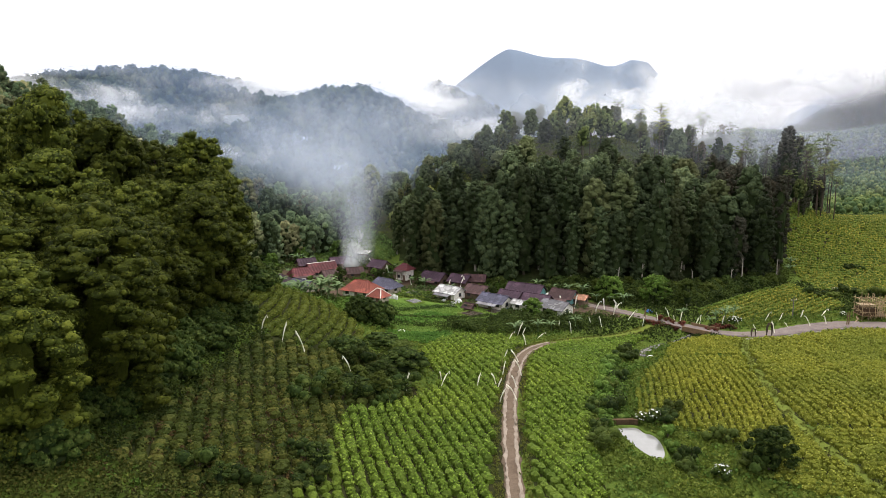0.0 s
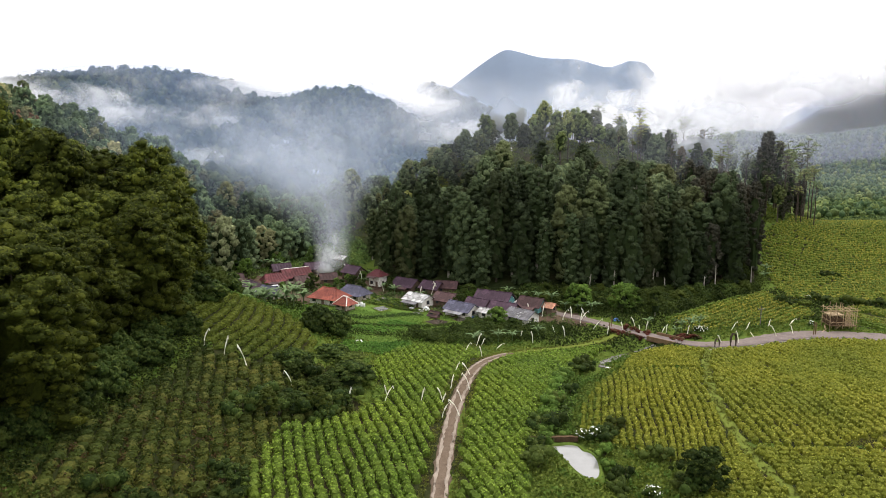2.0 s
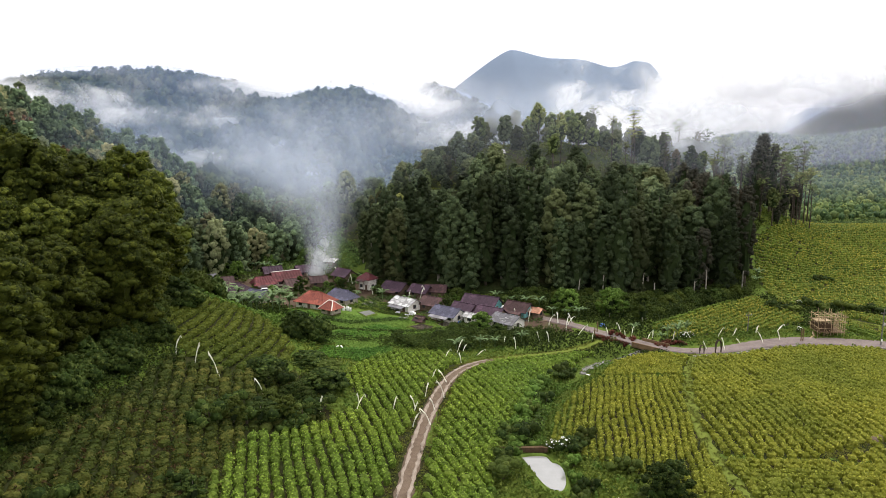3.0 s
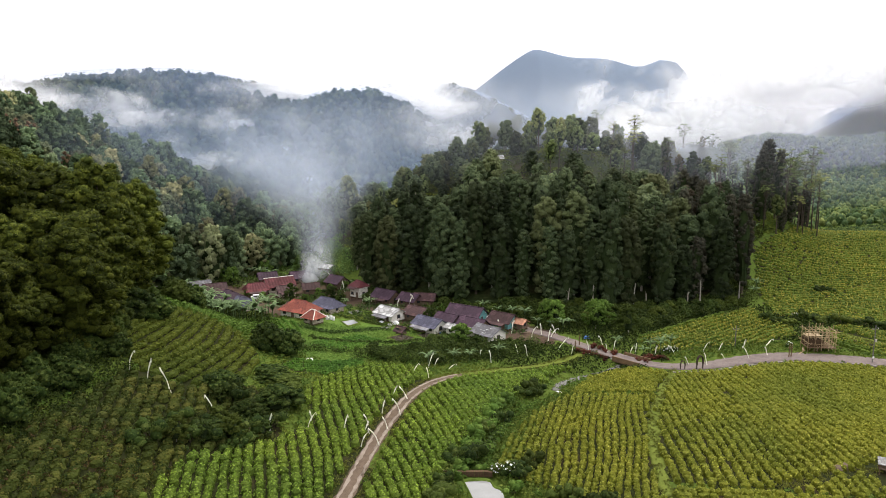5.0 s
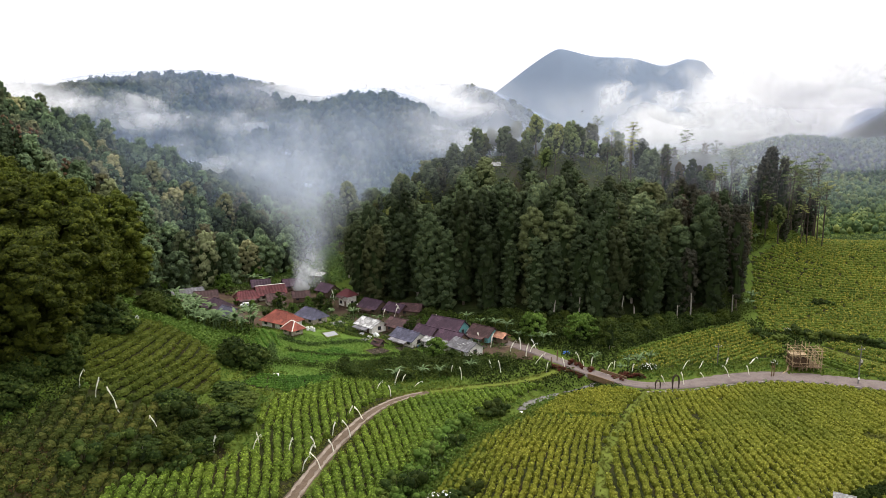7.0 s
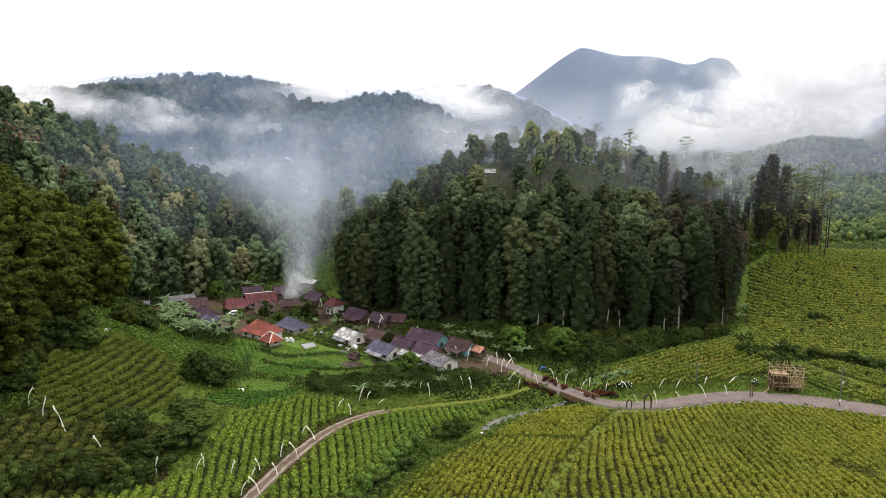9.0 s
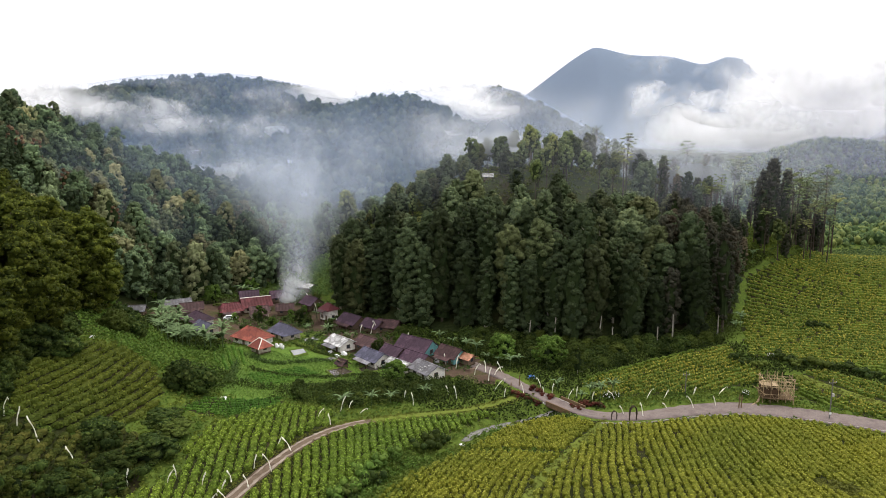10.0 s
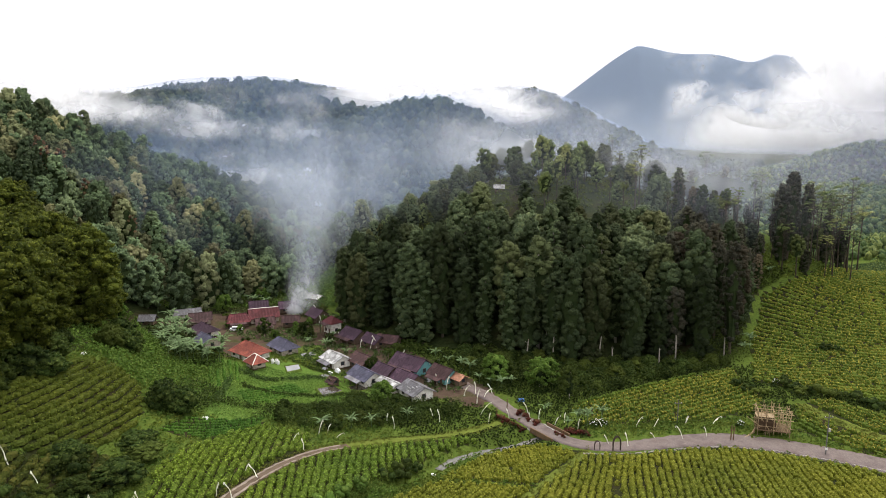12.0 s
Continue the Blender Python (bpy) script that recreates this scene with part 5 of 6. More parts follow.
# ---- ponds, bridge and road furniture ----
# Pale base colour and part metal stand in for much of the sky's reflection.
WATER_SKY_PAINTED = surface("sky_painted_pond_water", [(0.238, 0.238, 0.224), (0.290, 0.290, 0.277)], 0.3, 4, 0.06, 0.02, 0.05, 0.0, 0.4)
CONCRETE = surface("old_concrete", [(0.30, 0.28, 0.25), (0.42, 0.40, 0.36), (0.24, 0.22, 0.19)], 0.8, 8, 0.85, 0.4)
BAMBOO = surface("dry_bamboo", [(0.22, 0.155, 0.085), (0.33, 0.25, 0.145), (0.17, 0.115, 0.062)], 0.9, 9, 0.6, 0.3, 0.3, 0.3)
BAMBOO_DARK = surface("aged_bamboo", [(0.10, 0.065, 0.035), (0.17, 0.11, 0.06)], 0.9, 9, 0.7, 0.3)
WHITE_LEAF = surface("pale_palm_ribbon", [(0.62, 0.60, 0.48), (0.78, 0.76, 0.66), (0.7, 0.66, 0.5)], 1.5, 10, 0.7, 0.2, 0.15, 0.15)
BLUE_TARP = surface("blue_tarpaulin", [(0.03, 0.12, 0.42), (0.05, 0.18, 0.55)], 1.5, 9, 0.5, 0.4)
WHITE_TARP = surface("white_plastic_sheet", [(0.66, 0.66, 0.64), (0.8, 0.8, 0.79)], 1.2, 8, 0.5, 0.4)
POLE_GREY = surface("grey_utility_pole", [(0.10, 0.095, 0.09), (0.16, 0.15, 0.14)], 1.0, 8, 0.7, 0.3)
CAR_WHITE = surface("white_car_paint", [(0.72, 0.72, 0.72), (0.78, 0.78, 0.78)], 1.0, 8, 0.25, 0.02, 0.05)
RUBBER = surface("tyre_rubber", [(0.02, 0.02, 0.02), (0.03, 0.03, 0.03)], 4, 20, 0.9, 0.2)
STONE = surface("pale_edge_stone", [(0.165, 0.143, 0.124), (0.255, 0.232, 0.206), (0.135, 0.116, 0.098)], 1.5, 8, 0.9, 0.5, 0.3, 0.25)
LEAF_RED = foliage("red_hedge_leaves", (0.050, 0.014, 0.012), (0.100, 0.030, 0.022), (0.080, 0.070, 0.030), None, 0.4, 0.3, 0.0, 4.0)


def gz(x, y):
    return float(ground_z(np.array([float(x)]), np.array([float(y)]))[0])


def pond(outline, level, water, label):
    """A pond: a bank of mud and a level sheet of water inside it."""
    q = np.array(list(outline) + [outline[0]], float)
    p = np.concatenate([a + (b - a) * np.linspace(0, 1, 6)[:-1, None] for a, b in zip(q[:-1], q[1:])]) if len(outline) < 6 else line_points(q, 0.6)
    c = p.mean(0)
    k = len(p)
    z = level
    bank = np.concatenate([np.column_stack([c + (p - c) * s, np.full(k, h)]) for s, h in ((1.22, z - .6), (1.06, z + .2), (0.99, z + .08), (0.86, z - .2))])
    f = [(r * k + i, r * k + (i + 1) % k, (r + 1) * k + (i + 1) % k, (r + 1) * k + i) for r in range(3) for i in range(k)]
    b = part("pond_bank", (bank, f), GROUND, smooth=True)
    tagged(b, "low earth bank round " + label, "bank", kind="structure")
    v = [(*c, z)] + [(*q, z) for q in c + (p - c) * 1.0]
    w = part("pond", (v, [(0, 1 + i, 1 + (i + 1) % k) for i in range(k)]), water)
    return tagged(w, label, "pond", kind="structure")


pond([(23.4, 91.1), (25.5, 91.6), (27.0, 91.4), (27.2, 89.5), (28.3, 89.2), (28.8, 86.9), (28.3, 82.9), (27.2, 81.2), (25.6, 82.9), (24.7, 86.1), (24.0, 89.1)], max(gz(23.4, 91), gz(28.5, 86), gz(27, 81)) + .05, WATER_SKY_PAINTED, "small pond reflecting the pale sky, partly painted in its colour")
for o, lab in (
    ([(3.8, 168.8), (7.0, 171.6), (10.4, 168.6), (7.4, 164.2)], "brown fish pond before the village"),
    ([(10.4, 172.3), (14.0, 175.6), (16.0, 171.4), (12.6, 169.2)], "brown fish pond beside the houses"),
    ([(-11.0, 193.6), (-8.6, 196.7), (-6.0, 194.2), (-8.4, 190.8)], "muddy pond between the houses"),
    ([(0.4, 178.6), (1.6, 180.4), (3.6, 178.6), (2.2, 176.8)], "small fish pond reflecting the sky, partly painted in its colour"),
    ([(-10.2, 182.2), (-7.4, 184.5), (-5.2, 180.8), (-7.6, 178.0)], "bright fish pond reflecting the sky, partly painted in its colour"),
):
    pond(o, max(gz(*q) for q in o) + .10, WATER if "brown" in lab else SILTY_SKY if "muddy" in lab else WATER_SKY_PAINTED, lab)


def bank_wall():
    t = tagged(new("retaining_wall"), "low dark earth-stained wall at the head of the pond", "wall")
    rng = np.random.default_rng(7)
    for i in range(13):
        x = 19.4 + i * .6
        v, f = box_vf(x, x + .57, 92.3, 92.8, -0.4, .28 + rng.uniform(-.06, .08))
        part("stone", ([(a, b + rng.normal(0, .02), c + gz(21, 93)) for a, b, c in v], f), SOIL, t)


bank_wall()

# bridge where the road crosses the stream
bridge = tagged(new("bridge"), "short concrete bridge with low brown parapets", "bridge")
p0, p1 = Vector((56.4, 159.4, 0)), Vector((62.6, 153.2, 0))
along = (p1 - p0).normalized()
side = Vector((-along.y, along.x, 0))
zb = float(land(np.array([59.5]), np.array([156.3]))[0]) + .25
for s in (-1, 1):
    q0, q1 = p0 + side * 2.3 * s, p1 + side * 2.3 * s
    m = (q0 + q1) / 2
    v, f = box_vf(-3.4, 3.4, -.12, .12, -.9, .26)
    w = part("parapet", (v, f), BAMBOO_DARK, bridge)
    w.matrix_basis = pose(m.x, m.y, zb, 0, 0, math.degrees(math.atan2(along.y, along.x)))
v, f = box_vf(-4.4, 4.4, -2.3, 2.3, -.75, -.40)
deck = part("deck", (v, f), CONCRETE, bridge)
m = (p0 + p1) / 2
deck.matrix_basis = pose(m.x, m.y, zb, 0, 0, math.degrees(math.atan2(along.y, along.x)))


def penjor(seed, h=3.4, bow=0.9):
    """A festival pole: a thin bamboo stem that bows over at the tip, wrapped in a pale palm ribbon."""
    rng = np.random.default_rng(seed)
    t = tagged(new("festival_pole"), "leaning festival pole wrapped in pale palm ribbon", "pole", "festival poles")
    k = 9
    pts = [(bow * (i / k) ** 2.4, 0.08 * math.sin(i), h * (i / k) - .25 * bow * (i / k) ** 4) for i in range(k + 1)]
    part("pole", limb(pts, [.07 - .004 * i for i in range(k + 1)], 5), WHITE_LEAF, t, smooth=True)
    v, f = [], []
    for i in range(1, k + 1):
        x, y, z = pts[i]
        w = .075 + rng.uniform(0, .03)
        a = i * .5
        v += [(x - w * math.cos(a), y - w * math.sin(a), z), (x + w * math.cos(a), y + w * math.sin(a), z), (x + .02, y + .05, z)]
    for i in range(k - 1):
        f += [(3 * i, 3 * i + 2, 3 * i + 5, 3 * i + 3), (3 * i + 2, 3 * i + 1, 3 * i + 4, 3 * i + 5)]
    part("ribbon", (v, f), WHITE_LEAF, t)
    x, y, z = pts[-1]
    part("tassel", bar((x, y, z), (x + .1, y, z - .45), .03, .05, 5), WHITE_LEAF, t)
    return t


PENJOR = [penjor(s, h, b) for s, h, b in ((1, 3.3, .25), (2, 3.6, .65), (3, 3.0, .1))]
# place, height, lean
TRACK_POLES = [(-5.6, 102.4, 3.2, 2), (-0.4, 103.9, 3.2, 11), (-0.2, 106.6, 2.7, -4), (5.2, 103.7, 3.2, 6), (8.5, 99.5, 2.5, 8), (8.2, 103.5, 2.8, 17), (8.5, 106.8, 2.2, -12), (11.1, 100.1, 2.9, -17), (9.9, 111.5, 2.8, 8), (11.6, 105.8, 2.3, -13), (13.0, 111.1, 3.1, -9), (10.6, 119.5, 2.7, 19), (13.4, 118.8, 2.9, -24), (12.9, 133.8, 2.6, 10), (16.2, 131.6, 2.7, -9), (16.6, 142.2, 2.1, 13), (19.4, 139.4, 2.1, 29), (25.9, 152.3, 2.6, 3), (28.3, 149.5, 3.0, -2), (-28.8, 107.3, 3.2, 3), (-25.3, 105.4, 4.6, 12), (-21.3, 105.1, 4.6, -16), (-13.9, 102.7, 3.6, -10)]
ROAD_POLES = [(34.6, 158.1, 2.8, -13), (36.5, 156.0, 3.2, -5), (44.1, 162.7, 3.7, 26), (46.5, 158.0, 3.0, 5), (50.8, 159.9, 3.4, -7), (54.5, 163.4, 3.4, -5), (55.1, 161.4, 2.4, -6), (56.8, 162.5, 2.8, 0), (60.2, 161.8, 2.8, 8), (62.2, 164.2, 2.9, 0), (65.1, 158.3, 3.0, 0), (70.1, 160.9, 2.4, -16), (71.2, 153.5, 2.4, -22), (74.9, 153.0, 3.1, -7), (76.9, 162.2, 2.8, 11), (80.5, 162.8, 2.8, 20), (80.4, 158.1, 1.6, -24), (85.9, 158.6, 2.9, -13), (87.2, 165.7, 2.6, 9), (90.8, 160.8, 2.3, -7), (92.9, 166.9, 2.4, 14)]
VILLAGE_POLES = [(-10, 216.8), (-7.2, 216), (-3.5, 214.7), (1.6, 208.3), (5.1, 207), (6.9, 207.6), (17.8, 194), (26.8, 185.4), (27.6, 188.3), (31, 179), (34, 175.5), (38.8, 172.7), (41.3, 174.4), (42.4, 168.7), (43.5, 172.7), (45.1, 175.6), (15.4, 140.6), (-20, 231), (-18, 228.5), (-25, 241.4)]
rng = np.random.default_rng(8)
for i, (x, y, h, lean) in enumerate(TRACK_POLES + ROAD_POLES + [(*p, 3.6 + .5 * rng.normal(), 9 * rng.normal()) for p in VILLAGE_POLES]):
    m = pose(x, y, gz(x, y) - .1, rng.normal(0, 3), abs(lean), 180 if lean < 0 else 0) @ Matrix.Diagonal((1.7, 1.7, h / 3.3, 1) if y > 165 else (1.2, 1.2, h / 3.3, 1))
    copy_thing(PENJOR[i % 3], m)
CORD = [(5.2, 103.7, 2.6), (8.2, 103.5, 2.2), (9.9, 111.5, 2.2), (10.6, 119.5, 2.2), (12.9, 133.8, 2.0), (16.6, 142.2, 1.8)]
for a, b in zip(CORD[:-1], CORD[1:]):
    p, q = Vector((a[0], a[1], gz(a[0], a[1]) + a[2])), Vector((b[0], b[1], gz(b[0], b[1]) + b[2]))
    v, f = limb([p.lerp(q, i / 8) - Vector((0, 0, .5 * (1 - (i / 4 - 1) ** 2))) for i in range(9)], [.018] * 9, 5)
    tagged(part("cord", (v, f), BAMBOO_DARK), "thin cord strung between the festival poles", "cord", "cords beside the track")
for k in PENJOR:
    away(k)

# bamboo stage beside the road
stage = tagged(new("bamboo_stage"), "unfinished open bamboo stage beside the road", "stage")
sx, sy = 104.2, 165.6
sz = gz(sx, sy)
rng = np.random.default_rng(9)
for i in range(5):
    for j in range(3):
        x, y = -3 + i * 1.5, -2 + j * 2.0
        part("post", bar((x, y, -.4), (x + rng.normal(0, .06), y + rng.normal(0, .06), 5.6 + rng.normal(0, .35)), .08), BAMBOO, stage)
for z in (2.0, 3.6, 4.9):
    for j in range(3):
        part("beam", bar((-3.6, -2 + j * 2, z), (3.6, -2 + j * 2 + rng.normal(0, .1), z + rng.normal(0, .12)), .07), BAMBOO, stage)
    for i in range(5):
        part("beam", bar((-3 + i * 1.5, -2.5, z + .1), (-3 + i * 1.5, 2.5, z + .1), .06), BAMBOO, stage)
for i in range(22):
    x = rng.uniform(-3, 3)
    part("brace", bar((x, -2.1, rng.uniform(0, 2)), (x + rng.normal(0, 1.6), -2.1 + rng.uniform(0, 4), rng.uniform(3, 5)), .05), BAMBOO, stage)
for i in range(16):
    part("slat", box_vf(-3.2 + .4 * i, -2.86 + .4 * i, -2.4, 2.4, 1.15, 1.22), BAMBOO_DARK, stage)
part("back_cloth", box_vf(-3, .4, -1.9, 1.95, 1.23, 2.9), SOIL, stage, "dark covered stack on the stage floor")
part("canopy", box_vf(-3.3, .2, -1.4, .9, 3.68, 3.74), BAMBOO, stage, "pale mat laid on the upper beams")
stage.matrix_world = pose(sx, sy, sz, 0, 0, -4)
for i in range(7):
    b = part("bamboo_pole", bar((-2, 0, .08), (2, 0, .12), .06), BAMBOO)
    tagged(b, "loose bamboo pole lying by the stage", "pole", "loose bamboo poles")
    x, y = 99 + .25 * i, 162.6 + .4 * i
    b.matrix_world = pose(x, y, gz(x, y) + .05 + .03 * i, 0, -6, 40 + 4 * i)


def utility_pole(x, y, h, lamp, label):
    t = tagged(new("utility_pole"), label, "pole")
    part("post", bar((0, 0, -.6), (0, 0, h), .13, .09, 8), POLE_GREY, t)
    part("crossarm", box_vf(-.8, .8, -.05, .05, h - .9, h - .78), POLE_GREY, t)
    for s in (-.7, 0, .7):
        part("insulator", bar((s, 0, h - .78), (s, 0, h - .55), .05), WHITE_TARP, t)
    if lamp:
        part("junction_box", box_vf(.1, .5, -.2, .2, h * .56, h * .56 + .6), CONCRETE, t)
        part("foot_sign", box_vf(-.22, .22, -.16, -.14, 1.0, 1.5), WHITE_TARP, t)
    t.matrix_world = pose(x, y, gz(x, y), 0, 0, 15)
    return t


utility_pole(111.8, 156.9, 8.4, True, "dark wooden utility pole by the road")
utility_pole(85.8, 166.8, 5.2, False, "thin dark utility pole behind the road")

# woven gate arch at the road's edge
ARCH_TWIG = surface("dark_woven_twigs", [(0.035, 0.026, 0.022), (0.07, 0.052, 0.042)], 3.0, 14, 0.9, 0.5)
gate = tagged(new("gate_arch"), "dark woven arch standing at the road's edge", "arch")
for dx in (-.16, .16):
    pts = [(1.25 * math.cos(a), dx, 1.5 + 1.6 * math.sin(a)) for a in np.linspace(-.25, math.pi + .25, 15)]
    for p, q in zip(pts[:-1], pts[1:]):
        part("hoop", bar(p, q, .13, .13, 5), ARCH_TWIG, gate)
for s in (-1, 1):
    part("leg", bar((s * 1.2, 0, -.3), (s * 1.22, 0, 1.3), .18), ARCH_TWIG, gate)
gate.matrix_world = pose(72.6, 150.6, gz(72.6, 150.6) + .1, 0, 0, 20) @ Matrix.Diagonal((.62, 1.0, .92, 1))
rng = np.random.default_rng(31)
for i in range(46):
    a = rng.uniform(-.2, math.pi + .2)
    p = Vector((1.25 * math.cos(a), rng.normal(0, .12), 1.5 + 1.6 * math.sin(a)))
    part("twig", bar(p, p + Vector((rng.normal(0, .28), rng.normal(0, .12), rng.normal(.05, .28))), .03, .01, 4), ARCH_TWIG, gate)
copy_thing(gate, pose(68.9, 150.2, gz(68.9, 150.2) + .1, 0, 0, 14) @ Matrix.Diagonal((.7, .9, .62, 1)))

# roadside post pair
for x, y, h in ((95.2, 159.9, 3.2), (95.7, 160.0, 3.0), (47.8, 161.5, 2.6), (49.5, 166.5, 2.6)):
    t = tagged(new("gate_post"), "dark bamboo post at the roadside", "post", "roadside posts")
    part("post", bar((0, 0, -.3), (.08, 0, h), .12, .10), BAMBOO_DARK, t)
    part("bracket", bar((-.35, 0, h * .7), (.35, 0, h * .72), .06), BAMBOO_DARK, t)
    t.matrix_world = pose(x, y, gz(x, y), 0, 0, 10)

# stones along the lower edge of the road
rng = np.random.default_rng(12)
kerb = tagged(new("road_edge"), "pale broken stones along the road's lower edge", "kerb", kind="structure")
blob = []
for i in range(4):
    v, f = BLOB_LOW
    me = bpy.data.meshes.new("stone")
    me.from_pydata([tuple(p) for p in v * np.array([.42, .26, .16]) * rng.uniform(.75, 1.15, (len(v), 1))], [], [tuple(int(a) for a in q) for q in f])
    me.materials.append(STONE)
    blob.append(me)
edge = line_points([(66.5, 147.6), (74, 149.0), (84, 153.4), (93, 156.6), (104, 156.4), (121.1, 151.7), (140, 143.6)], .55)
for i, (x, y) in enumerate(edge):
    s = new("stone", blob[i % 4])
    s.parent = kerb
    s.matrix_basis = pose(x + rng.normal(0, .1), y + rng.normal(0, .12), gz(x, y) + .12, 0, 0, rng.uniform(0, 360))


def car(x, y, turn):
    t = tagged(new("car"), "white car parked between the houses", "car")
    v, f = box_vf(-2.0, 2.0, -.82, .82, .35, .95)
    part("body", (v, f), CAR_WHITE, t)
    v = [(-1.5, -.78, .95), (1.1, -.78, .95), (1.1, .78, .95), (-1.5, .78, .95), (-1.3, -.66, 1.5), (.5, -.66, 1.5), (.5, .66, 1.5), (-1.3, .66, 1.5)]
    part("cabin", (v, box_vf(0, 1, 0, 1, 0, 1)[1]), CAR_WHITE, t)
    part("windscreen", box_vf(.62, .86, -.6, .6, 1.02, 1.38), GLASS, t)
    for s in (-1, 1):
        part("side_window", box_vf(-1.2, .5, s * .76 - .02, s * .76 + .02, 1.02, 1.36), GLASS, t)
        for q in (-1.25, 1.25):
            w = part("wheel", bar((q, s * .70, .33), (q, s * .86, .33), .33, .33, 14), RUBBER, t)
            part("rim", bar((q, s * .84, .33), (q, s * .875, .33), .2, .2, 10), CONCRETE, w)
    t.matrix_world = pose(x, y, gz(x, y), 0, 0, turn)


car(-45, 221.9, 20)


def draped(name, x, y, w, d, h, mat, label, category, turn=0.0, seed=1):
    """A crumpled sheet over a low heap."""
    rng = np.random.default_rng(seed)
    n = 9
    v = []
    for j in range(n):
        for i in range(n):
            a, b = i / (n - 1) * 2 - 1, j / (n - 1) * 2 - 1
            v.append((a * w / 2, b * d / 2, h * max(0, 1 - max(abs(a), abs(b)) ** 3) + rng.normal(0, .05) * h + (.05 if max(abs(a), abs(b)) < .99 else -.1)))
    f = [(j * n + i, j * n + i + 1, (j + 1) * n + i + 1, (j + 1) * n + i) for j in range(n - 1) for i in range(n - 1)]
    ob = part(name, (v, f), mat, smooth=True)
    ob.matrix_world = pose(x, y, gz(x, y) + .02, 0, 0, turn)
    return tagged(ob, label, category)


draped("tarpaulin", -8.5, 140, 1.5, 1.0, .45, WHITE_TARP, "white plastic sheet over a heap beside the plot", "tarpaulin", 20, 1)
draped("tarpaulin", -40.3, 146.2, 1.5, .8, .45, WHITE_TARP, "pale heap of sacks on the slope", "tarpaulin", 40, 2)
draped("tarpaulin", 15.6, 174.8, 2.2, 1.2, 1.5, BLUE_TARP, "blue tarpaulin against a house wall", "tarpaulin", -40, 3)
draped("tarpaulin", 28.6, 184.6, 2.4, 2.2, 2.1, WHITE_TARP, "white plastic sheet over a tall heap behind the house", "tarpaulin", 15, 11)
draped("tarpaulin", 0.2, 183.6, 1.6, .9, .5, WHITE_TARP, "pale sheets piled beside the house", "tarpaulin", 50, 12)
draped("tarpaulin", 4.2, 182.4, 2.0, 1.0, .9, WHITE_TARP, "crumpled pale sheets against the house", "tarpaulin", -35, 13)
draped("tarpaulin", -18.8, 220.2, 1.2, .8, .5, WHITE_TARP, "small pale heap in the yard", "tarpaulin", 10, 14)
draped("tarpaulin", 52.2, 172.4, 1.7, 1.2, .55, BLUE_TARP, "blue and white tarpaulin stall beside the road", "tarpaulin", 10, 4)
draped("tarpaulin", 28.6, 180.6, 1.5, 1.3, .8, WHITE_TARP, "rounded white cover between houses", "tarpaulin", 10, 5)
draped("tarpaulin", 2.6, 181, 1.8, 1.0, .4, WHITE_TARP, "white sheet over a heap beside the house", "tarpaulin", -30, 6)
draped("tarpaulin", -14.2, 184, 1.2, 1.0, .4, WHITE_TARP, "white sacks outside the house", "tarpaulin", 0, 7)
draped("tarpaulin", 40.5, 131.1, 1.4, .8, .5, WHITE_TARP, "white sack lying beside the stream", "tarpaulin", 0, 8)


def barrel(x, y, r, h):
    """A ribbed plastic drum with a lid."""
    t = tagged(new("barrel"), "white plastic water barrel beside the annex", "barrel", "barrels in the yard")
    k = 12
    rings = ((.90, 0), (1, .08), (1, .30), (1.05, .34), (1, .38), (1, .62), (1.05, .66), (1, .70), (1, .92), (.86, 1.0))
    v = [(r * q * math.cos(6.2832 * i / k), r * q * math.sin(6.2832 * i / k), h * z) for q, z in rings for i in range(k)]
    f = [(j * k + i, j * k + (i + 1) % k, (j + 1) * k + (i + 1) % k, (j + 1) * k + i) for j in range(len(rings) - 1) for i in range(k)]
    part("drum", (v, f + [tuple(range(k))[::-1]]), WHITE_TARP, t, smooth=True)
    part("lid", bar((0, 0, h * .97), (0, 0, h * 1.04), r * .88, r * .84, 12), CONCRETE, t, "grey lid")
    t.matrix_world = pose(x, y, gz(x, y))


for x, y, r, h in ((-14.2, 183.2, .42, 1.15), (-13.2, 183.6, .42, 1.15), (-12.4, 182.9, .38, 1.0)):
    barrel(x, y, r, h)


def plank_stack(x, y, turn, n, ln):
    """Loose boards lying on one another."""
    t = tagged(new("plank_stack"), "stack of weathered boards beside a house", "planks", "stacks of boards")
    r = np.random.default_rng(int(abs(x * 7 + y)))
    for i in range(n):
        w, a = .18 + .06 * r.uniform(), r.normal(0, .03)
        c, z = (i % 4 - 1.5) * .26, .06 + .07 * (i // 4)
        b, f = box_vf(-ln / 2, ln / 2, -w / 2, w / 2, z - .03, z + .03)
        part("plank", ([(p * math.cos(a) - q * math.sin(a), p * math.sin(a) + q * math.cos(a) + c, s) for p, q, s in b], f), WOOD, t)
    t.matrix_world = pose(x, y, gz(x, y), 0, 0, turn)


for x, y, turn, n, ln in ((22.4, 167.2, 20, 9, 3.4), (3.6, 191.4, -38, 8, 2.6), (37.6, 176.2, 30, 8, 2.8)):
    plank_stack(x, y, turn, n, ln)

# ---- single bushes, small trees, bananas ----
BUSH = [tagged(round_bush(s, r), "rounded dark green bush among the fields", "bush", "bushes in the fields") for s, r in ((51, 1.6), (52, 1.3))]
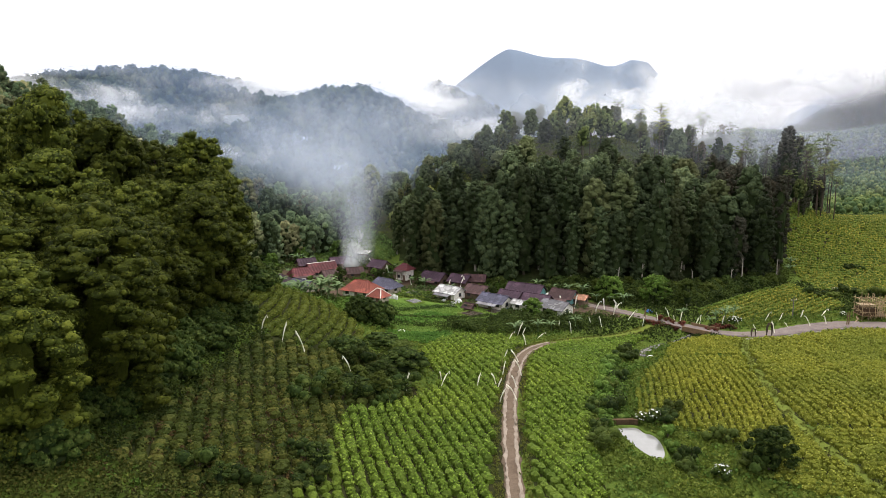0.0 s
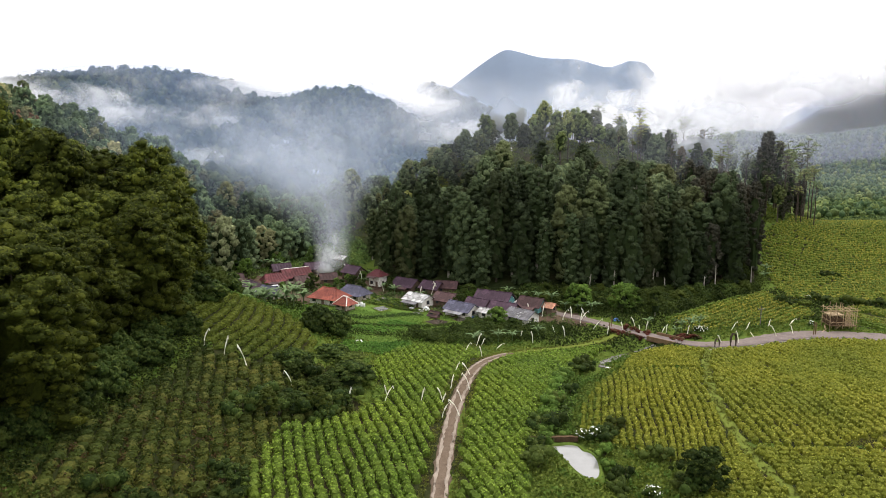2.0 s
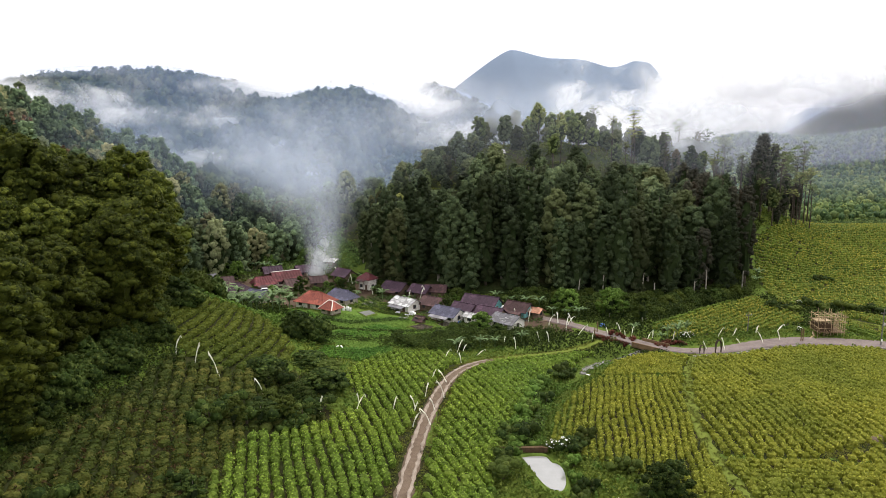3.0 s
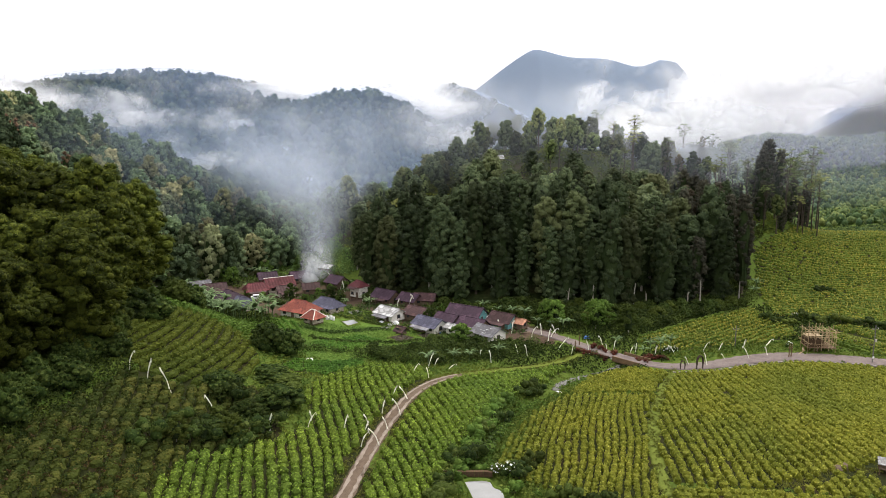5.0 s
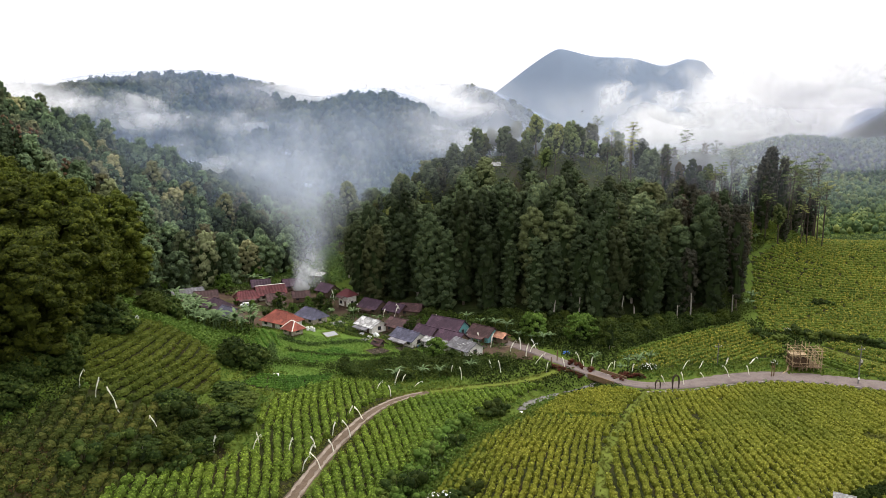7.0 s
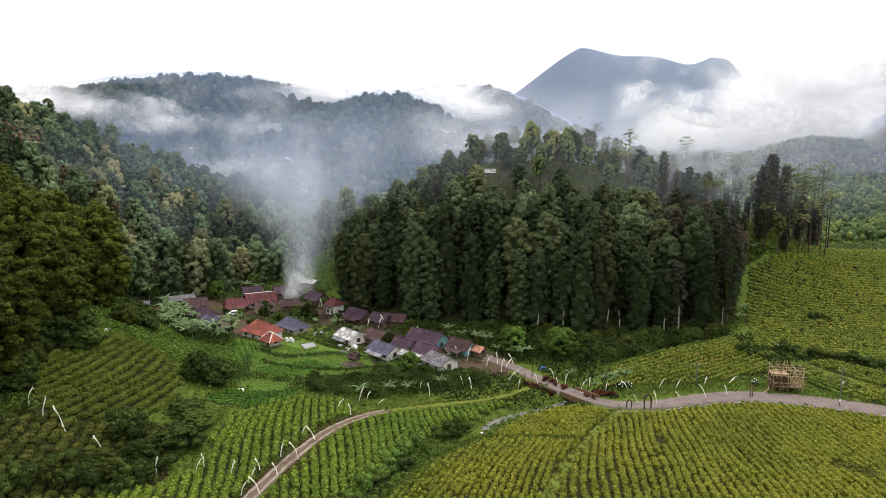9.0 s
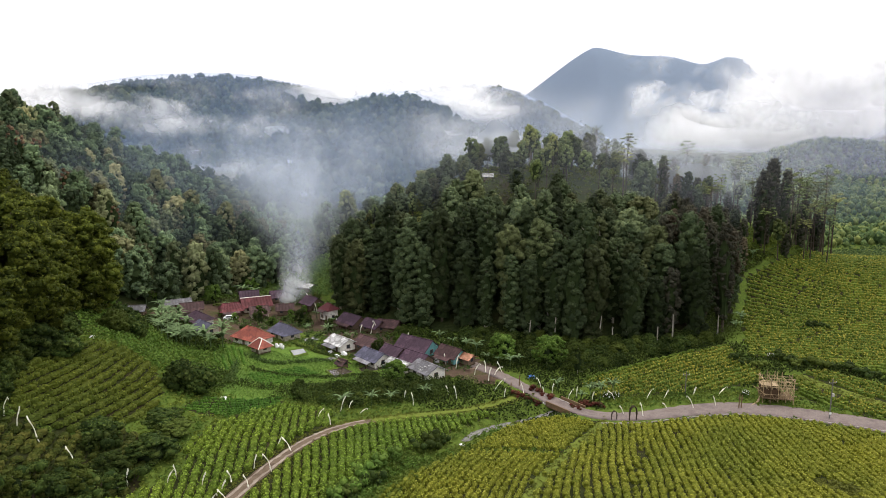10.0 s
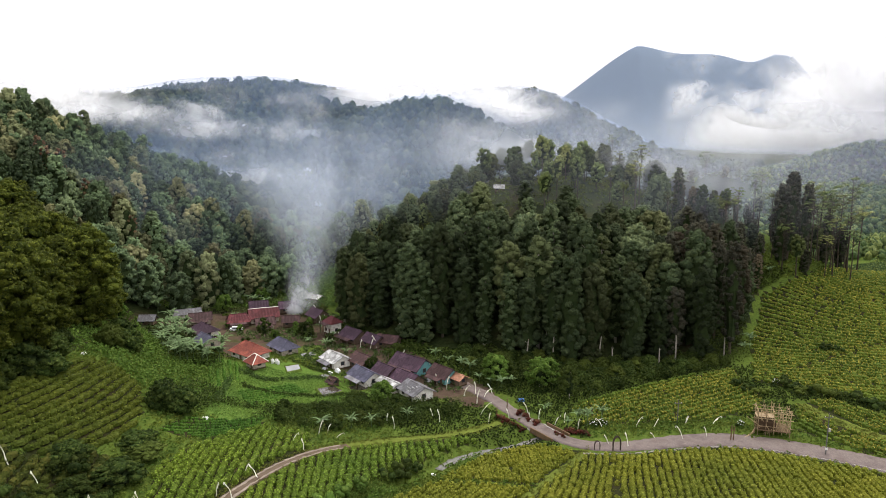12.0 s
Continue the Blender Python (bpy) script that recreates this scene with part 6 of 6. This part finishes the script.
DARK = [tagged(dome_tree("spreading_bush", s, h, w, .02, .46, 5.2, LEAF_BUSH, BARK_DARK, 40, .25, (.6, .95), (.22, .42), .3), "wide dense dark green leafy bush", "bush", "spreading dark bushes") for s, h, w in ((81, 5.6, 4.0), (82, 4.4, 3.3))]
YOUNG = [tagged(broad_tree(s, h, w, .30, LEAF_FERN, "young_tree", 4.4, BARK, .15, 34), "bright green young tree with a rounded crown", "tree", "young trees") for s, h, w in ((83, 6.4, 2.5), (84, 5.2, 2.7))]
SMALL = [tagged(broad_tree(s, h, w, .24, LEAF_BUSH, "small_tree", 3.2, BARK, .15, 34), "small leafy green tree with a rounded crown", "tree", "small trees") for s, h, w in ((53, 5.0, 2.2), (54, 6.5, 2.4))]
FERN = [tagged(round_bush(s, 1.3, LEAF_FERN, "fern_clump", .26), "bright green fern clump by the stream", "fern", "ferns") for s in (55, 56)]
HEDGE = [tagged(round_bush(s, .8, LEAF_RED, "red_shrub", .22), "dark red-leaved shrub along the road", "shrub", "red roadside shrubs") for s in (57, 58)]
BANANA = [tagged(banana_plant(s, h), "banana plant with long arching leaves", "banana plant", "banana plants") for s, h in ((59, 4.8), (60, 4.0))]
BLOSSOM = tagged(round_bush(65, 1.2, LEAF_BUSH, "blossom_shrub", .2), "leafy shrub covered with white blossom heads", "shrub", "blossoming shrubs")
br = np.random.default_rng(66)
u = ball_points(34, br, .15)
part("blossom", leaf_quads(np.array([0, 0, .75]) + u * np.array([1.25, 1.25, 1.0]), u, br.uniform(.16, .34, len(u)), br), WHITE_TARP, BLOSSOM, "white blossom heads")
rng = np.random.default_rng(13)


def spot(kinds, places, lo, hi, tall=1.0):
    for x, y in places:
        plant(kinds[int(rng.integers(0, len(kinds)))], x, y, rng.uniform(lo, hi), tall * rng.uniform(.85, 1.15), rng.uniform(0, 360))


spot(SMALL, [(-15.7, 93.5), (-12.6, 95.2), (-9.4, 97.6), (-6.2, 100.6), (-15.1, 107.4), (-9.6, 104.0), (-12.5, 101), (-14, 72.8), (-22.1, 64.5)], .5, .72, .8)
spot(BUSH, [(-14.2, 94.4), (-11, 96.6), (-7.6, 99.4), (-13.6, 98.2), (-10.6, 99.8), (-18.2, 91), (-7.8, 95.4), (-17, 97.5), (-5.4, 104), (-13.2, 110.1), (-17.3, 110.9), (-10.2, 124.1), (-14, 70), (-16, 75), (-20.4, 66.5), (-25, 66)], 1.0, 1.5)
spot(DARK, [(-15.8, 137.8), (-13.3, 139.5), (-17.1, 140.3), (-38.5, 128.6), (-35.7, 131.7), (-44.5, 161), (-49.1, 170.1), (-42.2, 164.2)], .8, 1.12)
spot(DARK, [(float(np.interp(y, EDGE_Y, EDGE_X)) + rng.normal(-2.0, 1.0), y) for y in np.arange(58, 150, 3.1)] + [(float(np.interp(y, EDGE_Y, EDGE_X)) - 5 + rng.normal(0, 1.2), y) for y in np.arange(60, 120, 4.0)], .5, .85)
spot(DARK, [(-10.5, 121.4), (-8.1, 119.7), (-11.8, 122.7), (-15.7, 111.4), (-6.8, 110.9), (-10, 105), (-12.5, 98)], .6, .95, .62)
UNDER = [(0.8, 153.8), (8.5, 157.2), (15.7, 165), (24, 165.3), (31, 168), (40, 163), (38, 158.7), (25.1, 149.9), (16.7, 142), (8.1, 144.5), (-0.5, 146.2)]
FRINGE = [(44, 182), (56, 186), (68, 182), (76, 186), (90, 198), (104, 208), (96.3, 210), (86, 205), (53, 201), (30, 206), (36, 192)]
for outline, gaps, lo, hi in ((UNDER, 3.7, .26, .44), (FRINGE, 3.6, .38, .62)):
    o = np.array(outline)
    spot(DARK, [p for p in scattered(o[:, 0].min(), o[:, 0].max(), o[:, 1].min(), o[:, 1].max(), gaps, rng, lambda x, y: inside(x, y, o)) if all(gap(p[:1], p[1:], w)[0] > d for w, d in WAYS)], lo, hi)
spot(DARK, [(85.2, 101.2), (86.9, 102.0), (88.6, 102.8), (90.4, 103.9), (92.3, 104.6)], .26, .38)
spot(SMALL, [(39.4, 78), (38.0, 78.8)], .9, 1.05)
spot(YOUNG, [(55.8, 181), (57.2, 182.2), (45, 183), (43.4, 184.2), (21.3, 164.3), (-82.1, 215.5), (-65.7, 250.5), (-52.9, 256.7), (-39, 256.8), (-60.5, 243.2)], 1.0, 1.3)
spot(BUSH, [(24.5, 97), (22.5, 96), (26.2, 106.5), (35.5, 129.3), (37.1, 132.1), (31, 82.1), (36.6, 85.4), (38.5, 77.5), (36.2, 78.6), (40, 80), (30.5, 91), (33, 95), (33.2, 126.3), (29.8, 79), (21, 88), (20.5, 84), (29.6, 111.6)], .8, 1.5)
spot(FERN, [(26.2, 107.5), (25, 104.5), (27.4, 110.1), (24.3, 100.4), (26.8, 100.6), (28.6, 116.4), (27.2, 113.1), (23.2, 94.8), (25.6, 95), (30.5, 120.5), (22, 90), (30, 88), (29.6, 85)], .8, 1.4)
spot(SMALL, [(46.8, 185.5), (63, 176), (-16.9, 215.2), (-19.9, 219.1), (13, 183), (-7.2, 207.6), (15.9, 195.9), (29, 188), (-32.3, 216)], .7, 1.1)
spot(BUSH, [(102.5, 191.3), (104.6, 189), (106.4, 187), (114.3, 194.1), (115.5, 192), (116.5, 189.4), (118.8, 190.8), (120.8, 188.8), (123.6, 189), (125.6, 188.2), (128, 186.9), (130.2, 184.3), (132.4, 183.6), (135.3, 181.6), (132.1, 223.7), (134.1, 223.8), (114.9, 197)], .8, 1.5)
spot(YOUNG, [(-27.1, 212.6), (-23.6, 220.9), (-17.8, 230.2), (-48.8, 224.6), (-23, 230.6), (-17.5, 215.4), (16.1, 195), (-42.5, 219.6), (-26.4, 226.6)], .42, .62)
spot(BANANA, [(-66.1, 221), (-52.6, 235.1), (-29.8, 233), (-15.1, 230.3), (-10, 216.8), (2.1, 194.7), (-31.8, 230.9), (-16.7, 224)], .6, .8)
spot(BUSH, [(19.9, 199.3), (-24.9, 228.9), (11.9, 202.1), (-3.5, 207.4), (-56.4, 237.1), (-32.4, 203.6), (-22.5, 241.7), (-27, 223.3), (-34.6, 190.8)], .6, 1.0)
spot(HEDGE, [(52.6 + .9 * i + rng.normal(0, .3), 164.6 - 1.0 * i + rng.normal(0, .4)) for i in range(11)] + [(48.6 + .9 * i, 160.8 - .75 * i) for i in range(7)] + [(63 + .8 * i, 157.4 - .2 * i) for i in range(6)], .8, 1.3)
spot(BANANA, [(-79.8, 231.8), (-77.3, 237.4), (-68.8, 222.7), (-65.4, 218.4), (-61.5, 214.2), (-57.2, 206.7), (-52.8, 200.3), (-49.4, 195.3), (-47, 191.5), (-44.5, 189), (-42, 186.5), (-39.6, 184), (-38, 181), (-35, 180), (-32, 179), (-30, 178.2), (-33, 191), (-31.4, 188.6), (-64.6, 249.4), (-61.5, 252.7), (-68.8, 247.1), (-57.2, 254.8), (-81.9, 234.9), (-53, 250.6), (-49.6, 253.2)], .95, 1.3)
spot(BANANA, [(-46.6, 197.6), (-54.9, 207.7), (-61.3, 219.2), (-41, 181), (-37, 177), (-34, 183), (-28, 181), (-45, 184), (-49, 188), (-53.2, 193.4), (-43, 185), (-47.5, 190), (-36, 178.6), (-40, 187), (-56.2, 199.6), (-61.2, 208)], .9, 1.2)
spot(BANANA, [(20.4, 145.6), (23.7, 148.6), (15.3, 142.6), (30, 153.8), (44, 180), (47, 178), (41, 182), (49, 181), (38, 186), (65, 162), (67, 161), (63, 160), (70, 164), (58, 165), (27, 195.7), (31, 193), (35, 191), (111.5, 220.7), (109.2, 216.8), (124, 256.7), (-5.4, 199.2), (-13.2, 205.4)], .6, .85)
spot([BLOSSOM], [(33.2, 77.9), (27.9, 93.2), (29.4, 92.4), (68.6, 161.2), (70.2, 161.8), (98.6, 167.4), (112.5, 196.0)], .7, 1.1)
for k in [BLOSSOM] + DARK + YOUNG + BUSH + SMALL + FERN + HEDGE + BANANA:
    away(k)

# bare pale trunks at the forest edge
for i, (x, y, h) in enumerate(((56, 203.5, 9), (51, 200.6, 6), (70, 203, 7), (90, 206.5, 7.5), (97.5, 209, 6), (79, 206, 8), (58, 200, 9), (63, 201, 5), (85.5, 203.5, 5), (103.2, 212.3, 6), (47, 203.4, 7), (73.6, 202, 4.5))):
    r = np.random.default_rng(200 + i)
    t = tagged(new("bare_trunk"), "bare pale tree trunk at the forest edge", "trunk", "bare trunks")
    lean = r.normal(0, .25, 2)
    part("trunk", limb([(0, 0, -.5), (lean[0] * .4, lean[1] * .4, h * .5), (lean[0], lean[1], h)], (.24, .19, .10), 7), BARK, t, smooth=True)
    for j in range(2):
        a, z = r.uniform(0, 6.28), h * r.uniform(.6, .95)
        part("branch", limb([(lean[0] * .8, lean[1] * .8, z), (math.cos(a) * .7, math.sin(a) * .7, z + .6)], (.06, .02), 5), BARK, t, smooth=True)
    t.matrix_world = pose(x, y, gz(x, y))


def shelter(x, y, turn):
    """An open field shelter: four posts, a low bench and a pale ribbed sheet roof."""
    t = tagged(new("field_shelter"), "small open field shelter with pale sheet roof", "shelter")
    for sx in (-1.1, 1.1):
        for sy in (-.8, .8):
            part("post", bar((sx, sy, -.3), (sx, sy, 1.7 + .12 * sy), .06), BAMBOO_DARK, t)
    part("roof", slope_sheet((-1.35, -.95, 1.55), (1.35, -.95, 1.55), (1.35, .95, 1.9), (-1.35, .95, 1.9), .05, .3), ROOF_WHITE, t)
    part("bench", box_vf(-1.1, 1.1, .1, .8, .42, .5), WOOD, t)
    part("back_wall", box_vf(-1.1, 1.1, .82, .88, .1, 1.2), WOOD, t)
    t.matrix_world = pose(x, y, gz(x, y), 0, 0, turn)


shelter(81.4, 97.8, -25)
draped("tarpaulin", 35.2, 71.9, 3.0, 2.0, .5, WHITE_TARP, "white sheet spread in the field beside the bushes", "tarpaulin", -20, 10)
draped("earth_scar", 75.4, 98.6, 4.2, 1.6, .5, TRACK, "small bare earth scar on the field's bank", "earth", 30, 9)


# ---- mist and smoke ----
def veil(name, x, y, z, w, h, bulge, material, seed, label, turn=0.0, lean=0.0, nu=24, nv=14):
    """A wavy, leaning sheet of vapour, smoke or tinted haze."""
    rng = np.random.default_rng(seed)
    ph = rng.uniform(0, 6.28, 6)
    v, f, uv = [], [], []
    for j in range(nv + 1):
        for i in range(nu + 1):
            a, b = i / nu, j / nv
            d = bulge * (math.sin(6.3 * a + ph[0]) + .6 * math.sin(13 * a + 5 * b + ph[1]) + .5 * math.sin(9 * b + ph[2]))
            v.append(((a - .5) * w + .3 * d, d + lean * (b - .5) * h, (b - .5) * h))
    for j in range(nv):
        for i in range(nu):
            k = j * (nu + 1) + i
            f.append((k, k + 1, k + nu + 2, k + nu + 1))
            uv += [(i / nu, j / nv), ((i + 1) / nu, j / nv), ((i + 1) / nu, (j + 1) / nv), (i / nu, (j + 1) / nv)]
    ob = part(name, (v, f), material, smooth=True)
    layer = ob.data.uv_layers.new(name="UVMap")
    for k, c in enumerate(uv):
        layer.data[k].uv = c
    ob.matrix_world = pose(x, y, z, 0, 0, turn)
    return tagged(ob, label, "mist", kind="stuff")


def hugging(name, x0, x1, y0, y1, lift, step, material, label):
    """Painted distance haze: a tinted see-through sheet that follows the land a little above it."""
    xs, ys = (np.arange(x0, x1 + 1, step), np.arange(y0, y1 + 1, step)) if step else (gx[(gx > x0) & (gx < x1)], gy[(gy > y0) & (gy < y1)])
    x0, x1, y0, y1 = xs[0], xs[-1], ys[0], ys[-1]
    X, Y = np.meshgrid(xs, ys)
    Z = land(X.ravel(), Y.ravel()) + lift
    nx, ny = len(xs), len(ys)
    k = np.arange(nx * ny).reshape(ny, nx)
    f = np.stack([k[:-1, :-1], k[:-1, 1:], k[1:, 1:], k[1:, :-1]], -1).reshape(-1, 4)
    ob = part(name, (np.stack([X.ravel(), Y.ravel(), Z], 1), f), material, smooth=True)
    uv = np.stack([(X.ravel() - x0) / (x1 - x0), (Y.ravel() - y0) / (y1 - y0)], 1)[f.ravel()]
    ob.data.uv_layers.new(name="UVMap").data.foreach_set("uv", uv.ravel())
    return tagged(ob, label, "haze", kind="stuff")


# The HAZE sheets are tinted to paint the haze of distance over far land.
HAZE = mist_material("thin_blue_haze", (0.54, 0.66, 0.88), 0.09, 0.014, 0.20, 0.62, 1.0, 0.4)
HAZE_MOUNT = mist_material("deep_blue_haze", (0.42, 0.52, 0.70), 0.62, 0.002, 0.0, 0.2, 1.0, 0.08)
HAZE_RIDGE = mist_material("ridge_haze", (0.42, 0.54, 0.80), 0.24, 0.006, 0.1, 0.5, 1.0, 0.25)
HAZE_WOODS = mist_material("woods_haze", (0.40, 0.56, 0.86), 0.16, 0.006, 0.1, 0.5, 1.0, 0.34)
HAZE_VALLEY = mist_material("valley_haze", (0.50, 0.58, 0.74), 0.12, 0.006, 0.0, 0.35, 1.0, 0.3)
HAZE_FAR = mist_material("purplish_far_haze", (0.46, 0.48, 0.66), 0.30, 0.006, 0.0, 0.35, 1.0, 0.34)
HILL_HAZE = mist_material("faint_hilltop_haze", (0.74, 0.80, 0.92), 0.07, 0.02, 0.15, 0.6, 1.0, 0.45)
HILL_MIST = mist_material("hilltop_mist", (0.84, 0.88, 0.96), 0.40, 0.022, 0.22, 0.65, 1.0, 0.42)
CLOUD = mist_material("white_hill_cloud", (0.98, 0.98, 0.98), 0.98, 0.010, 0.34, 0.54, 1.3, 0.36)
WISP = mist_material("drifting_wisp", (0.95, 0.96, 0.98), 0.62, 0.018, 0.46, 0.72, 1.5, 0.34)
SMOKE = mist_material("wood_smoke", (0.74, 0.81, 0.93), 0.34, 0.040, 0.28, 0.68, 0.8, 0.5)
SMOKE_DENSE = mist_material("dense_wood_smoke", (0.90, 0.93, 0.96), 0.60, 0.22, 0.26, 0.64, 0.8, 0.46)
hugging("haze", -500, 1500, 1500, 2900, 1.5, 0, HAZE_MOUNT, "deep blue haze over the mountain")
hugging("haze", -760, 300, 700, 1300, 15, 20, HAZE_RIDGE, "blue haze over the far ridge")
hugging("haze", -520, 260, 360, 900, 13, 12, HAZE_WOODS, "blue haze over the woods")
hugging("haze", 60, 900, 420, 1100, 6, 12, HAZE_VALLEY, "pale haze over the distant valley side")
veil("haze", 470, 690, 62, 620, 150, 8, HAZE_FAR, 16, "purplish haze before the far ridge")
veil("haze", 40, 258, 47, 190, 44, 3, HILL_HAZE, 17, "faint mist among the hilltop trees")
veil("haze", 105, 262, 42, 130, 44, 3, HILL_HAZE, 18, "faint mist among the hilltop trees")
veil("haze", 60, 300, 56, 170, 44, 4, HILL_MIST, 7, "thin white mist over the hilltop")
veil("haze", 112, 288, 46, 120, 34, 3, HILL_MIST, 11, "thin white mist over the hilltop")
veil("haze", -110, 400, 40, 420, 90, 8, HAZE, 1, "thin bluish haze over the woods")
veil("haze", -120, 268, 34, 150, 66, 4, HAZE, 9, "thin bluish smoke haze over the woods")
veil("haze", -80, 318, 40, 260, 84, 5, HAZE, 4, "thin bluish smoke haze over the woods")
BANKS = (
    (-60, 800, 84, 200, 50, CLOUD, 3), (-150, 850, 96, 260, 46, CLOUD, 2), (-250, 590, 72, 200, 50, WISP, 2), (-170, 620, 66, 120, 46, WISP, 1), (-330, 600, 84, 180, 44, WISP, 2), (-300, 470, 78, 150, 40, WISP, 2), (-380, 560, 90, 170, 50, CLOUD, 2),
    (500, 1300, 112, 330, 220, CLOUD, 4), (400, 1280, 66, 460, 110, CLOUD, 2), (240, 1300, 140, 110, 150, WISP, 3), (345, 1290, 130, 150, 110, WISP, 2),
    (485, 1010, 128, 330, 110, CLOUD, 2), (30, 460, 58, 140, 46, WISP, 2), (275, 640, 78, 190, 66, WISP, 2), (660, 1060, 150, 330, 110, CLOUD, 2),
    (-130, 440, 44, 150, 50, WISP, 1),
)
for i, (x, y, z, w, h, mat, n) in enumerate(BANKS):
    for k in range(n):
        veil("mist_bank", x + 14 * k - 8, y + 14 * k, z + 5 * k, w, h, 6, mat, 10 + 3 * i + k, "white low cloud hanging on the ridge")
PLUME = ((-31.5, 239.5, 2, 11, 10, SMOKE_DENSE), (-30.6, 241, 4.5, 13, 13, SMOKE_DENSE), (-30, 243, 8, 14, 16, SMOKE_DENSE), (-30.5, 247, 13, 15, 22, SMOKE), (-31, 252, 19, 22, 32, SMOKE), (-35, 262, 25, 40, 44, SMOKE), (-39, 278, 31, 58, 50, SMOKE), (-45, 296, 36, 78, 54, SMOKE), (-52, 316, 42, 100, 58, SMOKE), (-66, 338, 48, 130, 60, SMOKE))
for k, (x, y, z, w, h, mat) in enumerate(PLUME):
    veil("smoke_plume", x, y, z, w, h, 1.2, mat, 60 + k, "pale blue smoke rising from the village")
